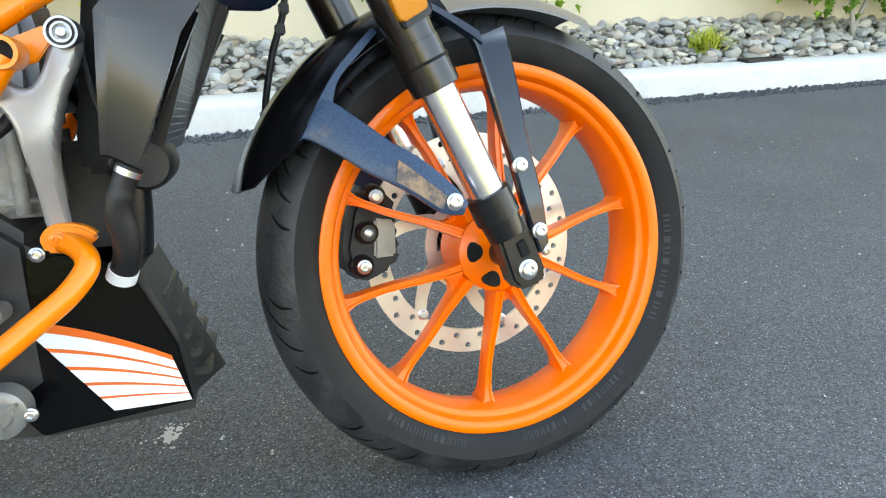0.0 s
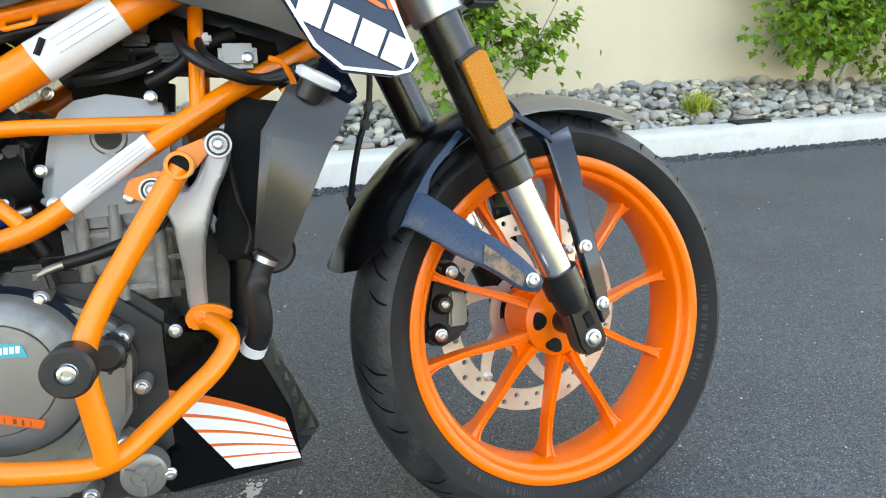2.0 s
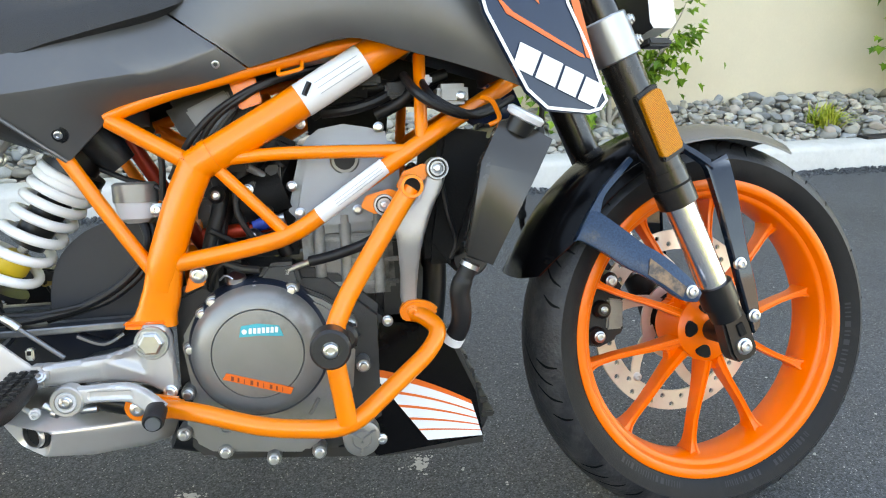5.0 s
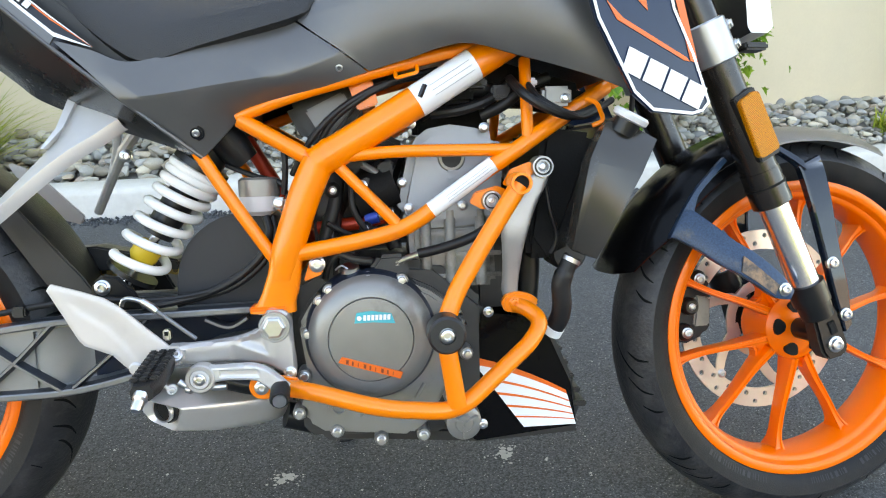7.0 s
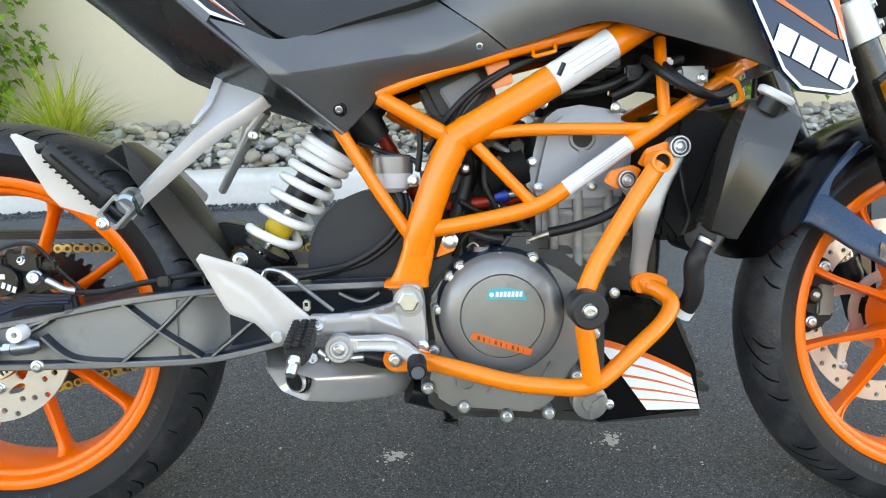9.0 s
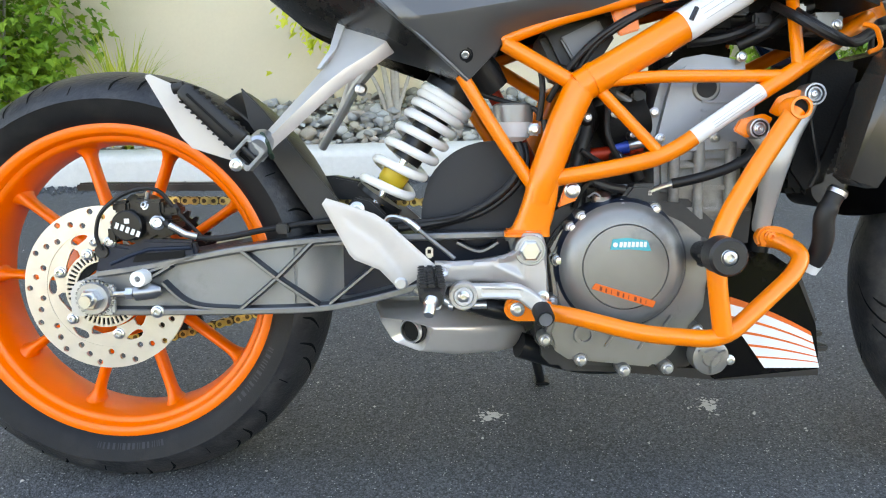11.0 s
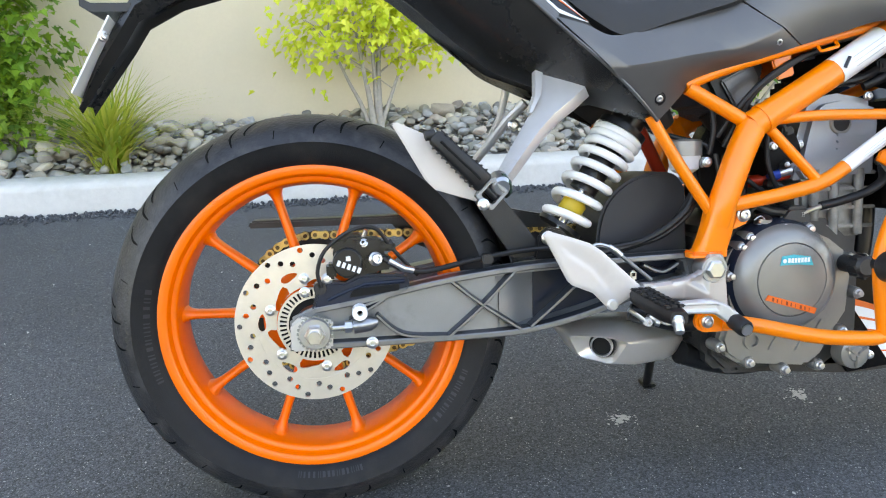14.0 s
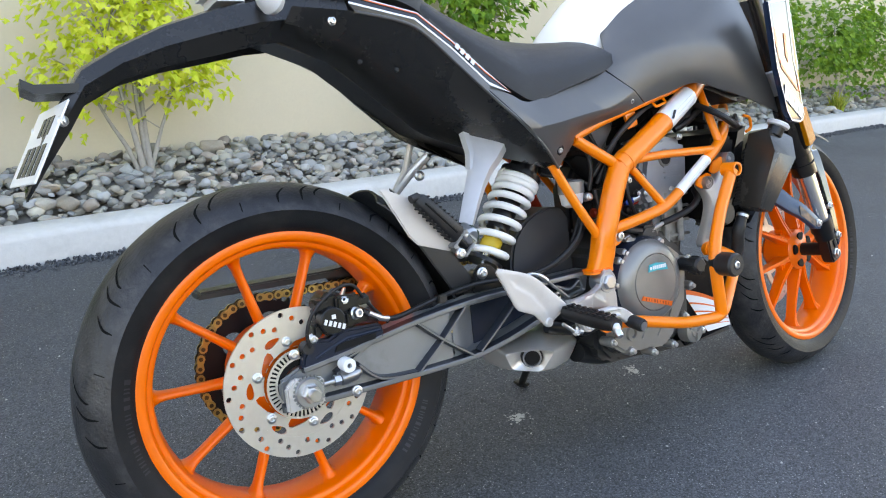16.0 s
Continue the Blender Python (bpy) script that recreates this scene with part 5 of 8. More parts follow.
# -- carburation, wiring and box-shaped innards behind the tubes --
# Made-up plate blocks the view through and keeps this gap black.
piece("engine_gap_filler", plate([(0.630, 0.430), (0.626, 0.520), (0.655, 0.572), (0.735, 0.602), (0.768, 0.585), (0.765, 0.430)], -0.005, 0.045, 0.008), HOSE, None, "black filler plate behind the throttle body")
for line, r in (([(0.650, -0.055, 0.430), (0.662, -0.060, 0.490), (0.690, -0.062, 0.545), (0.735, -0.055, 0.590)], 0.014), ([(0.745, -0.060, 0.440), (0.728, -0.066, 0.478), (0.722, -0.066, 0.525), (0.742, -0.060, 0.560)], 0.010), ([(0.785, -0.060, 0.622), (0.830, -0.066, 0.648), (0.880, -0.060, 0.655), (0.930, -0.055, 0.640)], 0.011), ([(0.870, -0.075, 0.618), (0.900, -0.085, 0.632), (0.930, -0.090, 0.655), (0.962, -0.080, 0.668)], 0.008)):
    piece("rubber_duct", tube(spline(line, 6), r, 14), HOSE, None, "black rubber duct")
for x, z, w, h in ((0.690, 0.560, 0.030, 0.018), (0.650, 0.505, 0.022, 0.030), (0.735, 0.545, 0.020, 0.026), (0.895, 0.648, 0.026, 0.020), (0.862, 0.662, 0.030, 0.014)):
    cb = piece("connector", block((x - w / 2, -0.092, z - h / 2), (x + w / 2, -0.062, z + h / 2), 0.003), BLACK_PLASTIC, None, "black connector block")
    part("connector_clip", block((x - w / 4, -0.0945, z - h / 5), (x + w / 4, -0.091, z + h / 5), 0.001), DULL_BLACK, cb)
piece("air_box", plate([(0.600, 0.640), (0.700, 0.672), (0.712, 0.640), (0.668, 0.572), (0.625, 0.590)], -0.070, 0.080, 0.010), BLACK_PLASTIC, None, "black air box with a grey lid")
piece("air_box_lid", plate([(0.630, 0.630), (0.682, 0.655), (0.694, 0.632), (0.655, 0.588)], -0.078, -0.070, 0.003), MATT_GREY)
piece("intake_boot", tube(spline([(0.66, -0.01, 0.60), (0.70, -0.02, 0.555), (0.75, -0.03, 0.535)], 5), 0.036, 18), HOSE)
piece("throttle_body", tube([(0.690, -0.075, 0.510), (0.745, -0.07, 0.530)], 0.030, 20), DARK_CORE, None, "dark throttle body")
piece("throttle_lever", plate([(0.693, 0.500), (0.690, 0.530), (0.712, 0.540), (0.722, 0.512)], -0.100, -0.092, 0.002), BLACK_METAL)
bolt("throttle_screw", (0.703, -0.101, 0.528), 0.006, bike)
piece("fuel_rail", tube([(0.640, -0.060, 0.470), (0.700, -0.070, 0.476), (0.745, -0.075, 0.486)], 0.0095, 14), RED, None, "red fuel rail")
piece("blue_cap", tube([(0.706, -0.080, 0.482), (0.724, -0.082, 0.486)], 0.010, 14), BLUE, None, "blue cap on the fuel rail")
piece("silver_fitting", tube([(0.724, -0.082, 0.486), (0.745, -0.082, 0.490)], 0.0075, 12), STEEL)
piece("dark_pipe", tube(spline([(0.640, -0.09, 0.405), (0.652, -0.09, 0.460), (0.668, -0.085, 0.520), (0.660, -0.07, 0.56)], 6), 0.010, 12), HOSE)
for line, r in (([(0.612, -0.10, 0.545), (0.640, -0.115, 0.590), (0.675, -0.118, 0.625), (0.720, -0.115, 0.652), (0.765, -0.108, 0.668), (0.81, -0.09, 0.68)], 0.0042),
                ([(0.625, -0.095, 0.530), (0.662, -0.112, 0.605), (0.705, -0.116, 0.640), (0.750, -0.110, 0.662), (0.80, -0.09, 0.672)], 0.0042),
                ([(0.655, -0.11, 0.480), (0.690, -0.10, 0.460), (0.725, -0.10, 0.450)], 0.0038),
                ([(0.906, -0.10, 0.665), (0.915, -0.150, 0.640), (0.945, -0.158, 0.620), (0.985, -0.140, 0.612), (1.03, -0.10, 0.628)], 0.0062),
                ([(0.925, -0.11, 0.660), (0.935, -0.150, 0.634), (0.965, -0.155, 0.616), (1.00, -0.13, 0.612), (1.05, -0.09, 0.635)], 0.0048),
                ([(0.690, -0.105, 0.545), (0.690, -0.11, 0.500), (0.710, -0.105, 0.462)], 0.0040),
                ([(0.520, -0.060, 0.560), (0.560, -0.085, 0.545), (0.595, -0.095, 0.535), (0.602, -0.1, 0.520)], 0.0036),
                ([(0.600, -0.100, 0.600), (0.604, -0.105, 0.560), (0.600, -0.10, 0.520)], 0.0042)):
    piece("cable", tube(spline(line, 7), r, 10), HOSE, None, "black cable")
piece("cable_guide", tube(rounded([(0.995, -0.150, 0.632), (1.008, -0.156, 0.628), (1.020, -0.150, 0.604), (1.005, -0.148, 0.598)], 0.008), 0.0032, 8), ORANGE, None, "orange cable guide")
piece("rail_clip", tube(rounded([(0.752, -0.128, 0.674), (0.752, -0.138, 0.664), (0.780, -0.138, 0.671), (0.780, -0.128, 0.682)], 0.004), 0.0026, 8), ORANGE)
# One solid near-black block fills the space below the tank.
piece("wiring_filler", plate([(0.86, 0.64), (0.88, 0.70), (1.02, 0.66), (1.03, 0.62), (0.95, 0.635)], -0.06, 0.06, 0.01), DARK_CORE, None, "dark solid block in place of wiring")
piece("ignition_coil", block((0.945, -0.125, 0.626), (0.985, -0.085, 0.652), 0.005), ENGINE_GREY)
bolt("coil_screw", (0.975, -0.126, 0.636), 0.005, bike)
piece("electrical_plug", block((0.922, -0.118, 0.652), (0.940, -0.098, 0.664), 0.003), RESERVOIR)
piece("regulator", block((0.80, -0.08, 0.635), (0.86, 0.05, 0.665), 0.006), DARK_CORE)
piece("evap_hose", tube(spline([(0.80, -0.08, 0.622), (0.84, -0.09, 0.626), (0.88, -0.085, 0.640), (0.91, -0.07, 0.665)], 6), 0.0075, 10), HOSE)

# -- radiator --
rad = piece("radiator", loft([[(0.972, y, 0.425), (1.000, y, 0.435), (1.064, y, 0.610), (1.037, y, 0.600)] for y in (-0.105, 0.145)]), BLACK_METAL, None, "black radiator with fine fins")
fins = bmesh.new()
for k in range(23):
    t = k / 22
    x, z = 1.0145 + 0.062 * t, 0.440 + 0.168 * t
    merge(fins, block((x - 0.016, -0.100, z), (x - 0.0125, 0.138, z + 0.0040), 0))
tagged(part("cooling_core", fins, ENGINE_GREY, rad, "rows of dark cooling fins", 0), kind="stuff")

# louvred guard beside the cover
for k in range(16):
    t = k / 15
    a, b = Vector((1.0081, -0.15, 0.554)).lerp(Vector((0.9673, -0.15, 0.4503)), t), Vector((1.0388, -0.145, 0.5709)).lerp(Vector((0.9989, -0.145, 0.4594)), t)
    part("louvre", loft([[p + Vector(d) for d in ((0, -0.002, 0.0042), (0.001, -0.004, -0.0012), (0, 0.012, -0.0042), (0, 0.014, 0.0012))] for p in (a, a.lerp(b, 0.5), b)]), BLACK_PLASTIC, rad, "black louvre of the radiator guard", 30)
# Black sheet stands for the shade between and behind the louvres.
part("louvre_shade", plate([(1.0063, 0.5622), (1.0365, 0.5779), (0.9972, 0.4611), (0.9640, 0.4493)], -0.118, -0.112), DARK_CORE, rad, "black sheet for the shade behind the louvres", 0)
part("guard_rim", plate([(1.0392, 0.5770), (1.0519, 0.5648), (1.0183, 0.4988), (1.0006, 0.4602), (0.9919, 0.4634), (1.0171, 0.5193)], -0.142, -0.120, 0.003), GLOSS_BLACK, rad, "black rim of the radiator guard")
part("radiator_rim", plate([(0.980, 0.440), (1.006, 0.450), (1.078, 0.604), (1.050, 0.616)], 0.136, 0.166, 0.004), BLACK_PLASTIC, rad, "black rim beside the fins")


def radiator_cover_shape():
    """A tall flat side and a slanted top with a crease between, a narrow bevel and returns that run in to the core."""
    face = [(0.9667, -0.1960, 0.4417), (0.9868, -0.2363, 0.5500), (1.0239, -0.1959, 0.5980), (1.0453, -0.2037, 0.5904), (1.0667, -0.2115, 0.5767), (1.0395, -0.2350, 0.5360), (0.9915, -0.2092, 0.4315)]
    edge = [(0.9617, -0.2025, 0.4426), (0.9769, -0.2317, 0.5550), (1.0075, -0.1973, 0.6007), (1.0330, -0.2000, 0.6000), (1.0620, -0.2080, 0.5769), (1.0260, -0.2180, 0.5400), (0.9910, -0.1850, 0.4300)]
    back = [(0.9680, -0.1500, 0.4450), (0.9880, -0.1550, 0.5520), (1.0100, -0.1500, 0.5930), (1.0250, -0.1500, 0.5930), (1.0420, -0.1600, 0.5780), (1.0150, -0.1600, 0.5370), (0.9800, -0.1500, 0.4350)]
    bm = bmesh.new()
    F, E, B = ([bm.verts.new(p) for p in ring] for ring in (face, edge, back))
    bm.faces.new((F[0], F[1], F[5], F[6]))
    bm.faces.new((F[1], F[2], F[3], F[4], F[5]))
    for a, b in ((F, E), (E, B)):
        for k in range(7):
            bm.faces.new((a[k], a[(k + 1) % 7], b[(k + 1) % 7], b[k]))
    bm.faces.new((B[0], B[6], B[5], B[1]))
    bm.faces.new((B[1], B[5], B[4], B[3], B[2]))
    bmesh.ops.recalc_face_normals(bm, faces=bm.faces)
    bmesh.ops.bevel(bm, geom=[e for e in bm.edges if e.calc_face_angle(0) > 0.12], offset=0.0022, segments=3, affect="EDGES", clamp_overlap=True)
    return bm


both("radiator_cover", radiator_cover_shape, SHROUD_BLACK, "satin black radiator side cover", 60)
rcap = piece("radiator_cap", moved(lathe([(0, 0.005), (0.018, 0.005), (0.0225, 0.003), (0.0235, -0.003), (0.0200, -0.006), (0, -0.0065)], 36), Matrix.Translation((1.0370, -0.2000, 0.6050)) @ Vector((0, -1, 0)).rotation_difference(Vector((0.44, -0.22, 0.87))).to_matrix().to_4x4()), RESERVOIR, None, "silver radiator cap")
part("cap_neck", moved(lathe([(0, 0.004), (0.0165, 0.004), (0.0165, 0.022), (0, 0.022)], 28), Matrix.Translation((1.0370, -0.2000, 0.6050)) @ Vector((0, -1, 0)).rotation_difference(Vector((0.44, -0.22, 0.87))).to_matrix().to_4x4()), BLACK_METAL, rcap, "black filler neck")
hose = piece("lower_hose", tube(spline([(0.9770, -0.1520, 0.4289), (0.9679, -0.1520, 0.4120), (0.9609, -0.1500, 0.3911), (0.9632, -0.1460, 0.3661), (0.9612, -0.1400, 0.3441), (0.9513, -0.1300, 0.3216)], 6), [0.0115] * 8 + [0.0130] * 23, 18), HOSE, None, "thick black lower radiator hose")
for a, b in (((0.9756, -0.1520, 0.4264), (0.9729, -0.1520, 0.4213)), ((0.9558, -0.1345, 0.3317), (0.9515, -0.1302, 0.3221))):
    part("hose_clamp", tube([a, b], 0.0142 if b[2] < 0.37 else 0.0126, 24), WHITE_STICKER if b[2] < 0.37 else STEEL, hose, "pale hose clamp")
piece("fan_motor", moved(lathe([(0, -0.05), (0.022, -0.05), (0.026, -0.042), (0.026, 0.02), (0, 0.02)], 28), Matrix.Translation((0.984, -0.06, 0.427))), BLACK_PLASTIC)
piece("fan_shroud", plate([(0.925, 0.45), (0.950, 0.60), (1.02, 0.59), (0.985, 0.43), (0.95, 0.415)], -0.11, 0.11, 0.008), DARK_CORE, None, "dark fan shroud behind the radiator")
piece("exhaust_pipe", tube(spline([(0.90, 0.03, 0.52), (0.945, 0.02, 0.46), (0.95, 0.02, 0.36), (0.925, 0.02, 0.25), (0.86, 0.0, 0.185), (0.70, -0.02, 0.165), (0.58, -0.05, 0.20)], 8), 0.019, 18), BLACK_METAL, None, "dark exhaust header pipe")
# Made-up dark block hides the far-side tabs in this gap.
piece("front_gap_filler", plate([(0.865, 0.330), (0.865, 0.450), (0.925, 0.450), (0.945, 0.400), (0.940, 0.330)], 0.010, 0.070, 0.010), CASE_BLACK, None, "dark filler block before the crankcase")
piece("thermostat_housing", block((0.925, -0.105, 0.42), (0.965, -0.05, 0.47), 0.008), DARK_CORE)
piece("wire_clip", tube(spline([(0.945, -0.125, 0.54), (0.952, -0.13, 0.49), (0.962, -0.125, 0.455), (0.955, -0.12, 0.43)], 6), 0.0030, 8), HOSE)

# -- belly pan with striped sides --
pan_side = [(0.862, 0.345), (0.925, 0.336), (0.955, 0.315), (0.990, 0.236), (0.998, 0.173), (0.850, 0.158), (0.838, 0.175), (0.846, 0.245)]
pan = both("belly_pan", lambda: plate(pan_side, -0.090, -0.084, 0.002), GLOSS_BLACK, "black belly pan side with white stripes")
piece("belly_pan_floor", loft([[(0.66, y, 0.182), (0.66, y, 0.174), (0.86, y, 0.156), (0.998, y, 0.163), (0.998, y, 0.175), (0.86, y, 0.172)] for y in (-0.086, 0.086)]), BLACK_PLASTIC, None, "black underside of the belly pan")
front = piece("belly_pan_nose", loft([[(x, y, z) for x, z in ((0.930, 0.325), (0.962, 0.318), (1.000 - abs(y) * 0.12, 0.250), (1.030 - abs(y) * 0.40, 0.178), (0.985, 0.172))] for y in (-0.084, -0.04, 0.0, 0.04, 0.084)]), BLACK_PLASTIC, None, "rough black louvred nose of the belly pan")
for k in range(5):
    t = 0.25 + 0.15 * k
    x, z = 0.962 + 0.060 * t, 0.318 - 0.14 * t
    part("louvre", block((x - 0.02, -0.070, z - 0.006), (x + 0.006, 0.070, z + 0.003), 0.002), BLACK_PLASTIC, front)


def band(t0, t1, y, inset=0.0):
    a0, a1, b0, b1 = Vector((0.842, 0, 0.284)), Vector((0.920, 0, 0.1755)), Vector((0.982, 0, 0.2270)), Vector((0.9965, 0, 0.1755))
    bm = bmesh.new()
    rows = []
    for t in (t0, t1):
        a, b = a0.lerp(a1, t), b0.lerp(b1, t)
        sag = 0.006 * (1 - t)
        rows.append([bm.verts.new((*(a.lerp(b, s).xz[:1]), y, a.lerp(b, s).z + sag * 4 * s * (1 - s))) for s in np.linspace(0, 1, 9)])
    for i in range(8):
        bm.faces.new((rows[0][i], rows[0][i + 1], rows[1][i + 1], rows[1][i]))
    return bm


part("orange_ground", band(0.0, 1.0, -0.0912), ORANGE_STICKER, pan, "orange striped decal", 0)
for t0, t1 in ((0.12, 0.30), (0.345, 0.50), (0.54, 0.68), (0.715, 0.84), (0.865, 1.0)):
    part("white_stripe", band(t0, t1, -0.0917), WHITE_STICKER, pan, "white stripe", 0)
bolt("pan_bolt", (0.872, -0.091, 0.346), 0.006, pan)

# -- foot rests, pedal, heel plates --
BRACKET = [(0.4601, 0.3368), (0.4700, 0.3415), (0.4858, 0.3405), (0.5315, 0.3420), (0.5620, 0.3500), (0.5685, 0.3600), (0.5771, 0.3746), (0.5904, 0.3762), (0.6013, 0.3700), (0.6062, 0.3533), (0.6070, 0.3307), (0.6095, 0.2910), (0.5996, 0.2836), (0.5871, 0.2915), (0.5666, 0.3025), (0.5236, 0.3110), (0.4955, 0.3130), (0.4747, 0.3150), (0.4620, 0.3220)]


def bracket_face(x, z):
    """Swings out towards the foot rest, with a hollow before the pivot column and a face that falls back below."""
    out = -0.034 * min(max((0.585 - x) / 0.117, 0.0), 1.2)
    hollow = min((z - (0.3379 - 0.52 * (x - 0.5314))) * 0.89, (0.3379 + 0.31 * (x - 0.5314) - z) * 0.95, (0.5765 - x))
    below = (0.3379 - 0.52 * max(x - 0.5314, 0.0)) - z if x > 0.5314 else 0.330 - z
    return out + 0.0060 * ease((hollow + 0.002) / 0.012) + 0.22 * max(below, 0.0) * ease((0.592 - x) / 0.02)


piv = both("footrest_bracket", lambda: casting([(p.x, p.z) for p in spline([(x, 0, z) for x, z in BRACKET + BRACKET[:1]], 4)][:-1], -0.1475, -0.134, bracket_face, 0.0055, 0.003), CAST, "silver cast footrest bracket", 40)
piece("pivot_boss", moved(lathe([(0, -0.1490), (0.0165, -0.1490), (0.0170, -0.1500), (0.0195, -0.1500), (0.0205, -0.1485), (0.0205, -0.12), (0, -0.12)], 40), Matrix.Translation((0.5845, 0, 0.3515))), BRIGHT_ALLOY)
piece("pivot_bolt", moved(lathe([(0, -0.1575), (0.0115, -0.1575), (0.0140, -0.1555), (0.0145, -0.148), (0, -0.148)], 6), Matrix.Translation((0.5845, 0, 0.3515))), STEEL, None, "large hexagonal pivot bolt", 20)
bolt("bracket_bolt", (0.6015, -0.147, 0.2895), 0.0068, bike)
both("weld_band", lambda: block((0.553, -0.146, 0.3715), (0.6015, -0.112, 0.3775), 0.0025), RIM_ORANGE, "orange weld seam over the pivot")
HEEL = [(0.3197, 0.4153), (0.3250, 0.4224), (0.3600, 0.4115), (0.3852, 0.4025), (0.4031, 0.3906), (0.4620, 0.3360), (0.4500, 0.3260), (0.4290, 0.3125), (0.4230, 0.3070), (0.4165, 0.3060), (0.4105, 0.3100), (0.3904, 0.3314), (0.3590, 0.3445), (0.3529, 0.3512)]


def heel_face(x, z):
    """A soft crease that runs down the pressed guard; the part behind it falls away a little."""
    away = 9.0
    side = 0.0
    for (x0, z0), (x1, z1) in zip(HEEL_CREASE, HEEL_CREASE[1:]):
        dx, dz = x1 - x0, z1 - z0
        t = min(max(((x - x0) * dx + (z - z0) * dz) / (dx * dx + dz * dz), 0.0), 1.0)
        d = math.hypot(x0 + t * dx - x, z0 + t * dz - z)
        if d < away:
            away, side = d, (x - x0) * dz - (z - z0) * dx
    return 0.0016 * ease(1 - away / (0.020 if side < 0 else 0.007)) + 0.05 * max(0.330 - z, 0.0)


HEEL_CREASE = [(0.3560, 0.3900), (0.3632, 0.3857), (0.3906, 0.3671), (0.4108, 0.3411), (0.4270, 0.3160)]
hp = both("heel_plate", lambda: casting(HEEL, -0.1755, -0.1700, heel_face, 0.0016, 0.0035), HEEL_SILVER, "pale silver heel guard, scuffed", 40)
part("heel_stud", moved(lathe([(0, -0.1785), (0.006, -0.1785), (0.0082, -0.1765), (0.0085, -0.171), (0, -0.171)], 24), Matrix.Translation((0.4178, 0, 0.3135))), PALE_ALLOY, hp)
bolt("heel_bolt", (0.450, -0.170, 0.340), 0.0045, hp, STEEL, (0.2, -0.6, 1))
peg_ring = ((-0.0165, 0.004), (-0.0120, 0.0100), (0.0120, 0.0100), (0.0165, 0.004), (0.0150, -0.009), (0.010, -0.0125), (-0.010, -0.0125), (-0.0150, -0.009))
peg = piece("footrest", loft([[(0.4545 + 0.0012 * k + x * w, -0.180 - 0.0225 * k, 0.3260 - 0.0017 * k + z * w) for x, z in peg_ring] for k, w in enumerate((0.82, 0.98, 1.0, 1.0, 0.95, 0.74))]), HOSE, None, "black rider's footrest with ridged rubber", 50)
for k in range(8):
    y = -0.1865 - 0.0130 * k
    for x0, x1, tilt in ((-0.0155, -0.0060, 12), (-0.0050, 0.0045, -9), (0.0055, 0.0155, 10)):
        part("peg_ridge", moved(block((x0, -0.0044, 0.0085), (x1, 0.0044, 0.0128), 0.0016), Matrix.Translation((0.4550 + 0.0007 * k, y, 0.3255 - 0.0010 * k)) @ Matrix.Rotation(radians(tilt), 4, "Z")), HOSE, peg)
bolt("peg_feeler", (0.4590, -0.2900, 0.3130), 0.0068, peg, STEEL, (-0.15, -0.72, -0.68), 0.018, "", False)
for m in (Matrix.Identity(4), MIRROR):
    clevis = piece("peg_clevis", moved(block((0.454, -0.190, 0.3175), (0.4795, -0.160, 0.3415), 0.007, 3), m), CAST)
bolt("clevis_pin", (0.4700, -0.1860, 0.3300), 0.0060, bike, STEEL, (0.15, -0.7, 0.7), 0.004)
piece("peg_spring", tube([(0.4358, -0.190, 0.3087), (0.4500, -0.190, 0.2980), (0.4632, -0.190, 0.2876)], 0.0032, 10), STEEL, None, "bright footrest return spring")
bolt("peg_pin", (0.4632, -0.190, 0.2890), 0.0050, bike, RESERVOIR, (0.2, -0.9, -0.2), 0.006)
LEVER = [(p.x, p.z) for p in spline([(0.4971, 0, 0.3150), (0.5150, 0, 0.3130), (0.5400, 0, 0.3140), (0.5614, 0, 0.3145), (0.5797, 0, 0.3080), (0.5945, 0, 0.2972), (0.6060, 0, 0.2868)], 4)]
LEVER += [(p.x, p.z) for p in spline([(0.5900, 0, 0.2750), (0.5763, 0, 0.2850), (0.5644, 0, 0.2930), (0.5430, 0, 0.2945), (0.5142, 0, 0.2930), (0.4960, 0, 0.2840)], 4)]


def lever_face(x, z):
    """The lever bears outwards to its tip; a long hollow runs along its straight half."""
    hollow = min(x - 0.5190, 0.5700 - x, 0.3090 - z, z - 0.2985)
    return -0.14 * max(0.0, x - 0.530) + 0.0022 * ease(hollow / 0.0022)


pedal = piece("brake_pedal", casting(LEVER, -0.1860, -0.1740, lever_face, 0.0035, 0.0022), PALE_ALLOY, None, "silver cast brake pedal", 40)
for name, prof, mt in (("pedal_pivot", [(0, -0.1875), (0.0125, -0.1875), (0.0130, -0.1890), (0.0165, -0.1890), (0.0180, -0.1870), (0.0180, -0.170), (0, -0.170)], CAST), ("pivot_washer", [(0.0, -0.1885), (0.0080, -0.1885), (0.0085, -0.1900), (0.0112, -0.1900), (0.0117, -0.1885), (0.0117, -0.186), (0.0, -0.186)], RESERVOIR)):
    part(name, moved(lathe(prof, 40), Matrix.Translation((0.4968, 0, 0.2990))), mt, pedal)
bolt("pedal_bolt", (0.4968, -0.1895, 0.2990), 0.0058, pedal)
part("pedal_rubber", tube([(0.5935, -0.184, 0.2828), (0.5940, -0.190, 0.2820), (0.5955, -0.2150, 0.2768), (0.5958, -0.2185, 0.2760)], [0.0105, 0.0122, 0.0122, 0.0105], 24), HOSE, pedal, "black rubber pedal tip")
part("pedal_tip", tube([(0.5956, -0.2160, 0.2764), (0.5960, -0.2205, 0.2755)], 0.0082, 20), STEEL, pedal)
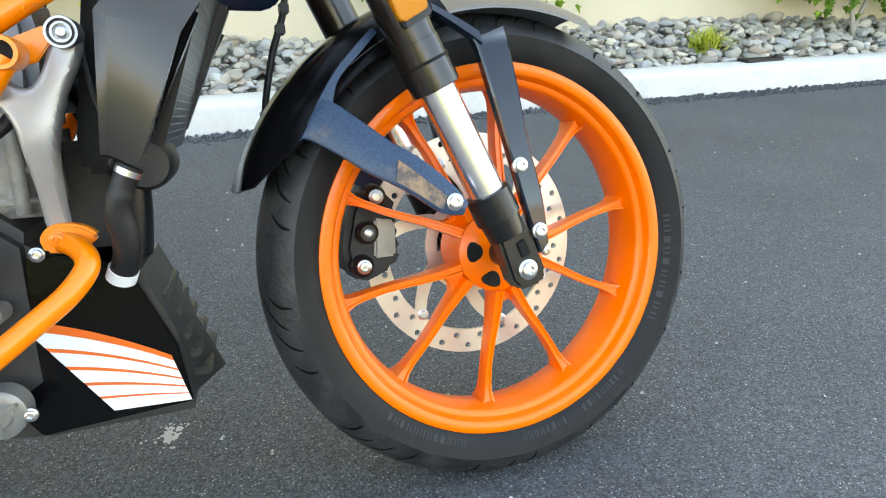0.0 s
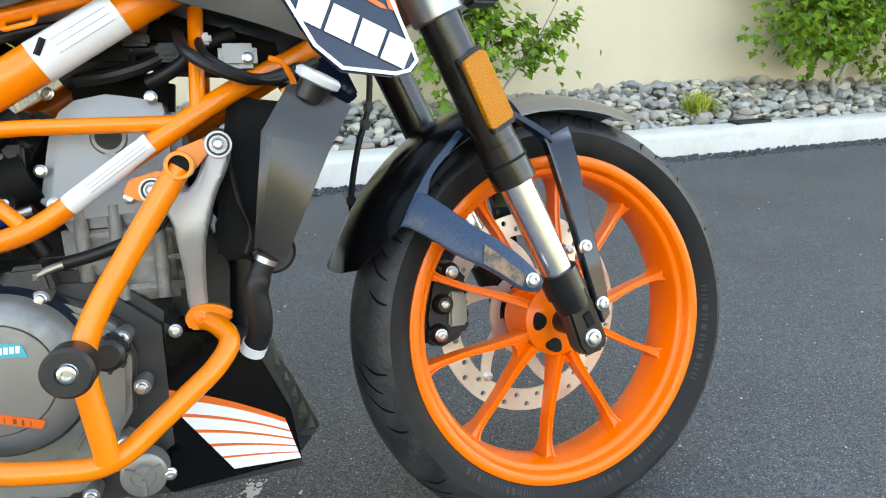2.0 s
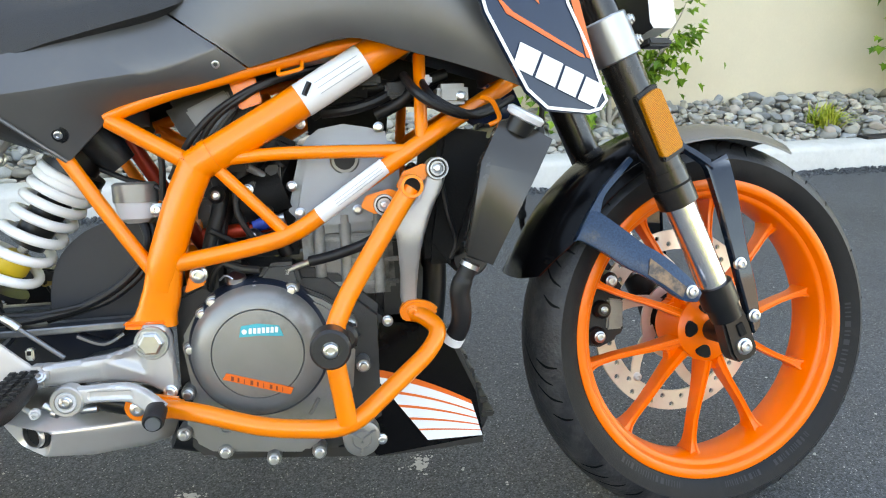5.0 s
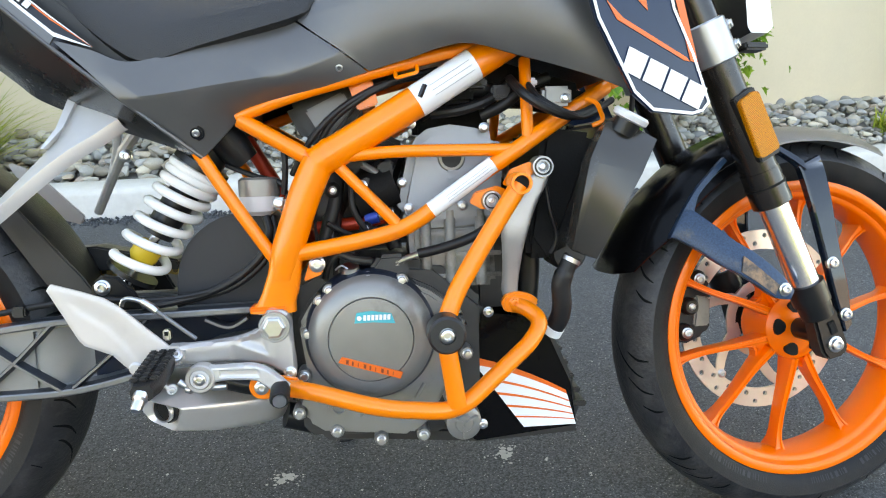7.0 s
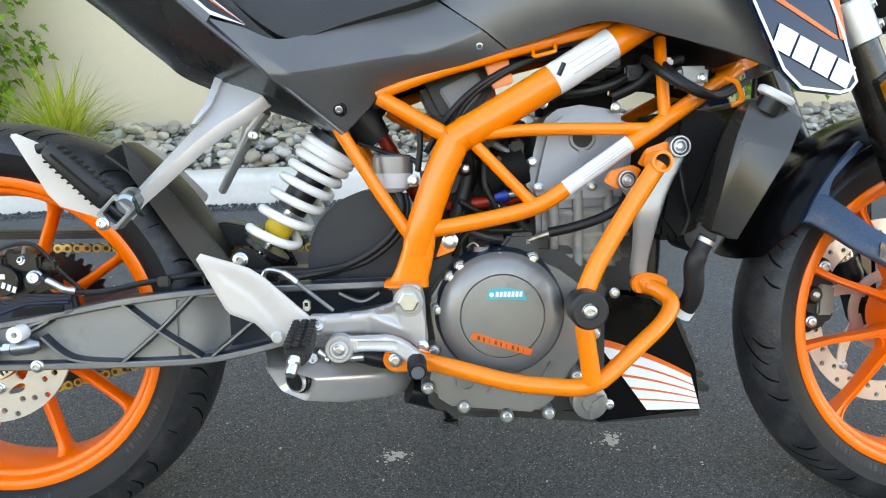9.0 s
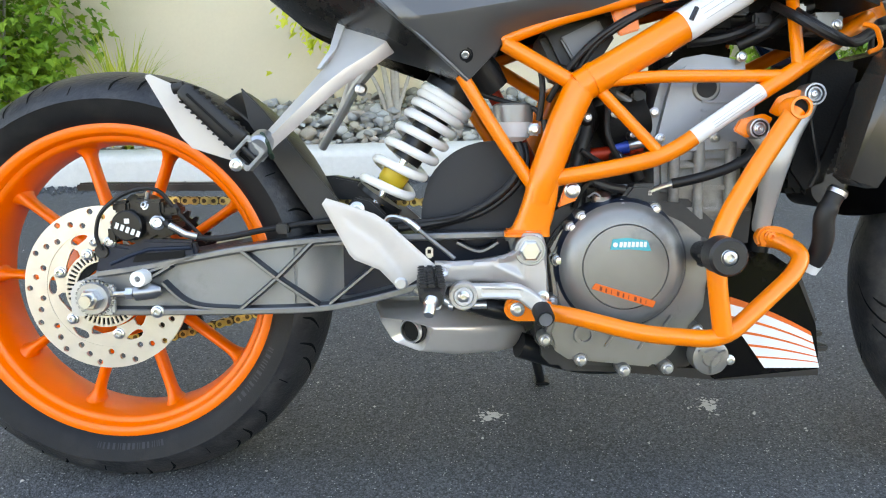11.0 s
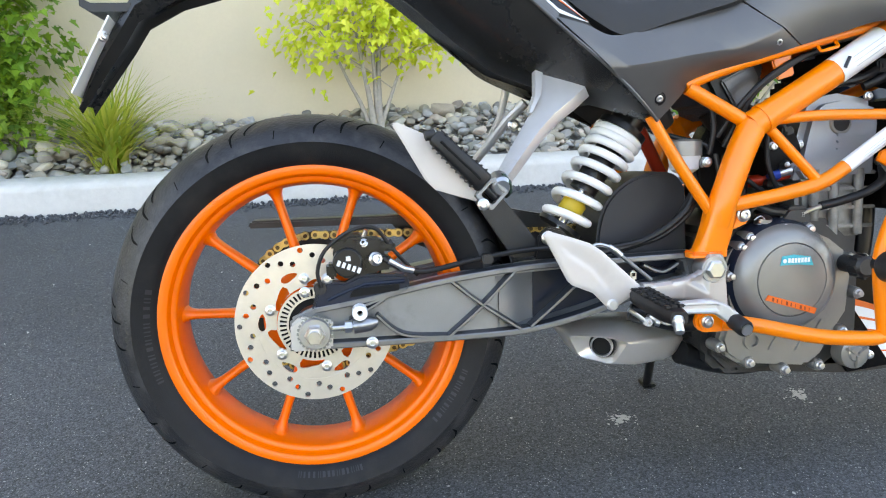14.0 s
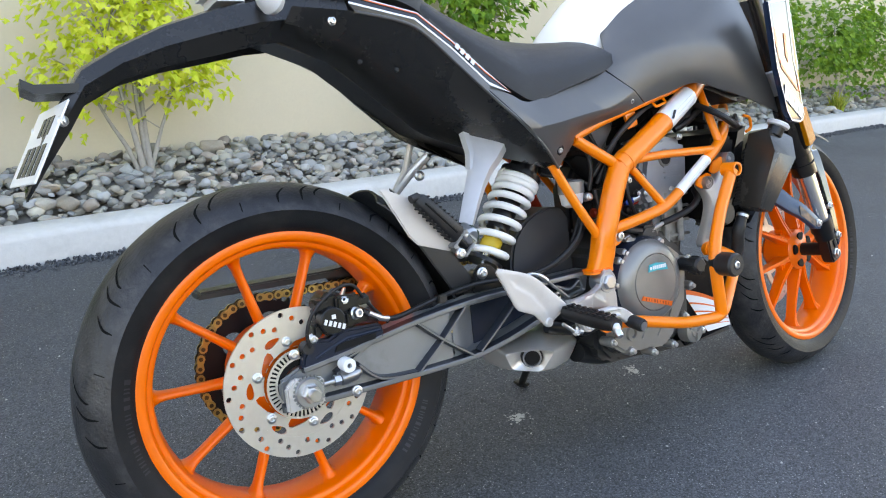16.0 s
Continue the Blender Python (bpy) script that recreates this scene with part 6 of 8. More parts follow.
for a, b, r in (((0.4690, -0.178, 0.2945), (0.4790, -0.178, 0.2880), 0.0048), ((0.4790, -0.180, 0.2860), (0.4850, -0.182, 0.2845), 0.0055), ((0.508, -0.176, 0.2848), (0.5262, -0.176, 0.2852), 0.0046)):
    piece("pedal_linkage", tube([a, b], r, 12), STEEL)
piece("master_cylinder", tube([(0.4224, -0.150, 0.3935), (0.433, -0.150, 0.386), (0.4400, -0.150, 0.3795)], [0.0042, 0.0052, 0.0052], 12), STEEL, None, "rear brake hose ferrule")
piece("master_hose", tube(spline([(0.3967, -0.147, 0.3877), (0.4000, -0.148, 0.3945), (0.408, -0.150, 0.3969), (0.4224, -0.150, 0.3929), (0.430, -0.150, 0.3885)], 6), 0.0032, 10), STEEL)
piece("push_rod", tube([(0.4395, -0.150, 0.3800), (0.4863, -0.150, 0.3415)], 0.0029, 10), RAIL_ALLOY)
link = piece("link_fitting", block((0.4490, -0.164, 0.3440), (0.4585, -0.154, 0.3580), 0.002), STEEL)
# Slot drawn by a black block, as its inner shade.
part("link_slot_shade", block((0.4515, -0.1646, 0.3505), (0.4560, -0.1636, 0.3555), 0), DARK_CORE, link)

# -- exhaust box --
def silencer():
    """A faceted steel box: a sunken five-sided end panel, a sloping top, a smooth side that runs in towards the engine."""
    end = [Vector(p) for p in ((0.379, -0.086, 0.2503), (0.426, -0.138, 0.2575), (0.4605, -0.134, 0.2450), (0.4430, -0.113, 0.2063), (0.399, -0.079, 0.2130))]
    mid = sum(end, Vector()) / 5
    sink = Vector((0.47, 0.83, 0.25)) * 0.012
    rings = [[mid + (p - mid) * 0.40 + sink * 1.3 for p in end], [mid + (p - mid) * 0.62 + sink for p in end], [mid + (p - mid) * 0.88 + sink * 0.22 for p in end], [mid + (p - mid) * 0.95 - sink * 0.04 for p in end], end,
             [(0.3745, -0.066, 0.2560), (0.4540, -0.107, 0.2650), (0.5140, -0.099, 0.2360), (0.4935, -0.094, 0.1965), (0.403, -0.055, 0.2080)],
             [(0.367, -0.045, 0.262), (0.488, -0.072, 0.272), (0.5705, -0.064, 0.2290), (0.548, -0.062, 0.191), (0.408, -0.030, 0.203)],
             [(0.368, -0.020, 0.262), (0.525, -0.045, 0.268), (0.592, -0.044, 0.2235), (0.570, -0.042, 0.190), (0.410, 0.000, 0.203)],
             [(0.370, 0.010, 0.262), (0.560, -0.015, 0.264), (0.602, -0.020, 0.222), (0.580, -0.018, 0.192), (0.412, 0.020, 0.203)],
             [(0.390, 0.045, 0.252), (0.550, 0.040, 0.252), (0.585, 0.030, 0.224), (0.565, 0.030, 0.200), (0.422, 0.045, 0.212)]]

    def soft(ring, r):
        p = [Vector(q) for q in ring]
        return rounded([p[-1]] + p + [p[0]], r, 6)[1:-1]

    return loft([soft(ring, 0.0095 if k < 5 else 0.012) for k, ring in enumerate(rings)])


ex = piece("silencer", silencer(), EXHAUST, None, "brushed steel under-engine silencer", 45)
way = Vector((-0.55, -0.835, -0.10)).normalized()
turn = Vector((0, -1, 0)).rotation_difference(way).to_matrix().to_4x4()
OUT = Matrix.Translation((0.4275, -0.106, 0.2365)) @ turn
# Black ring paints the shaded gap between outlet and end panel.
part("tail_gap", moved(lathe([(0.0, 0.0), (0.0195, 0.0), (0.0205, 0.002), (0.0205, 0.016), (0, 0.016)], 40), OUT), BLACK_METAL, ex, "black ring for the shaded gap round the outlet")
part("tail_pipe", moved(lathe([(0.0145, -0.006), (0.0165, -0.006), (0.0170, -0.005), (0.0170, 0.02), (0.0145, 0.02)], 40, True), OUT), STEEL, ex, "bright outlet pipe")
part("tail_bore", moved(lathe([(0.0, -0.001), (0.0146, -0.001), (0.0146, 0.012), (0.0, 0.012)], 24), OUT), DARK_CORE, ex)
part("silencer_heat_shield", plate([(0.545, 0.236), (0.585, 0.262), (0.625, 0.262), (0.64, 0.225), (0.60, 0.214)], -0.050, -0.020, 0.01), BLACK_METAL, ex)
piece("link_pipe", tube(spline([(0.475, -0.095, 0.283), (0.515, -0.105, 0.272), (0.560, -0.105, 0.262), (0.612, -0.085, 0.262)], 6), 0.0135, 18), BLACK_METAL, None, "black pipe over the silencer")
piece("side_stand", tube([(0.600, 0.10, 0.22), (0.628, 0.17, 0.125), (0.648, 0.235, 0.057)], 0.0085, 12), BLACK_METAL, None, "black side stand leg")
piece("stand_foot", moved(block((-0.014, -0.016, -0.003), (0.014, 0.016, 0.003), 0.002), Matrix.Translation((0.650, 0.240, 0.054)) @ Matrix.Rotation(radians(LEAN), 4, "X")), BLACK_METAL)

# -- shock absorber --
S0 = Vector((0.372, -0.048, 0.403))
ax = Vector((0.577, 0.02, 0.817)).normalized()
u = ax.cross(Vector((0, 1, 0))).normalized()
v = ax.cross(u)
coil, N = [], 8.0
for k in range(230):
    t = k / 229
    ang = 2 * math.pi * N * t
    coil.append(S0 + ax * (0.026 + 0.158 * (1 - (1 - t) ** 1.75) ) + 0.0345 * (math.cos(ang) * u + math.sin(ang) * v))
shock = piece("shock_absorber", tube([S0 - ax * 0.012, S0 + ax * 0.09], 0.0068, 16), CHROME, None, "rear shock absorber with a white coil spring")
part("spring", tube(coil, 0.0066, 12), WHITE_PAINT, shock, "white coil spring")
part("damper_body", tube([S0 + ax * 0.080, S0 + ax * 0.20], 0.0215, 24), BLACK_METAL, shock, "black damper body")
part("bump_stop", tube([S0 + ax * 0.034, S0 + ax * 0.042, S0 + ax * 0.060, S0 + ax * 0.066], [0.014, 0.0195, 0.0195, 0.014], 20), YELLOW, shock, "yellow bump stop")
part("lower_seat", tube([S0 + ax * 0.012, S0 + ax * 0.019], 0.036, 32), BLACK_METAL, shock, "black lower spring seat")
part("lower_eye", moved(lathe([(0.006, -0.014), (0.015, -0.014), (0.015, 0.014), (0.006, 0.014)], 24, True), Matrix.Translation(S0 - ax * 0.018)), BLACK_METAL, shock)
part("upper_seat", tube([S0 + ax * 0.188, S0 + ax * 0.198], 0.039, 32), BLACK_METAL, shock)
part("upper_body", tube([S0 + ax * 0.198, S0 + ax * 0.262], 0.027, 24), BLACK_METAL, shock)
both("shock_lug", lambda: plate([(0.330, 0.370), (0.338, 0.408), (0.352, 0.420), (0.372, 0.415), (0.392, 0.395), (0.405, 0.370)], -0.082, -0.074, 0.003), BLACK_METAL, "dark shock mounting lug")
bolt("shock_bolt", (0.352, -0.083, 0.402), 0.0085, bike)
piece("rubber_boot", tube([(0.505, -0.07, 0.615), (0.53, -0.06, 0.585), (0.545, -0.055, 0.565)], [0.022, 0.024, 0.020], 18), HOSE, None, "crinkled black rubber boot")
piece("inner_brace", tube([(0.53, 0.04, 0.60), (0.575, 0.05, 0.52), (0.62, 0.06, 0.44)], 0.011, 12), RED, None, "dull red-orange tube of the far side")
res = piece("brake_reservoir", loft([[(0.566 + r * math.cos(a) * 1.05, -0.088 + r * math.sin(a) * 0.8, z) for a in np.linspace(0, 2 * math.pi, 24, endpoint=False)] for z, r in ((0.492, 0.012), (0.498, 0.021), (0.518, 0.0245))]), RESERVOIR, None, "cloudy plastic brake fluid reservoir")
part("reservoir_cap", loft([[(0.566 + r * math.cos(a) * 1.05, -0.088 + r * math.sin(a) * 0.8, z) for a in np.linspace(0, 2 * math.pi, 24, endpoint=False)] for z, r in ((0.518, 0.026), (0.540, 0.026), (0.543, 0.022))]), ENGINE_GREY, res, "grey reservoir cap")
piece("reservoir_lug", block((0.585, -0.105, 0.500), (0.602, -0.092, 0.516), 0.003), ALLOY)
bolt("reservoir_bolt", (0.594, -0.106, 0.508), 0.006, bike)
piece("reservoir_hose", tube(spline([(0.572, -0.090, 0.494), (0.578, -0.098, 0.470), (0.566, -0.100, 0.440), (0.535, -0.098, 0.412), (0.495, -0.095, 0.392), (0.450, -0.100, 0.382), (0.41, -0.11, 0.378)], 7), 0.0055, 10), HOSE, None, "black reservoir hose")
piece("reservoir_hose", tube(spline([(0.582, -0.085, 0.490), (0.584, -0.094, 0.462), (0.568, -0.096, 0.430), (0.530, -0.094, 0.400), (0.49, -0.09, 0.386), (0.45, -0.09, 0.376)], 7), 0.0045, 10), HOSE)

# -- rear mudguard parts round the tyre --
def arc_shell(centre, r, a0, a1, half, drop, n=22, thick=0.003, m=9, sweep=0.0):
    """A mudguard: an arc over the tyre with rolled-down sides."""
    rings = []
    for i in range(n + 1):
        row = []
        for k in range(m):
            s = -1 + 2 * k / (m - 1)
            row.append((r - drop * abs(s) ** 2.6, half * s, radians(a0 + (a1 - sweep * abs(s) ** 1.5 - a0) * i / n)))
        row += [(rr_ - thick, y, a) for rr_, y, a in row[::-1]]
        rings.append([(centre[0] + rr_ * math.cos(a), y, centre[2] + rr_ * math.sin(a)) for rr_, y, a in row])
    return loft(rings)


piece("rear_hugger", arc_shell(REAR, 0.330, 8, 56, 0.070, 0.022), BLACK_PLASTIC, None, "black inner mudguard hugging the rear tyre")
piece("hugger_fin", plate([(0.195, 0.570), (0.220, 0.545), (0.325, 0.415), (0.350, 0.375), (0.300, 0.372), (0.262, 0.430), (0.205, 0.520)], -0.074, -0.068, 0.002), BLACK_PLASTIC)
curve = [(p.x, p.z) for p in spline([(0.440, 0, 0.362), (0.441, 0, 0.405), (0.455, 0, 0.448), (0.488, 0, 0.480), (0.530, 0, 0.494), (0.568, 0, 0.490), (0.586, 0, 0.468)], 6)]
piece("inner_mudguard", plate(curve + [(0.590, 0.365)], -0.052, 0.06, 0.010), DULL_BLACK, None, "charcoal plastic panel before the rear wheel", 50)

# -- passenger foot rests --
def passenger_strut():
    """A cast strut with two facets that meet in a ridge, widening to its top."""
    rows = []
    for left, ridge, right in (((0.240, 0.486), (0.247, 0.478), (0.253, 0.468)), ((0.2545, 0.505), (0.2615, 0.496), (0.267, 0.486)), ((0.272, 0.528), (0.281, 0.518), (0.288, 0.507)), ((0.290, 0.551), (0.302, 0.541), (0.309, 0.529)),
                               ((0.3075, 0.574), (0.323, 0.563), (0.331, 0.551)), ((0.325, 0.597), (0.347, 0.584), (0.356, 0.572)), ((0.330, 0.624), (0.374, 0.602), (0.384, 0.590)), ((0.333, 0.652), (0.400, 0.622), (0.409, 0.609))):
        rows.append([(left[0], 0.004, left[1]), (left[0] + 0.003, -0.003, left[1] - 0.002), (ridge[0], -0.0135, ridge[1]), (right[0] - 0.003, -0.003, right[1] + 0.003), (right[0], 0.004, right[1]), (ridge[0], 0.006, ridge[1])])
    bm = loft(rows)
    rows = []
    for x, z, w in ((0.314, 0.586, 0.003), (0.330, 0.612, 0.006), (0.339, 0.650, 0.008)):
        rows.append([(x - w, 0.002, z), (x - w * 0.7, -0.010, z), (x + w * 0.7, -0.010, z), (x + w, 0.002, z)])
    merge(bm, loft(rows))
    for v in bm.verts:
        v.co.y += -0.198 + 0.100 * max(0, (v.co.z - 0.48) / 0.15)
    return bm


strut = piece("passenger_strut", passenger_strut(), PALE_ALLOY, None, "silver forked passenger footrest strut")
pp = both("passenger_plate", lambda: plate([(0.114, 0.573), (0.122, 0.574), (0.160, 0.557), (0.232, 0.482), (0.224, 0.468), (0.168, 0.486), (0.155, 0.500)], -0.198, -0.193, 0.002), HEEL_SILVER, "pale silver passenger heel guard")
P0, P1 = Vector((0.166, -0.2125, 0.5555)), Vector((0.2315, -0.2060, 0.4920))
pd = (P1 - P0).normalized()
pn = pd.cross(Vector((0, 1, 0))).normalized()
rows = []
for t, w, h in ((0.0, 0.0080, 0.007), (0.05, 0.0110, 0.010), (0.3, 0.0122, 0.011), (0.7, 0.0138, 0.012), (0.97, 0.0145, 0.0125), (1.0, 0.0130, 0.011)):
    c = P0.lerp(P1, t)
    rows.append([c + pn * w * math.copysign(abs(math.cos(a)) ** 0.6, math.cos(a)) + Vector((0, h * math.copysign(abs(math.sin(a)) ** 0.6, math.sin(a)), 0)) for a in np.linspace(0, 2 * math.pi, 16, endpoint=False)])
peg2 = piece("passenger_peg", loft(rows), HOSE, None, "folded black passenger footrest", 50)
for k in range(9):
    for side in (-1, 1):
        c = P0.lerp(P1, 0.12 + 0.095 * k) + pn * side * (0.0118 + 0.0003 * k)
        part("peg_ridge", moved(block((-0.0014, -0.0100, -0.0014), (0.0014, 0.0080, 0.0014), 0.0006), Matrix.Translation(c)), HOSE, peg2)
part("peg_groove", tube([P0.lerp(P1, 0.12) + Vector((0, -0.0105, 0)), P0.lerp(P1, 0.9) + Vector((0, -0.0122, 0))], 0.0018, 6), DARK_CORE, peg2)
part("peg_tip", tube([P0 + Vector((0.002, 0, 0.002)), P0 + Vector((-0.011, -0.001, -0.001))], [0.0068, 0.0062], 14), HOSE, peg2)
HC = Vector((0.2400, 0, 0.4790))
frame_line = [(HC.x + (pd.x * u + pn.x * v), HC.z + (pd.z * u + pn.z * v)) for u, v in ((-0.014, -0.0175), (0.015, -0.0165), (0.015, 0.0165), (-0.014, 0.0175))]
frame_hole = [(HC.x + (pd.x * u + pn.x * v), HC.z + (pd.z * u + pn.z * v)) for u, v in ((-0.010, -0.0115), (0.011, -0.0110), (0.011, 0.0110), (-0.010, 0.0115))]
clevis = piece("peg_clevis", plate(frame_line, -0.217, -0.192, 0.0015, [frame_hole]), SWING_ALLOY, None, "silver hinge of the passenger footrest")
# Black plate closes the open hinge and stands for its inner shade.
part("hinge_shade", plate(frame_hole, -0.200, -0.194), DARK_CORE, clevis, "black plate for the shade inside the hinge", 0)
part("hinge_spring", tube([(0.233, -0.208, 0.486), (0.247, -0.206, 0.472)], 0.0050, 12), BLACK_METAL, clevis)
part("hinge_collar", moved(lathe([(0, -0.016), (0.010, -0.016), (0.0135, -0.012), (0.0145, 0.0), (0.0135, 0.012), (0, 0.014)], 24), Matrix.Translation((0.2535, -0.200, 0.4915)) @ Matrix.Rotation(radians(20), 4, "X")), BRIGHT_ALLOY, clevis, "rounded silver collar")
part("green_band", tube([(0.2500, -0.196, 0.5030), (0.2575, -0.210, 0.5010), (0.2635, -0.214, 0.4920), (0.2655, -0.208, 0.4800), (0.2640, -0.192, 0.4740)], 0.0032, 8), GREEN_TAPE, clevis, "dark green band wrapped round the hinge")
bolt("clevis_bolt", (0.2275, -0.219, 0.4655), 0.0062, bike)

far = piece("passenger_strut", tube([(0.262, 0.172, 0.490), (0.300, 0.130, 0.540), (0.334, 0.098, 0.588), (0.362, 0.080, 0.616)], [0.0075, 0.008, 0.0085, 0.009], 10), PALE_ALLOY, None, "dull forked strut of the far side")
part("brace", tube([(0.300, 0.130, 0.540), (0.322, 0.104, 0.590), (0.332, 0.088, 0.640)], [0.006, 0.0065, 0.007], 10), PALE_ALLOY, far)
part("tie_bar", tube([(0.322, 0.104, 0.590), (0.340, 0.094, 0.592)], 0.005, 8), PALE_ALLOY, far)
bolt("strut_bolt", (0.342, 0.084, 0.579), 0.008, far)

# -- bodywork --
def skin(rows, thick=0.004):
    """A shell over rows of points, thickened inwards (towards y = 0)."""
    bm = bmesh.new()
    grid = [[bm.verts.new(p) for p in row] for row in rows]
    for a, b in zip(grid, grid[1:]):
        for k in range(len(a) - 1):
            bm.faces.new((a[k], a[k + 1], b[k + 1], b[k]))
    bmesh.ops.recalc_face_normals(bm, faces=bm.faces)
    ext = bmesh.ops.extrude_face_region(bm, geom=bm.faces[:])
    for v in ext["geom"]:
        if isinstance(v, bmesh.types.BMVert):
            v.co.y *= 1 - thick / max(0.03, abs(v.co.y))
    bmesh.ops.recalc_face_normals(bm, faces=bm.faces)
    return bm


def fine(rows, steps=5):
    """Rows of points made smooth along their length."""
    return [spline(r, steps) for r in rows]


# seat-side cover: an upper face that looks up and a lower face that tucks under, along a soft crease
def side_cover():
    top = [(0.345, -0.1585, 0.713), (0.388, -0.1595, 0.701), (0.427, -0.1545, 0.687), (0.480, -0.150, 0.696), (0.560, -0.142, 0.716), (0.629, -0.134, 0.735)]
    high = [(0.380, -0.1635, 0.681), (0.405, -0.1640, 0.674), (0.450, -0.1615, 0.668), (0.508, -0.158, 0.677), (0.590, -0.151, 0.696), (0.656, -0.142, 0.716)]
    crease = [(0.4175, -0.1695, 0.6445), (0.440, -0.1695, 0.6440), (0.478, -0.168, 0.648), (0.540, -0.165, 0.658), (0.615, -0.158, 0.671), (0.684, -0.149, 0.6965)]
    fold = [(0.4215, -0.1682, 0.6395), (0.444, -0.1680, 0.6395), (0.482, -0.1665, 0.6435), (0.544, -0.163, 0.6535), (0.619, -0.1565, 0.6665), (0.687, -0.148, 0.6940)]
    under = [(0.462, -0.150, 0.607), (0.476, -0.150, 0.609), (0.508, -0.149, 0.619), (0.556, -0.147, 0.639), (0.632, -0.146, 0.658), (0.702, -0.1445, 0.6830)]
    low = [(0.505, -0.1290, 0.5715), (0.510, -0.1285, 0.5745), (0.542, -0.1275, 0.6070), (0.564, -0.1275, 0.6275), (0.647, -0.133, 0.6510), (0.716, -0.1410, 0.6722)]
    return skin(fine([top, high, crease, fold, under, low]))


both("side_cover", side_cover, MATT_GREY, "satin charcoal cover below the seat", 30)


def tank_side():
    top = [(0.668, -0.090, 0.812), (0.720, -0.095, 0.860), (0.800, -0.105, 0.905), (0.880, -0.120, 0.925), (0.940, -0.135, 0.915), (0.985, -0.150, 0.880)]
    high = [(0.652, -0.112, 0.780), (0.712, -0.130, 0.815), (0.795, -0.148, 0.842), (0.880, -0.162, 0.850), (0.945, -0.170, 0.838), (1.000, -0.176, 0.800)]
    crease = [(0.638, -0.130, 0.750), (0.706, -0.152, 0.768), (0.790, -0.173, 0.784), (0.876, -0.186, 0.786), (0.948, -0.190, 0.760), (1.016, -0.190, 0.715)]
    fold = [(0.632, -0.1345, 0.7365), (0.712, -0.156, 0.754), (0.792, -0.174, 0.768), (0.876, -0.186, 0.764), (0.958, -0.190, 0.735), (1.028, -0.191, 0.690)]
    under = [(0.659, -0.1425, 0.7160), (0.735, -0.158, 0.724), (0.805, -0.175, 0.734), (0.882, -0.184, 0.734), (0.970, -0.189, 0.704), (1.040, -0.191, 0.668)]
    lower = [(0.687, -0.1490, 0.6965), (0.752, -0.158, 0.702), (0.820, -0.172, 0.713), (0.892, -0.178, 0.706), (0.982, -0.185, 0.678), (1.050, -0.189, 0.648)]
    low = [(0.7190, -0.1415, 0.6730), (0.770, -0.150, 0.687), (0.835, -0.165, 0.703), (0.905, -0.170, 0.686), (0.990, -0.180, 0.660), (1.060, -0.186, 0.632)]
    return skin(fine([top, high, crease, fold, under, lower, low]))


both("tank_side", tank_side, MATT_GREY, "satin charcoal tank side panel", 30)
piece("fuel_tank", loft([[(x, y * w, z + (h - z) * (1 - abs(y) ** 2.2)) for y in np.linspace(-1, 1, 13)] + [(x, w, 0.70), (x, -w, 0.70)] for x, w, z, h in ((0.592, 0.050, 0.770, 0.800), (0.620, 0.075, 0.80, 0.840), (0.680, 0.094, 0.835, 0.895), (0.760, 0.106, 0.885, 0.945), (0.86, 0.122, 0.92, 0.965), (0.96, 0.135, 0.90, 0.95), (1.04, 0.10, 0.84, 0.90))]), WHITE_PAINT, None, "white fuel tank top between the dark covers", 50)
piece("tank_core", plate([(0.66, 0.71), (0.68, 0.80), (1.02, 0.80), (1.05, 0.66), (0.92, 0.70), (0.84, 0.715)], -0.115, 0.115, 0.01), BLACK_PLASTIC)

# lettered shroud panel in front of the tank
panel_line = [(0.952, 0.850), (0.988, 0.724), (1.036, 0.636), (1.062, 0.613), (1.118, 0.605), (1.134, 0.608), (1.144, 0.619), (1.120, 0.680), (1.092, 0.735), (1.060, 0.860)]


def flare(bm):
    """The shroud stands out from the tank at its rear edge and runs in towards the fork."""
    for v in bm.verts:
        d = -0.32 * (1.14 - v.co.x) + 0.006
        v.co += Vector((0.15 * d, d, 0.18 * d))
    return bm


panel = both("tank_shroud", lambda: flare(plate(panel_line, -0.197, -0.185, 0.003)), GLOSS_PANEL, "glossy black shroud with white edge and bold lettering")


def outline_strip(line, w, y, names=()):
    """A flat border that runs inside a closed line."""
    c = Vector((sum(p[0] for p in line) / len(line), sum(p[1] for p in line) / len(line)))
    bm = bmesh.new()
    rows = []
    n = len(line)
    for i in range(n):
        p, a, b = Vector(line[i]), Vector(line[i - 1]), Vector(line[(i + 1) % n])
        d1, d2 = (p - a).normalized(), (b - p).normalized()
        nrm = Vector((-(d1 + d2).y, (d1 + d2).x)).normalized()
        if nrm.dot(c - p) < 0:
            nrm = -nrm
        q = p + nrm * w / max(0.5, abs(nrm.dot(Vector((-d1.y, d1.x)))))
        rows.append((bm.verts.new((p.x, y, p.y)), bm.verts.new((q.x, y, q.y))))
    for i in range(n):
        a, b = rows[i], rows[(i + 1) % n]
        bm.faces.new((a[0], b[0], b[1], a[1]))
    return bm


shrunk = [(x + (1.045 - x) * 0.02, z + (0.73 - z) * 0.012) for x, z in panel_line]
part("white_edge", flare(outline_strip(shrunk, 0.0038, -0.1984)), WHITE_STICKER, panel, "white edge line", 0)


def decal(points, mat, parent, y, name, label=""):
    return part(name, flare(plate(points, y, y + 0.0006)), mat, parent, label, 0)


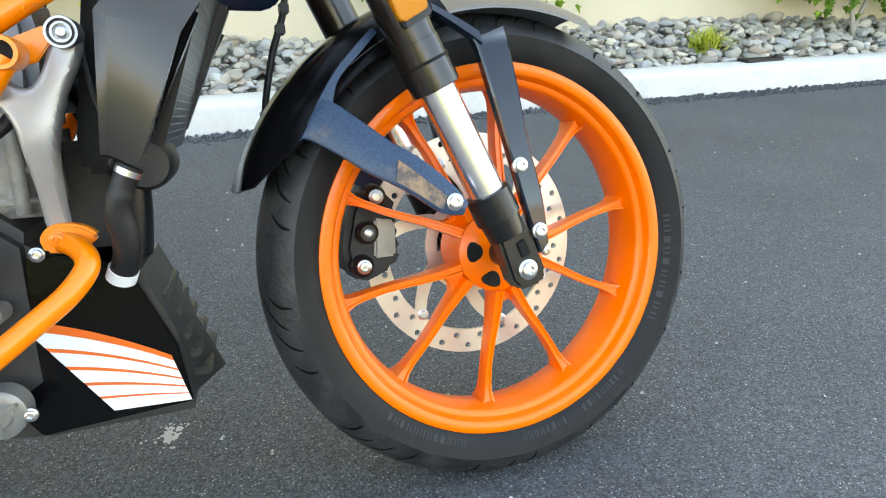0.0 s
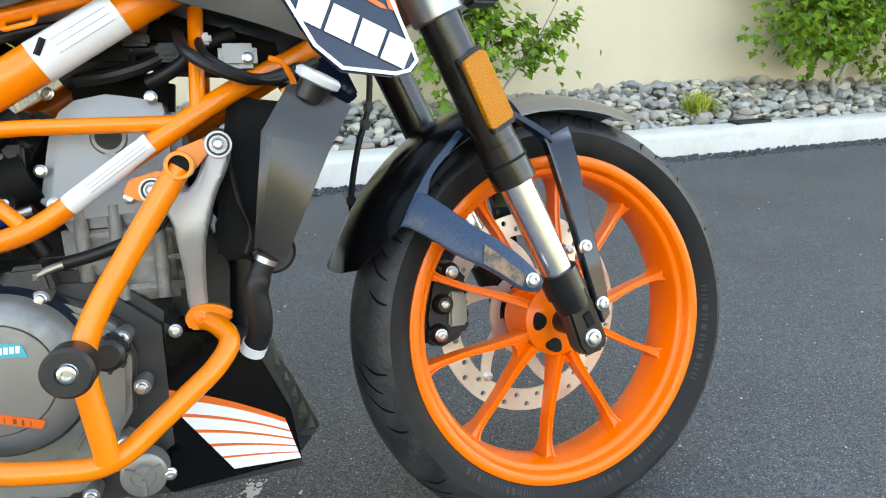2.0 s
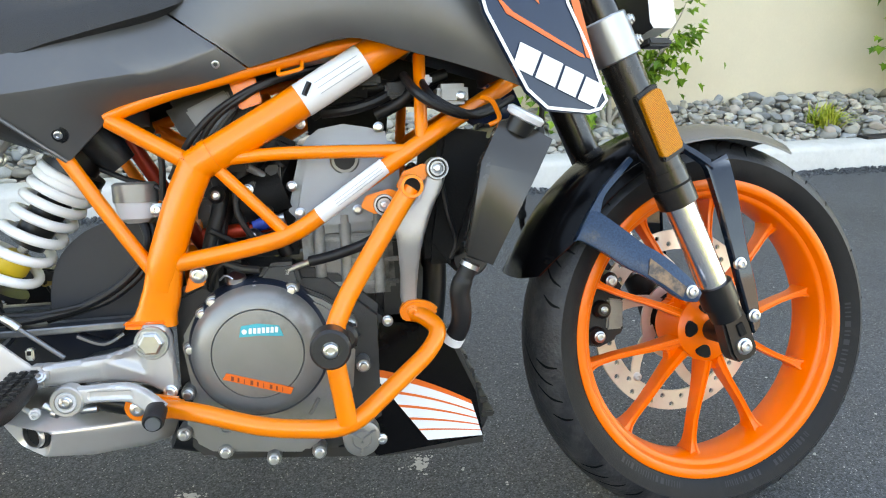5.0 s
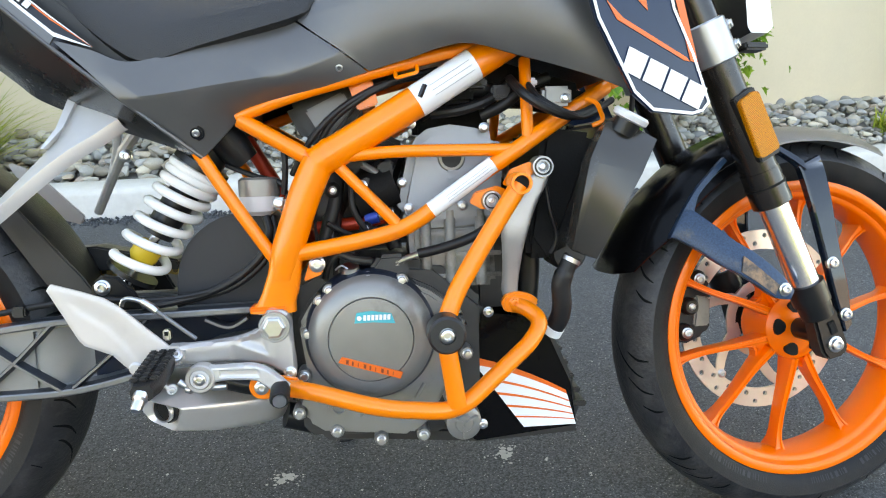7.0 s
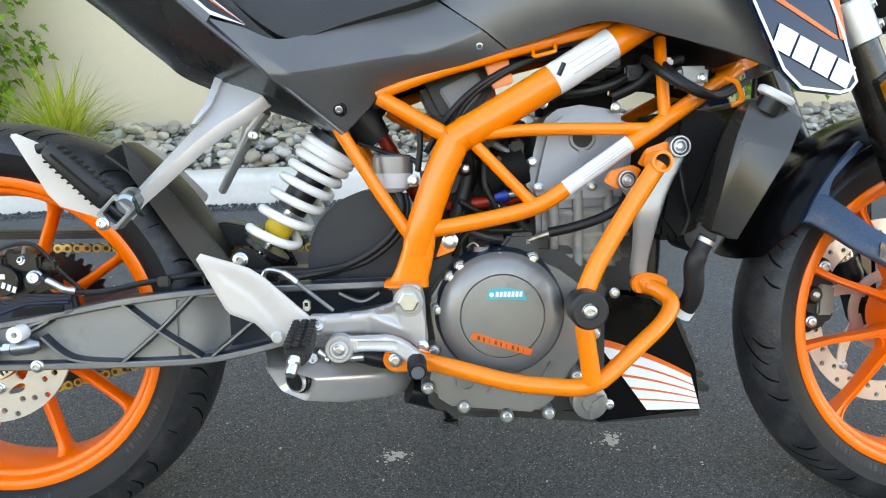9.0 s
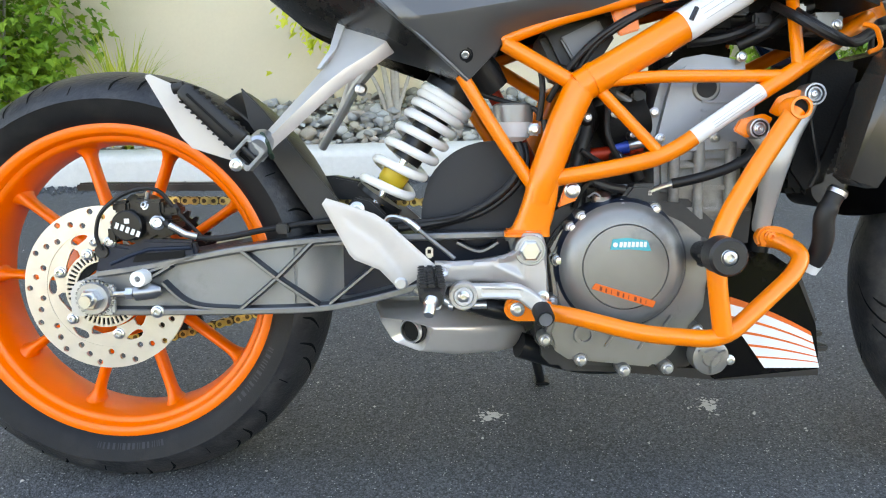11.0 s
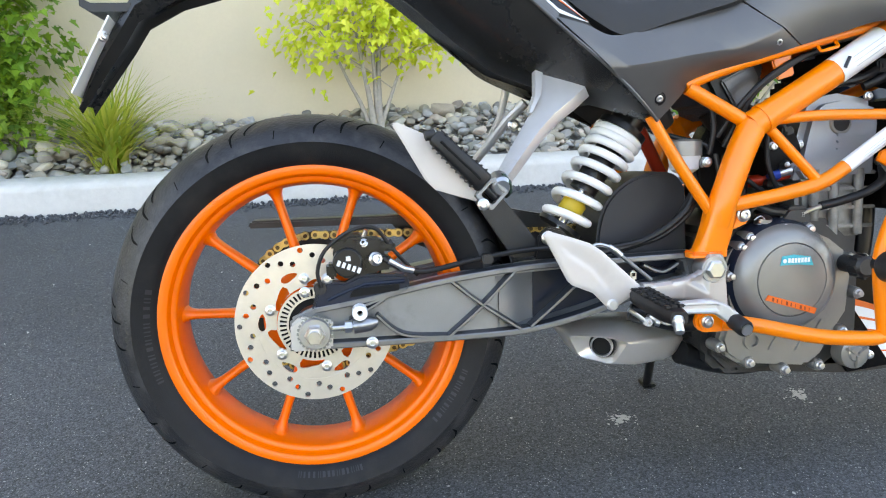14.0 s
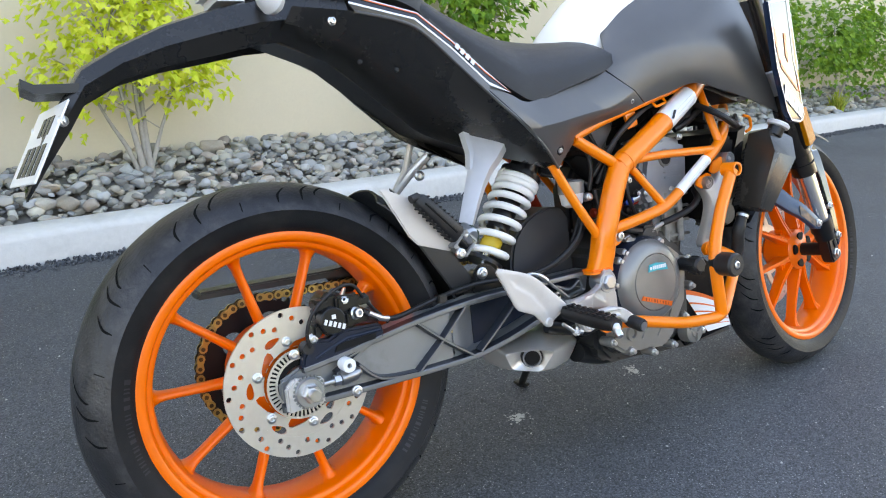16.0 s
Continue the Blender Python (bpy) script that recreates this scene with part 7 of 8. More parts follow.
# four bold slanted marks in the place of the lettering
base, across, down = Vector((1.0300, 0.6915)), Vector((0.1075, -0.0540)), Vector((-0.0095, -0.0270))
for k, shape in enumerate((
        [(0.00, 0.02), (0.235, 0.00), (0.215, 1.00), (0.00, 1.00)], [(0.265, 0.02), (0.49, 0.00), (0.475, 1.00), (0.245, 1.00)],
        [(0.52, 0.02), (0.74, 0.00), (0.715, 1.00), (0.505, 1.00)], [(0.77, 0.02), (1.00, 0.00), (0.97, 1.00), (0.745, 1.00)])):
    pts = [(base + across * a + down * d) for a, d in shape]
    decal([(p.x, p.y) for p in pts], WHITE_STICKER, panel, -0.1990, "bold_mark", "bold white slanted lettering shape")
# orange flashes: a thin slash, an edge stripe and a small barb, in the panel's own plane
SLASH = [(0.966, 0.800), (0.985, 0.800), (1.000, 0.745), (1.022, 0.724), (1.108, 0.676), (1.112, 0.671), (1.104, 0.673), (1.014, 0.722)]
STRIPE = [(1.075, 0.800), (1.086, 0.800), (1.124, 0.668), (1.113, 0.672)]
BARB = [(1.032, 0.790), (1.044, 0.790), (1.054, 0.732), (1.040, 0.745)]
decal(SLASH, ORANGE_STICKER, panel, -0.1982, "orange_slash", "thin orange slash")
decal(STRIPE, ORANGE_STICKER, panel, -0.1983, "orange_flash")
decal(BARB, ORANGE_STICKER, panel, -0.1981, "orange_flash")

# seat
def seat_shape(stations):
    rings = []
    for x, top_z, side_z, half in stations:
        ring = []
        for k in range(17):
            s = -1 + 2 * k / 16
            y = half * (math.copysign(min(1.0, abs(s) * 1.12), s))
            drop = abs(s) ** 3.2
            ring.append((x, y, top_z + (side_z - top_z) * drop + 0.006 * (1 - abs(s) ** 2)))
        ring += [(x, half * 0.8, side_z - 0.012), (x, -half * 0.8, side_z - 0.012)]
        rings.append(ring)
    out = []
    for k in range(len(rings[0])):
        out.append(spline([r[k] for r in rings], 4))
    return loft([[col[i] for col in out] for i in range(len(out[0]))])


piece("rider_seat", seat_shape([(0.270, 0.905, 0.835, 0.085), (0.310, 0.868, 0.795, 0.108), (0.360, 0.838, 0.748, 0.130), (0.410, 0.816, 0.706, 0.146), (0.450, 0.804, 0.688, 0.151), (0.510, 0.797, 0.704, 0.153), (0.570, 0.797, 0.721, 0.153), (0.620, 0.798, 0.736, 0.148), (0.655, 0.790, 0.752, 0.130), (0.672, 0.775, 0.758, 0.095)]), SEAT_VINYL, None, "black rider's seat with a stepped back", 60)
piece("passenger_seat", seat_shape([(0.020, 0.905, 0.880, 0.060), (0.100, 0.925, 0.880, 0.085), (0.200, 0.922, 0.868, 0.098), (0.262, 0.912, 0.850, 0.095), (0.290, 0.895, 0.835, 0.080)]), SEAT_VINYL, None, "black passenger seat pad", 60)

piece("seat_base", plate([(0.255, 0.800), (0.310, 0.742), (0.390, 0.692), (0.430, 0.672), (0.600, 0.708), (0.600, 0.745), (0.450, 0.712), (0.390, 0.730), (0.310, 0.795), (0.265, 0.830)], -0.132, 0.132, 0.004), BLACK_PLASTIC, None, "black moulded base of the seat")

# tail: glossy black side, pale trim, undertray and number plate arm
SEAM = [(0.060, -0.092, 0.850), (0.140, -0.128, 0.836), (0.196, -0.147, 0.821), (0.236, -0.154, 0.803), (0.288, -0.159, 0.756), (0.345, -0.162, 0.705), (0.408, -0.162, 0.653), (0.458, -0.152, 0.611), (0.504, -0.1285, 0.5715)]


def tail_side():
    mid = [(0.050, -0.080, 0.828), (0.132, -0.104, 0.800), (0.180, -0.116, 0.775), (0.220, -0.122, 0.746), (0.272, -0.124, 0.705), (0.330, -0.124, 0.668), (0.395, -0.126, 0.630), (0.450, -0.128, 0.600), (0.500, -0.122, 0.571)]
    low = [(0.045, -0.040, 0.812), (0.125, -0.040, 0.777), (0.165, -0.040, 0.749), (0.205, -0.042, 0.714), (0.250, -0.045, 0.677), (0.286, -0.050, 0.650), (0.380, -0.070, 0.612), (0.450, -0.095, 0.588), (0.497, -0.114, 0.569)]
    return skin(fine([SEAM, mid, low]))


both("tail_side", tail_side, TAIL_BLACK, "glossy black tail side panel", 40)
TRIM_LOW = [(0.131, -0.132, 0.846), (0.226, -0.155, 0.819), (0.283, -0.160, 0.775), (0.350, -0.1615, 0.716), (0.391, -0.159, 0.7035)]
TRIM_TOP = [(0.138, -0.126, 0.860), (0.236, -0.148, 0.831), (0.290, -0.153, 0.789), (0.345, -0.156, 0.742), (0.3915, -0.1585, 0.7045)]


def strip_line(a, b, t0, t1, out):
    """A line of the decal: from share t0 to t1 of the way between the two edges."""
    rows = []
    for t in (t0, t1):
        rows.append([(p[0] + (q[0] - p[0]) * t, p[1] + (q[1] - p[1]) * t - out, p[2] + (q[2] - p[2]) * t) for p, q in zip(a, b)])
    return skin([[Vector(p) for p in row] for row in rows], 0.0008)


both("cover_strip", lambda: skin([[Vector(p) for p in TRIM_LOW[:4]], [Vector((p[0], p[1] - 0.002, p[2] + 0.0015)) for p in (SEAM[1], SEAM[3], SEAM[4], SEAM[5])]]), MATT_GREY, "narrow satin strip above the tail panel")
both("trim_panel", lambda: strip_line(TRIM_LOW, TRIM_TOP, 0.0, 1.0, 0.0), BLACK_STICKER, "dark decal strip along the tail")
both("trim_line", lambda: strip_line(TRIM_LOW, TRIM_TOP, 0.0, 0.22, 0.0008), WHITE_STICKER, "white lower line of the tail decal", 0)
both("trim_line", lambda: strip_line(TRIM_LOW, TRIM_TOP, 0.90, 1.0, 0.0008), WHITE_STICKER, "white upper line of the tail decal", 0)
both("trim_line", lambda: strip_line(TRIM_LOW, TRIM_TOP, 0.76, 0.86, 0.0008), ORANGE_STICKER, "orange line of the tail decal", 0)
for k in range(4):
    t = 0.08 + 0.20 * k
    x, y, z = 0.292 + 0.044 * t, -0.1595, 0.781 - 0.040 * t
    both("bold_mark", lambda x=x, y=y, z=z: moved(block((-0.0038, -0.0006, -0.0040), (0.0038, 0.0006, 0.0040), 0), Matrix.Translation((x, y, z)) @ Matrix.Rotation(radians(41), 4, "Y") @ Matrix.Rotation(radians(-8), 4, "X")), WHITE_STICKER, "white block of tail lettering", 0)
both("tail_edge", lambda: tube(spline([(x, y - 0.0015, z - 0.001) for x, y, z in SEAM[1:]], 5), 0.0026, 8), MATT_GREY, "raised lip along the tail seam")
bolt("tail_screw", (0.113, -0.108, 0.826), 0.0055, bike)
bolt("tail_screw", (0.205, -0.123, 0.750), 0.0032, bike, BLACK_METAL)
bolt("tail_screw", (0.158, -0.095, 0.768), 0.0030, bike, BLACK_METAL)
for x, y, z in ((0.5013, -0.1405, 0.6009), (0.6815, -0.1420, 0.6774)):
    fb = bolt("fairing_washer", (x, y + 0.001, z), 0.0082, bike, BLACK_METAL, (0, -0.93, -0.36), 0.003)
    bolt("fairing_screw", (x, y - 0.001, z), 0.0050, fb, STEEL, (0, -0.93, -0.36), 0.0035)


def tail_arm():
    rows = []
    for x, zt, zb, w in ((0.150, 0.868, 0.812, 0.092), (0.090, 0.870, 0.810, 0.084), (0.020, 0.868, 0.803, 0.070), (-0.045, 0.855, 0.790, 0.060), (-0.115, 0.833, 0.777, 0.054), (-0.175, 0.806, 0.760, 0.050), (-0.226, 0.777, 0.732, 0.048), (-0.248, 0.745, 0.698, 0.046), (-0.283, 0.690, 0.650, 0.044), (-0.314, 0.622, 0.606, 0.040)):
        rows.append([(x, y * w, z) for y, z in ((-0.66, zb), (-1, zb + (zt - zb) * 0.44), (-0.86, zt - 0.004), (-0.7, zt), (0, zt + 0.004), (0.7, zt), (0.86, zt - 0.004), (1, zb + (zt - zb) * 0.44), (0.66, zb), (0.5, zb + 0.012), (-0.5, zb + 0.012))])
    return loft(rows)


armt = piece("plate_arm", tail_arm(), TAIL_BLACK, None, "matt black mudguard arm carrying the number plate", 40)
part("plate_lamp", loft([[(x, y * 0.045, z) for y, z in ((-1, 0.748 + d), (-1, 0.760 + d), (1, 0.760 + d), (1, 0.748 + d))] for x, d in ((-0.300, 0.004), (-0.285, -0.004), (-0.232, -0.004))]), BLACK_PLASTIC, armt, "black plate lamp hood")
PLATE = Matrix.Translation((-0.290, 0, 0.680)) @ Matrix.Rotation(radians(8), 4, "Z") @ Matrix.Rotation(radians(28), 4, "Y")
plate_ob = piece("number_plate", moved(block((-0.0012, -0.092, -0.058), (0.0012, 0.092, 0.058), 0.0008), PLATE), WHITE_PAINT, None, "white number plate with dark bars")
for k in range(3):
    part("plate_bar", moved(block((-0.0022, -0.050 + 0.026 * k, 0.012), (-0.0012, -0.032 + 0.026 * k, 0.040), 0), PLATE), BLACK_STICKER, plate_ob, "dark bar on the plate", 0)
for k in range(4):
    part("plate_bar", moved(block((-0.0022, -0.072 + 0.034 * k, -0.046), (-0.0012, -0.048 + 0.034 * k, -0.002), 0), PLATE), BLACK_STICKER, plate_ob, "dark bar on the plate", 0)
for y in (-0.086, 0.086):
    bolt("plate_bolt", PLATE @ Vector((0.004, y, 0.030)), 0.006, plate_ob, STEEL, (0.8, -0.6, 0.1))
for s in (-1, 1):
    ind = piece("rear_indicator", moved(lathe([(0.0, -0.030), (0.008, -0.027), (0.016, -0.014), (0.0195, 0.0), (0.016, 0.008), (0.008, 0.014)], 24), Matrix.Translation((0.010, s * 0.150, 0.842)) @ Matrix.Rotation(radians(-65), 4, "Z") @ Matrix.Rotation(radians(-25), 4, "X")), RESERVOIR, None, "clear rear indicator lens")
    part("indicator_stalk", tube([(0.020, s * 0.07, 0.855), (0.018, s * 0.138, 0.842)], 0.008, 12), BLACK_PLASTIC, ind)
piece("tail_lamp", block((-0.045, -0.05, 0.868), (0.02, 0.05, 0.895), 0.012), RESERVOIR, None, "clear tail lamp")
piece("undertray", loft([[(x, y * w, z) for y, z in ((-1, z0), (1, z0), (1, z0 + 0.02), (-1, z0 + 0.02))] for x, z0, w in ((0.03, 0.814, 0.036), (0.125, 0.778, 0.036), (0.205, 0.716, 0.038), (0.286, 0.658, 0.044), (0.45, 0.606, 0.08), (0.55, 0.62, 0.09))]), BLACK_PLASTIC, None, "black undertray beneath the seat")

# -- front end, turned with the handlebar --
F0, F1 = Vector((1.166, -0.105, 0.713)), Vector((1.327, -0.105, 0.350))
fd = (F1 - F0).normalized()


def on_fork(z):
    t = (z - F0.z) / (F1.z - F0.z)
    return F0 + (F1 - F0) * t


for s in (-1, 1):
    flip = (lambda p: p) if s < 0 else (lambda p: Vector((p[0], -p[1], p[2])))
    fork = piece("fork_leg", tube([flip(on_fork(0.88)), flip(on_fork(0.528)), flip(on_fork(0.5275)), flip(on_fork(0.480)), flip(on_fork(0.479))], [0.0258, 0.0258, 0.0272, 0.0276, 0.0262], 40), FORK_BLACK, None, "black anodised upside-down fork leg", 30, True)
    part("slider", moved(tube([flip(on_fork(0.482)), flip(on_fork(0.340))], 0.0208, 32), TURNED), CHROME, fork, "polished chrome fork slider")
    part("groove_ring", moved(tube([flip(on_fork(0.508)), flip(on_fork(0.505))], 0.0281, 32), TURNED), DARK_CORE, fork)
    part("fork_shoe", moved(tube([flip(on_fork(0.365)), flip(on_fork(0.364)), flip(on_fork(0.335)), flip(on_fork(0.334)), flip(on_fork(0.314))], [0.0235, 0.0262, 0.0262, 0.0235, 0.022], 32), TURNED), BLACK_METAL, fork, "black fork shoe")
    foot = plate([(1.318, 0.336), (1.352, 0.340), (1.366, 0.318), (1.384, 0.268), (1.378, 0.256), (1.350, 0.250), (1.340, 0.262)], -0.120, -0.092, 0.004)
    part("axle_clamp", moved(foot if s < 0 else moved(foot, MIRROR), TURNED), BLACK_METAL, fork, "black axle clamp")
    # Shade of the clamp's recess, laid on as a black plate.
    rib = plate([(1.346, 0.305), (1.356, 0.310), (1.364, 0.292), (1.353, 0.287)], -0.1225, -0.118, 0.001)
    part("clamp_recess_shade", moved(rib if s < 0 else moved(rib, MIRROR), TURNED), DARK_CORE, fork)
    bolt("axle_bolt", TURNED @ flip(Vector((1.359, -0.121, 0.274))), 0.0095, fork, STEEL, TURNED.to_3x3() @ Vector((0, s, 0)))
    bolt("pinch_bolt", TURNED @ flip(Vector((1.381, -0.107, 0.262))), 0.0055, fork, STEEL, (0.9, 0, -0.4))
    clamp = tube([flip(on_fork(0.728)), flip(on_fork(0.726)), flip(on_fork(0.676)), flip(on_fork(0.674))], [0.029, 0.0315, 0.0315, 0.029], 32)
    part("lower_clamp", moved(clamp, TURNED), BRIGHT_ALLOY, fork, "silver lower fork clamp")
    for z in (0.690, 0.716):
        bolt("clamp_bolt", TURNED @ (flip(on_fork(z)) + Vector((0.030, s * 0.012, 0.010))), 0.0062, fork, STEEL, (0.75, s * 0.6, 0.3))
yoke = piece("triple_clamp", loft([[(x - 0.018, y, z - 0.012), (x + 0.022, y, z + 0.006), (x + 0.012, y, z + 0.036), (x - 0.028, y, z + 0.018)] for y, x, z in ((-0.105, 1.185, 0.690), (0.0, 1.140, 0.670), (0.105, 1.185, 0.690))]), ALLOY, None, "cast lower triple clamp", 35, True)
refl = piece("fork_reflector", plate([(1.1917, 0.6158), (1.1960, 0.6209), (1.2129, 0.6319), (1.2205, 0.6311), (1.2513, 0.5608), (1.2512, 0.5555), (1.2279, 0.5425), (1.2211, 0.5435)], -0.146, -0.136, 0.0012), AMBER, None, "amber fork reflector with a fine grid", 35, True)
part("reflector_back", moved(plate([(1.188, 0.622), (1.218, 0.640), (1.260, 0.552), (1.230, 0.536)], -0.138, -0.124, 0.002), TURNED), BLACK_PLASTIC, refl)

# mudguard and its stays
piece("front_mudguard", arc_shell(FRONT, 0.314, 65, 128, 0.066, 0.024), MATT_GREY, None, "satin dark front mudguard", 40, True)
def mudguard_tail():
    """The rear half: a deep flat-sided shell whose sides run down to a broad pointed tip."""
    rings = []
    for i in range(31):
        a = 104 + 58 * i / 30
        drop = 0.046 if a < 146 else 0.046 - 0.036 * ((a - 146) / 16) ** 1.3
        row = []
        for k in range(17):
            s = -1 + k / 8
            e = abs(s)
            row.append((0.324 - drop * e ** 3.4, 0.071 * math.copysign(e ** 0.8, s), radians(a - 2 * e * e)))
        row += [(r - 0.003, y * 0.97, g) for r, y, g in row[::-1]]
        rings.append([(FRONT[0] + r * math.cos(g), y, FRONT[2] + r * math.sin(g)) for r, y, g in row])
    return loft(rings)


piece("mudguard_tail", mudguard_tail(), GLOSS_BLACK, None, "glossy black rear half of the mudguard", 50, True)


def front_stay_shape():
    """A pressed stay: bent edges, its top folded over to meet the mudguard, with a thin arm towards the fork."""
    low = spline([(1.3211, -0.0924, 0.5317), (1.3251, -0.0962, 0.5193), (1.3338, -0.1060, 0.4719), (1.3413, -0.1093, 0.4376), (1.3489, -0.1125, 0.4031), (1.3608, -0.1160, 0.3504), (1.3773, -0.1180, 0.2903)], 4)
    top = spline([(1.3670, -0.0780, 0.5480), (1.3628, -0.0945, 0.5276), (1.3667, -0.1029, 0.4868), (1.3699, -0.1084, 0.4470), (1.3745, -0.1121, 0.4086), (1.3847, -0.1157, 0.3542), (1.3890, -0.1177, 0.3028)], 4)
    rows = []
    for a, b in zip(low, top):
        n = (b - a).normalized()
        rows.append([a + Vector((0, 0.011, 0)), a, a + n * 0.0022 - Vector((0, 0.0020, 0)), b - n * 0.0022 - Vector((0, 0.0020, 0)), b, b + Vector((0, 0.011, 0)), b - n * 0.003 + Vector((0, 0.006, 0)), a + n * 0.003 + Vector((0, 0.006, 0))])
    arm = [(1.283, -0.072, 0.566), (1.298, -0.078, 0.555), (1.314, -0.088, 0.541), (1.330, -0.0945, 0.527)]
    strip = []
    for k, p in enumerate(arm):
        w = (0.009, 0.010, 0.0115, 0.013)[k]
        strip.append([Vector(p) + Vector((0, 0.002, w)), Vector(p) + Vector((0, -0.004, 0.0)), Vector(p) + Vector((0, 0.002, -w * 0.5)), Vector(p) + Vector((0, 0.006, 0))])
    return merge(loft(rows), loft(strip))


# the stay's upper arm runs on along the mudguard's edge
def rear_stay_shape():
    """A pressed Y: a broad arm from the axle end that turns up along the mudguard's edge."""
    low = spline([(1.1247, -0.0755, 0.4345), (1.1331, -0.080, 0.4352), (1.1612, -0.093, 0.4171), (1.1866, -0.104, 0.3976), (1.2137, -0.112, 0.3819), (1.2359, -0.117, 0.3670), (1.2614, -0.122, 0.3479), (1.2830, -0.123, 0.3440)], 4)
    top = spline([(1.1500, -0.0755, 0.4760), (1.1625, -0.080, 0.4722), (1.1890, -0.091, 0.4505), (1.2151, -0.100, 0.4279), (1.2350, -0.107, 0.4145), (1.2584, -0.114, 0.3949), (1.2780, -0.120, 0.3740), (1.2900, -0.123, 0.3570)], 4)
    rows = []
    for a, b in zip(low, top):
        n = (b - a).normalized()
        rows.append([a + Vector((0, 0.010, 0)), a - Vector((0, 0.0005, 0)), a + n * 0.0025 - Vector((0, 0.0022, 0)), b - n * 0.0025 - Vector((0, 0.0022, 0)), b - Vector((0, 0.0005, 0)), b + Vector((0, 0.010, 0)), b - n * 0.004 + Vector((0, 0.007, 0)), a + n * 0.004 + Vector((0, 0.007, 0))])
    bm = loft(rows)
    out = spline([(1.1262, -0.0752, 0.4350), (1.1426, -0.0752, 0.4655), (1.1672, -0.0752, 0.5022), (1.1916, -0.0745, 0.5280), (1.2130, -0.0735, 0.5480)], 5)
    inn = spline([(1.1560, -0.0785, 0.4500), (1.1625, -0.0785, 0.4722), (1.1720, -0.0765, 0.4965), (1.2005, -0.0750, 0.5255), (1.2180, -0.0735, 0.5430)], 5)
    rows = []
    for a, b in zip(out, inn):
        rows.append([a + Vector((0, 0.006, 0)), a - Vector((0, 0.0012, 0)), b - Vector((0, 0.0016, 0)), b + Vector((0, 0.008, 0)), b.lerp(a, 0.2) + Vector((0, 0.006, 0))])
    return merge(bm, loft(rows))


for s in (-1, 1):
    for name, label in (("front_stay", "glossy black front mudguard stay"), ("rear_stay", "dark metallic mudguard stay, stone-chipped")):
        bm = front_stay_shape() if name == "front_stay" else rear_stay_shape()
        if s > 0:
            moved(bm, MIRROR)
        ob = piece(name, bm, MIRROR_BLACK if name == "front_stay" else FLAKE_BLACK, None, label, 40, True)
        at = ((1.3597, -0.1140, 0.3908), (1.3770, -0.1200, 0.3161)) if name == "front_stay" else ((1.274, -0.125, 0.359),)
        for p in at:
            bolt("stay_bolt", TURNED @ Vector((p[0], -s * p[1], p[2])), 0.0076, ob, STEEL, TURNED.to_3x3() @ Vector((0, s, 0)))

for s in (-1, 1):
    low = spline([(1.2140, -0.1150, 0.3860), (1.2359, -0.1198, 0.3705), (1.2600, -0.1247, 0.3520)], 5)
    top = spline([(1.2190, -0.1130, 0.4080), (1.2360, -0.1175, 0.3935), (1.2660, -0.1245, 0.3660)], 5)
    chip = loft([[a, b, b + Vector((0, 0.002, 0)), a + Vector((0, 0.002, 0))] for a, b in zip(low, top)])
    piece("chipped_patch", chip if s < 0 else moved(chip, MIRROR), CHIPPED, None, "stone-chipped rusty patch on the stay", 40, True)

# front caliper on the far side of the wheel
fc = piece("front_caliper", plate([(1.190, 0.262), (1.185, 0.300), (1.196, 0.345), (1.212, 0.376), (1.240, 0.370), (1.262, 0.345), (1.252, 0.315), (1.262, 0.290), (1.248, 0.268), (1.215, 0.256)], 0.030, 0.095, 0.008), HOSE, None, "black front brake caliper", 35, True)
for x, z in ((1.206, 0.277), (1.228, 0.362), (1.215, 0.318)):
    part("caliper_boss", moved(lathe([(0, 0.018), (0.010, 0.018), (0.014, 0.022), (0.016, 0.04), (0, 0.04)], 24), TURNED @ Matrix.Translation((x, 0, z))), BLACK_METAL, fc)
    bolt("caliper_bolt", TURNED @ Vector((x, 0.017, z)), 0.0072 if z != 0.318 else 0.0045, fc)
part("caliper_pad", moved(plate([(1.222, 0.285), (1.226, 0.335), (1.252, 0.330), (1.250, 0.285)], 0.024, 0.034, 0.003), TURNED), ENGINE_GREY, fc)
piece("axle", tube([(1.367, -0.11, 0.283), (1.367, 0.11, 0.283)], 0.0105, 20), BLACK_METAL, None, "front wheel axle", 35, True)
piece("axle_spacer", tube([(1.367, -0.094, 0.283), (1.367, -0.034, 0.283)], 0.0165, 24), BLACK_METAL, None, "", 35, True)
piece("brake_line", tube(spline([(1.165, 0.09, 0.75), (1.160, 0.10, 0.66), (1.153, 0.10, 0.60), (1.132, 0.10, 0.54), (1.117, 0.10, 0.47), (1.125, 0.10, 0.43), (1.16, 0.10, 0.40), (1.21, 0.09, 0.36)], 8), 0.0045, 10), HOSE, None, "black front brake line", 35, True)
for z, x in ((0.60, 1.153), (0.575, 1.146), (0.47, 1.117)):
    piece("line_clip", block((x - 0.006, 0.093, z - 0.007), (x + 0.006, 0.107, z + 0.007), 0.002), BLACK_PLASTIC, None, "", 35, True)
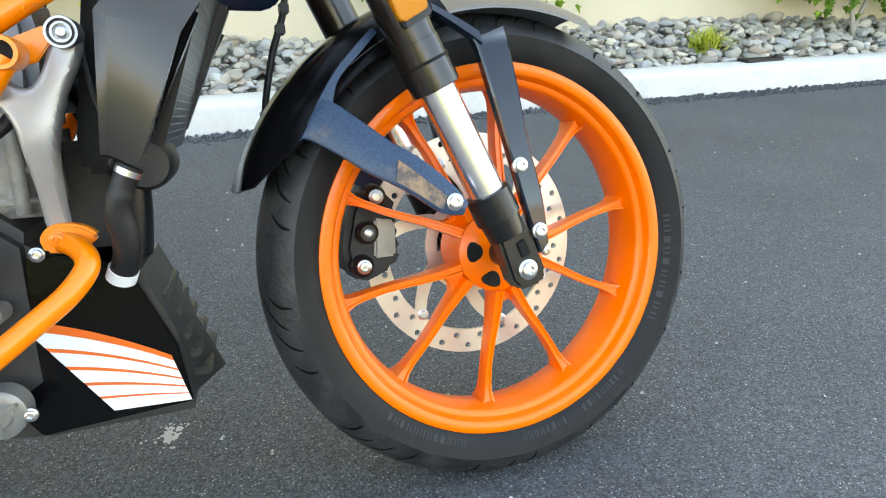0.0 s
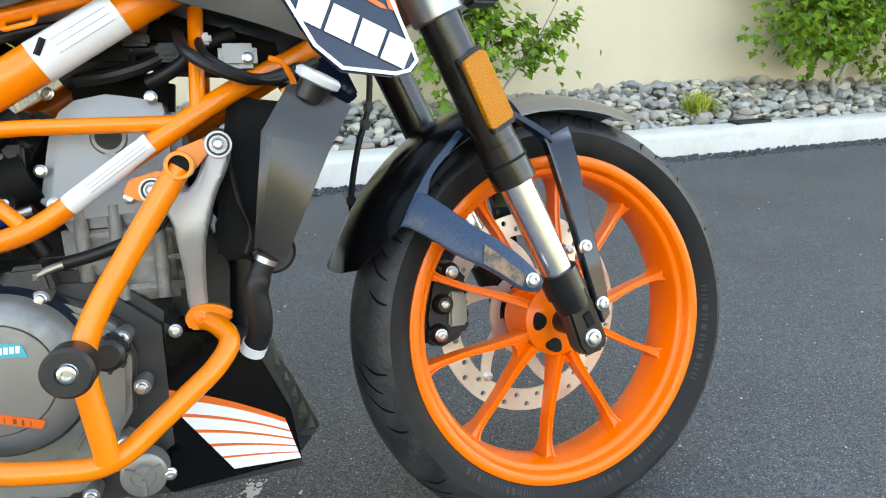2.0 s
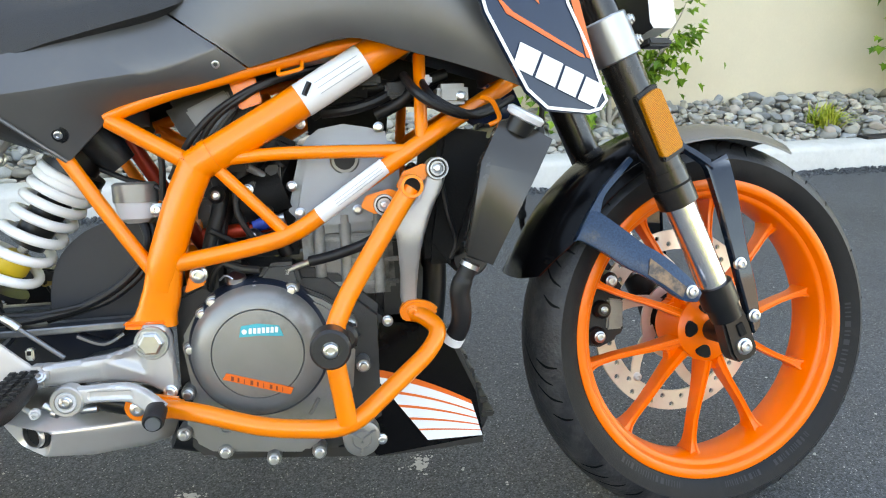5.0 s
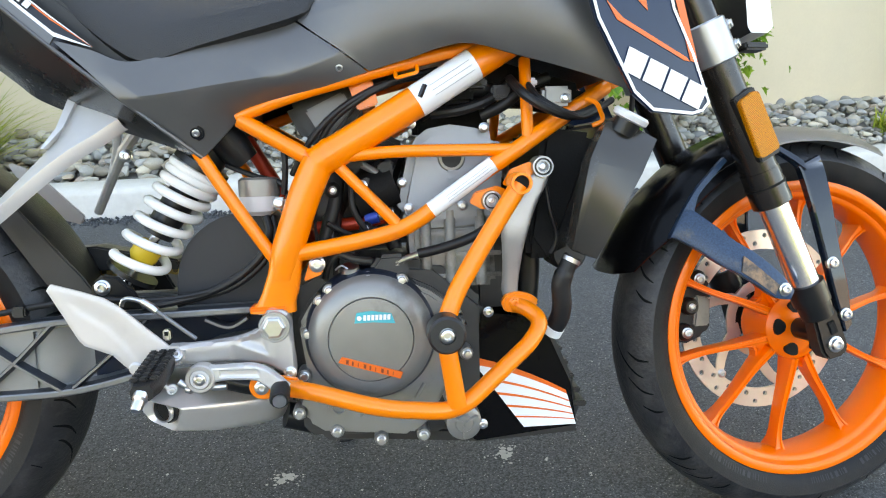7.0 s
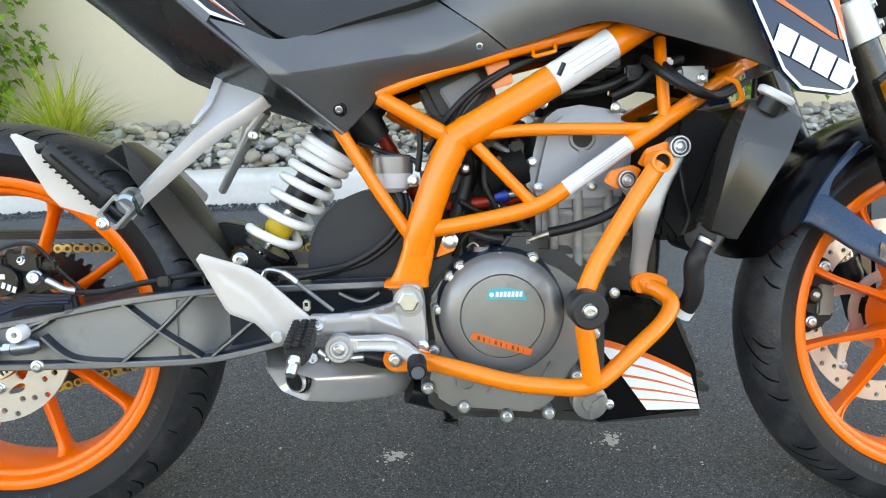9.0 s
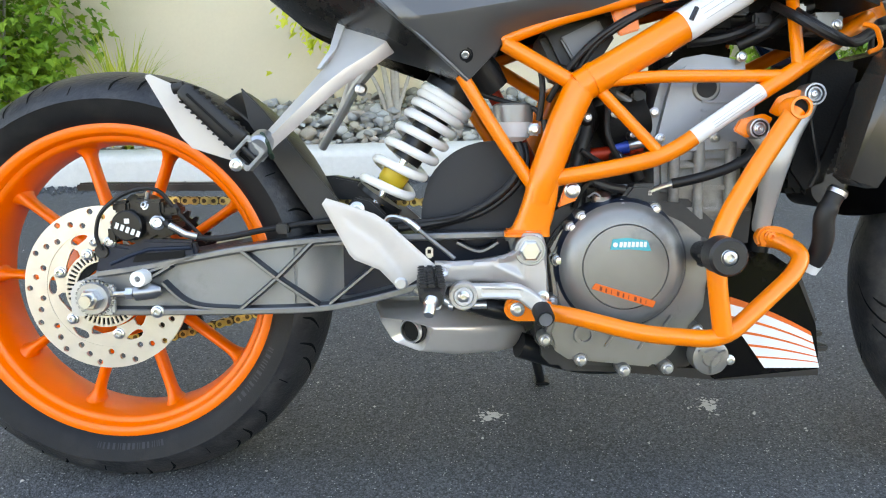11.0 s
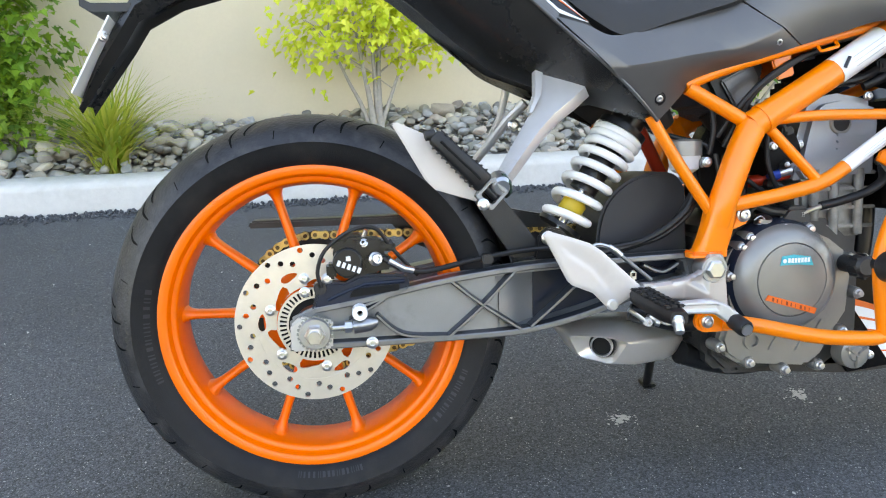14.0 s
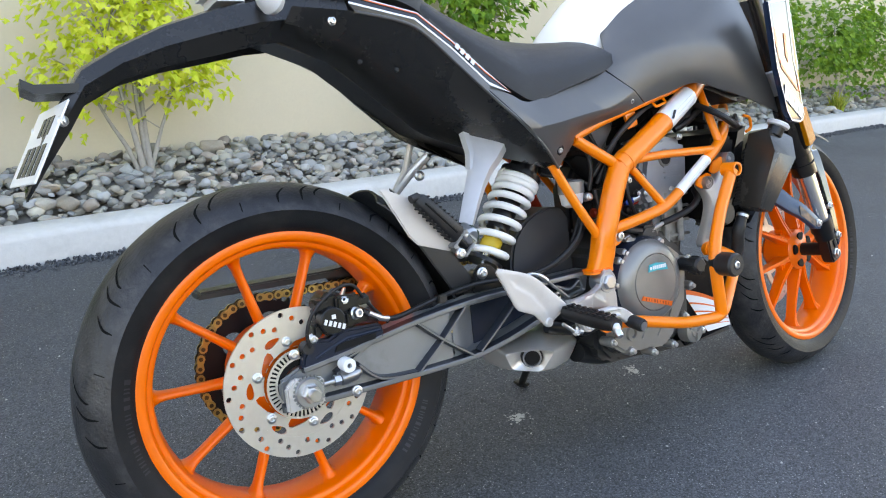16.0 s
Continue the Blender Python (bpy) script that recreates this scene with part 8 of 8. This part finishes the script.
# headlamp mask
shell = loft([[(1.225, y, 0.712 + abs(y) * 0.1), (1.230, y, 0.704 + abs(y) * 0.1), (1.256, y, 0.704 + abs(y) * 0.1), (1.264, y, 0.712 + abs(y) * 0.1), (1.300 - abs(y) * 0.5, y, 0.900), (1.245 - abs(y) * 0.3, y, 0.930)] for y in (-0.115, -0.06, 0.0, 0.06, 0.115)])
bmesh.ops.recalc_face_normals(shell, faces=shell.faces)
# Rear faces are black in place of the mask's open, dark inside.
for f in shell.faces:
    f.material_index = 1 if f.normal.x < -0.8 else 0
mask = piece("headlamp_mask", shell, [WHITE_PAINT, BLACK_PLASTIC], None, "white headlamp mask", 35, True)
part("mask_lip", moved(block((1.226, -0.110, 0.694), (1.262, -0.080, 0.7045), 0.003), TURNED), BLACK_PLASTIC, mask)
piece("handlebar", tube(spline([(1.03, -0.36, 1.02), (1.06, -0.25, 1.03), (1.10, -0.1, 0.97), (1.10, 0.1, 0.97), (1.06, 0.25, 1.03), (1.03, 0.36, 1.02)], 6), 0.012, 14), BLACK_METAL, None, "black handlebar", 35, True)


# ---- planting: river stones, shrubs, grasses ----
def stone_mesh(seed, mat):
    rnd = random.Random(seed)
    bm = bmesh.new()
    bmesh.ops.create_icosphere(bm, subdivisions=3, radius=1)
    off = Vector((rnd.random() * 50, rnd.random() * 50, rnd.random() * 50))
    sx, sy, sz = 1.0, rnd.uniform(0.58, 0.9), rnd.uniform(0.36, 0.62)
    cuts = [(Vector((rnd.gauss(0, 1), rnd.gauss(0, 1), rnd.gauss(0, 1))).normalized(), rnd.uniform(0.54, 0.84)) for _ in range(9)]
    for v in bm.verts:
        n = noise.noise(v.co * 0.9 + off)
        m = noise.noise(v.co * 2.2 + off)
        v.co *= 1 + 0.26 * n + 0.08 * m
        for c, d in cuts:
            over = v.co.dot(c) - d
            if over > 0:
                v.co -= c * over * 0.92
        v.co = Vector((v.co.x * sx, v.co.y * sy, v.co.z * sz))
    me = bpy.data.meshes.new("stone")
    bm.to_mesh(me)
    bm.free()
    me.materials.append(mat)
    me.shade_smooth()
    return me


def stone_places():
    """Loose courses of stones: x along the kerb, distance behind it, height, size."""
    rnd = random.Random(7)
    out = []
    x = -2.6
    while x < 8.5:
        off = 0.19
        while off < WALL_OFF + 0.02:
            size = rnd.choice((0.020, 0.025, 0.029, 0.033, 0.038, 0.044, 0.052)) * rnd.uniform(0.85, 1.15)
            px, po = x + rnd.uniform(-0.035, 0.035), off + rnd.uniform(-0.02, 0.02)
            out.append((px, max(0.195, po), bed_height(po, px) + rnd.uniform(-0.012, 0.016), size))
            off += rnd.uniform(0.042, 0.066)
        x += 0.058
    for k in range(420):
        px, po = rnd.uniform(-2.5, 6.5), rnd.uniform(0.24, WALL_OFF - 0.05)
        out.append((px, po, bed_height(po, px) + 0.028, rnd.uniform(0.022, 0.050)))
    return out


def build_stones():
    kinds = [stone_mesh(k, STONE) for k in range(12)] + [stone_mesh(40 + k, STONE_WARM) for k in range(3)]
    rnd = random.Random(11)
    near, far = [], []
    for p in stone_places():
        (near if -1.15 < p[0] < 0.62 and len(near) < 290 and rnd.random() < 0.42 else far).append(p)
    near += [(-0.10, 0.30, 0.150, 0.072), (0.62, 0.66, 0.262, 0.075), (-0.52, 0.36, 0.155, 0.065), (4.15, 0.70, 0.265, 0.085)]
    for k, (x, off, z, size) in enumerate(near):
        ob = new("stone", kinds[-1] if k >= len(near) - 4 else rnd.choice(kinds[:13] if rnd.random() < 0.9 else kinds[12:]))
        ob.parent = bpy.data.objects["planting_bed"]
        ob.matrix_world = Matrix.Translation(along(x, off, z)) @ Euler((rnd.uniform(-0.35, 0.35), rnd.uniform(-0.35, 0.35), rnd.uniform(0, 6.28))).to_matrix().to_4x4() @ Matrix.Scale(size, 4)
    verts, faces = [], []
    data = []
    for me in kinds[:12]:
        data.append((np.array([v.co[:] for v in me.vertices]), np.array([p.vertices[:] for p in me.polygons])))
    base = 0
    for x, off, z, size in far:
        v, f = data[rnd.randrange(12)]
        m = np.array(Matrix.Translation(along(x, off, z)) @ Euler((rnd.uniform(-0.4, 0.4), rnd.uniform(-0.4, 0.4), rnd.uniform(0, 6.28))).to_matrix().to_4x4() @ Matrix.Scale(size, 4))
        verts.append(v @ m[:3, :3].T + m[:3, 3])
        faces.append(f + base)
        base += len(v)
    small = bmesh.new()
    bmesh.ops.create_icosphere(small, subdivisions=2, radius=1)
    pv, pf = np.array([v.co[:] for v in small.verts]), np.array([[v.index for v in f.verts] for f in small.faces])
    small.free()
    for k in range(3600):
        x, off, size = rnd.uniform(-2.4, 6.6), rnd.uniform(0.18, WALL_OFF), rnd.uniform(0.009, 0.022)
        m = np.array(Matrix.Translation(along(x, off, bed_height(off, x) - 0.012 + rnd.uniform(0, 0.012))) @ Euler((rnd.uniform(-0.5, 0.5), rnd.uniform(-0.5, 0.5), rnd.uniform(0, 6.28))).to_matrix().to_4x4() @ Matrix.Diagonal((size, size * rnd.uniform(0.6, 0.9), size * rnd.uniform(0.4, 0.7), 1)))
        verts.append(pv @ m[:3, :3].T + m[:3, 3])
        faces.append(pf + base)
        base += len(pv)
    me = bpy.data.meshes.new("river_stones")
    me.from_pydata(np.concatenate(verts).tolist(), [], np.concatenate(faces).tolist())
    me.materials.append(STONE_ISLE)
    me.shade_smooth()
    tagged(new("river_stones", me), "grey and buff river stones heaped between kerb and wall", "river stones", kind="stuff")


LEAF = [(0.0, 0.0), (0.10, 0.16), (0.42, 0.10), (0.34, 0.30), (0.62, 0.52), (0.30, 0.56), (0.22, 0.72), (0.0, 1.05), (-0.22, 0.72), (-0.30, 0.56), (-0.62, 0.52), (-0.34, 0.30), (-0.42, 0.10), (-0.10, 0.16)]


def leaves(places, rnd, size):
    """Lobed leaves, each a small folded sheet: places are (point, outward direction)."""
    verts, faces = [], []
    for p, out in places:
        s = size * rnd.uniform(0.6, 1.25)
        droop = Vector((out.x, out.y, out.z - rnd.uniform(0.1, 0.9))).normalized()
        side = droop.cross(Vector((rnd.uniform(-0.5, 0.5), rnd.uniform(-0.5, 0.5), 1))).normalized()
        up = side.cross(droop)
        n = len(verts)
        for x, y in LEAF:
            fold = abs(x) * 0.35 - 0.18 * y * y
            verts.append(p + side * x * s + droop * y * s + up * fold * s)
        faces.append((n, n + 1, n + 2, n + 3, n + 4, n + 5, n + 6, n + 7))
        faces.append((n, n + 7, n + 8, n + 9, n + 10, n + 11, n + 12, n + 13))
    return verts, faces


def shrub(name, base, stems, crown, leaf_mat, count, size, label, seed, bare=0.0, leaf_scale=1.0):
    """A shrub: forked stems from the ground and a loose crown of lobed leaves in clumps.
    crown: list of (centre, radii) of the leafy masses."""
    rnd = random.Random(seed)
    root = new(name)
    root.location = base
    tagged(root, label, "shrub", "shrubs along the wall")
    inv = Matrix.Translation(-base)
    wood = bmesh.new()
    twigs = []
    for tip, r in stems:
        tip = Vector(tip)
        mid = base.lerp(tip, 0.5) + Vector((rnd.uniform(-0.04, 0.04), rnd.uniform(-0.03, 0.03), 0.03))
        line = spline([base + Vector((rnd.uniform(-0.03, 0.03), rnd.uniform(-0.02, 0.02), -0.05)), base.lerp(mid, 0.5), mid, tip], 5)
        merge(wood, tube(line, [r * (1 - 0.75 * i / (len(line) - 1)) for i in range(len(line))], 8))
        for k in range(7):
            a = line[rnd.randrange(len(line) // 3, len(line))]
            d = Vector((rnd.uniform(-1, 1), rnd.uniform(-0.7, 0.5), rnd.uniform(0.1, 1))).normalized()
            end = a + d * rnd.uniform(0.10, 0.28)
            merge(wood, tube([a, a.lerp(end, 0.5) + Vector((0, 0, 0.015)), end], [r * 0.28, r * 0.18, r * 0.08], 5))
            twigs.append((a, end))
    part("trunk", moved(wood, inv), BARK, root, "pale forked stems", 50)
    places = []
    clumps = []
    for c, rad in crown:
        c = Vector(c)
        for k in range(max(6, int(26 * rad[0] * rad[2] / 0.06))):
            d = Vector((rnd.gauss(0, 1), rnd.gauss(0, 1), rnd.gauss(0, 1))).normalized() * rnd.uniform(0.45, 1.08)
            clumps.append((c + Vector((d.x * rad[0], d.y * rad[1], d.z * rad[2])), Vector((d.x, d.y, d.z)), rnd.uniform(0.05, 0.10)))
    for k in range(count):
        if twigs and rnd.random() < 0.16:
            a, b = rnd.choice(twigs)
            p, out = a.lerp(b, rnd.uniform(0.3, 1.05)), (b - a).normalized()
            p = p + Vector((rnd.gauss(0, 0.02), rnd.gauss(0, 0.02), rnd.gauss(0, 0.02)))
        else:
            c, out, w = rnd.choice(clumps)
            p = c + Vector((rnd.gauss(0, w), rnd.gauss(0, w * 0.8), rnd.gauss(0, w)))
        wall_y = along(p.x, WALL_OFF).y - 0.02
        if p.y > wall_y:
            p.y = wall_y - rnd.random() * 0.05
        places.append((p - base, Vector((out.x + rnd.uniform(-0.6, 0.6), out.y - 0.35 + rnd.uniform(-0.5, 0.5), out.z * 0.4))))
    v, f = leaves(places, rnd, size * leaf_scale)
    me = bpy.data.meshes.new("crown")
    me.from_pydata(v, [], f)
    me.materials.append(leaf_mat)
    ob = new("crown", me)
    ob.parent = root
    return root


def grass(name, base, blades, length, spread, label, seed, mat, lean=(0, 0)):
    rnd = random.Random(seed)
    verts, faces = [], []
    for k in range(blades):
        a = rnd.uniform(0, 6.283)
        d = Vector((math.cos(a) + lean[0], math.sin(a) * 0.8 + lean[1], 0))
        L, w = length * rnd.uniform(0.5, 1.1), rnd.uniform(0.0038, 0.0080)
        arch = rnd.uniform(0.25, 1.0) * spread
        p0 = Vector((rnd.gauss(0, 0.03), rnd.gauss(0, 0.025), -0.03))
        side = Vector((-d.y, d.x, 0)).normalized() if d.length > 1e-3 else Vector((1, 0, 0))
        n = len(verts)
        for i in range(6):
            t = i / 5
            p = p0 + d * arch * t ** 1.6 + Vector((0, 0, L * (t - 0.55 * arch / max(spread, 0.01) * t * t)))
            ww = w * (1 - t ** 2) + 0.0002
            verts += [p - side * ww, p + side * ww]
        faces += [(n + 2 * i, n + 2 * i + 1, n + 2 * i + 3, n + 2 * i + 2) for i in range(5)]
    me = bpy.data.meshes.new(name)
    me.from_pydata(verts, [], faces)
    me.materials.append(mat)
    me.shade_smooth()
    ob = new(name, me)
    ob.location = base
    return tagged(ob, label, "grass clump", "grass clumps by the kerb", kind="stuff")


build_stones()
shrub("maple_shrub", along(0.27, 0.52, 0.17), [(along(0.06, 0.55, 0.62), 0.014), (along(0.17, 0.58, 0.80), 0.017), (along(0.36, 0.58, 0.92), 0.018), (along(0.52, 0.55, 0.72), 0.012), (along(0.30, 0.60, 1.05), 0.014)],
      [(along(0.04, 0.50, 0.66), (0.17, 0.14, 0.13)), (along(0.28, 0.50, 0.74), (0.22, 0.15, 0.13)), (along(0.53, 0.52, 0.66), (0.14, 0.12, 0.13)), (along(0.30, 0.55, 0.98), (0.32, 0.16, 0.16))],
      LIME_LEAF, 1750, 0.040, "young maple shrub with lime-yellow leaves and pale stems", 3)
shrub("green_shrub", along(-1.45, 0.50, 0.17), [(along(-1.7, 0.5, 0.9), 0.014), (along(-1.3, 0.5, 0.95), 0.014), (along(-1.1, 0.5, 0.75), 0.010)],
      [(along(-1.35, 0.50, 0.55), (0.36, 0.22, 0.34)), (along(-1.75, 0.45, 0.62), (0.40, 0.25, 0.40)), (along(-1.40, 0.50, 0.95), (0.42, 0.22, 0.25)), (along(-1.95, 0.5, 1.1), (0.4, 0.2, 0.3))],
      GREEN_LEAF, 5200, 0.048, "dense green maple shrub against the wall", 5)
shrub("green_shrub", along(2.25, 0.52, 0.2), [(along(1.95, 0.5, 0.9), 0.014), (along(2.3, 0.5, 1.0), 0.016), (along(2.6, 0.5, 0.7), 0.010)],
      [(along(2.05, 0.50, 0.58), (0.26, 0.2, 0.30)), (along(2.08, 0.50, 0.98), (0.28, 0.22, 0.25)), (along(2.50, 0.5, 0.52), (0.05, 0.04, 0.03)), (along(2.05, 0.5, 1.25), (0.5, 0.2, 0.25))],
      GREEN_LEAF, 2900, 0.048, "leafy green shrub with bright new leaves", 6)
shrub("green_shrub", along(4.55, 0.50, 0.2), [(along(4.3, 0.5, 0.9), 0.014), (along(4.9, 0.5, 0.9), 0.014)],
      [(along(4.40, 0.50, 0.62), (0.42, 0.25, 0.30)), (along(5.0, 0.5, 0.78), (0.55, 0.28, 0.42)), (along(4.30, 0.5, 1.0), (0.5, 0.25, 0.3))],
      GREEN_LEAF, 4600, 0.048, "dense green shrub by the wall", 7)
shrub("green_shrub", along(6.6, 0.50, 0.2), [(along(6.3, 0.5, 0.9), 0.014), (along(7.0, 0.5, 0.9), 0.014)],
      [(along(6.2, 0.45, 0.80), (0.6, 0.3, 0.5)), (along(7.2, 0.45, 0.70), (0.7, 0.3, 0.5)), (along(8.1, 0.4, 0.7), (0.6, 0.3, 0.5))],
      GREEN_LEAF, 3600, 0.050, "tall green hedge shrub by the wall", 8)
for k in range(7):
    x = -7.0 + 2.6 * k
    shrub("hedge_shrub", Vector((x, -12.2, 0.0)), [((x - 0.5, -12.2, 1.5), 0.03), ((x + 0.5, -12.1, 1.6), 0.03)], [((x, -12.1, 0.9), (1.4, 0.5, 0.8)), ((x + 0.6, -12.1, 1.5), (0.9, 0.4, 0.5))], GREEN_LEAF, 2600, 0.16,
          "sunlit green hedge shrub across the drive", 20 + k)
grass("sedge_clump", along(-0.87, 0.30, 0.13), 300, 0.56, 0.52, "yellow-green sedge clump spilling over the kerb", 4, GRASS_LEAF, (0.1, -0.15))
grass("grass_tuft", along(3.42, 0.36, 0.16), 220, 0.19, 0.14, "small bright grass tuft among the stones", 9, GRASS_LEAF, (0.2, 0))
grass("grass_tuft", along(6.15, 0.30, 0.14), 160, 0.24, 0.16, "small green grass tuft by the kerb", 10, GRASS_LEAF)
grate = part("drain_tray", merge(block((-0.115, -0.035, 0.0), (0.115, 0.035, 0.006), 0.002), block((-0.115, -0.035, 0.0), (-0.105, 0.035, 0.014), 0.002), block((0.105, -0.035, 0.0), (0.115, 0.035, 0.014), 0.002), block((-0.115, 0.027, 0.0), (0.115, 0.035, 0.014), 0.002), block((-0.115, -0.035, 0.0), (0.115, -0.027, 0.014), 0.002)), BLACK_PLASTIC)
grate.matrix_world = Matrix.Translation(along(3.57, 0.135, 0.124)) @ Matrix.Rotation(KERB_TURN + 0.03, 4, "Z")
tagged(grate, "flat black plastic tray lying on the kerb", "tray")


def splash(name, at, seed, n, spread):
    """A small crust of pale spots on the asphalt."""
    rnd = random.Random(seed)
    bm = bmesh.new()
    for k in range(n):
        c = Vector((rnd.gauss(0, spread), rnd.gauss(0, spread * 0.8), 0))
        r = rnd.uniform(0.0015, 0.007) * (1 if c.length < spread else 0.5)
        m = rnd.randrange(6, 10)
        ring = [c + Vector((math.cos(6.283 * i / m), math.sin(6.283 * i / m), 0)) * r * rnd.uniform(0.5, 1.3) + Vector((0, 0, 0.0012)) for i in range(m)]
        top = bm.verts.new(c + Vector((0, 0, 0.0022)))
        vs = [bm.verts.new(p) for p in ring]
        for i in range(m):
            bm.faces.new((vs[i], vs[(i + 1) % m], top))
    ob = part(name, bm, CRUST, smooth=60)
    ob.location = at
    return tagged(ob, "pale dried splash on the asphalt", "stain", kind="stuff")


CRUST = material("dried_splash", (0.42, 0.41, 0.39), 0.9, 0.0, 0.2, 200, 0.4, 500)
splash("dried_splash", Vector((0.937, 0.160, 0.0)), 1, 46, 0.016)
splash("dried_splash", Vector((0.546, 0.128, 0.0)), 2, 40, 0.014)
splash("dried_splash", Vector((-0.85, 0.62, 0.0)), 3, 14, 0.03)
rnd_g = random.Random(21)
bm = bmesh.new()
for k in range(420):
    x, y, r = rnd_g.uniform(-1.6, 3.4), rnd_g.uniform(-0.55, 1.75), rnd_g.uniform(0.0012, 0.0038)
    c = Vector((x, y, r * 0.3))
    vs = [bm.verts.new(c + r * Vector(d) * rnd_g.uniform(0.6, 1.3)) for d in ((1, 0, 0), (0, 1, 0), (-1, 0, 0), (0, -1, 0), (0, 0, 0.9))]
    for i in range(4):
        bm.faces.new((vs[i], vs[(i + 1) % 4], vs[4]))
tagged(part("loose_grit", bm, CRUST, smooth=0), "scattered pale grit on the asphalt", "grit", kind="stuff")
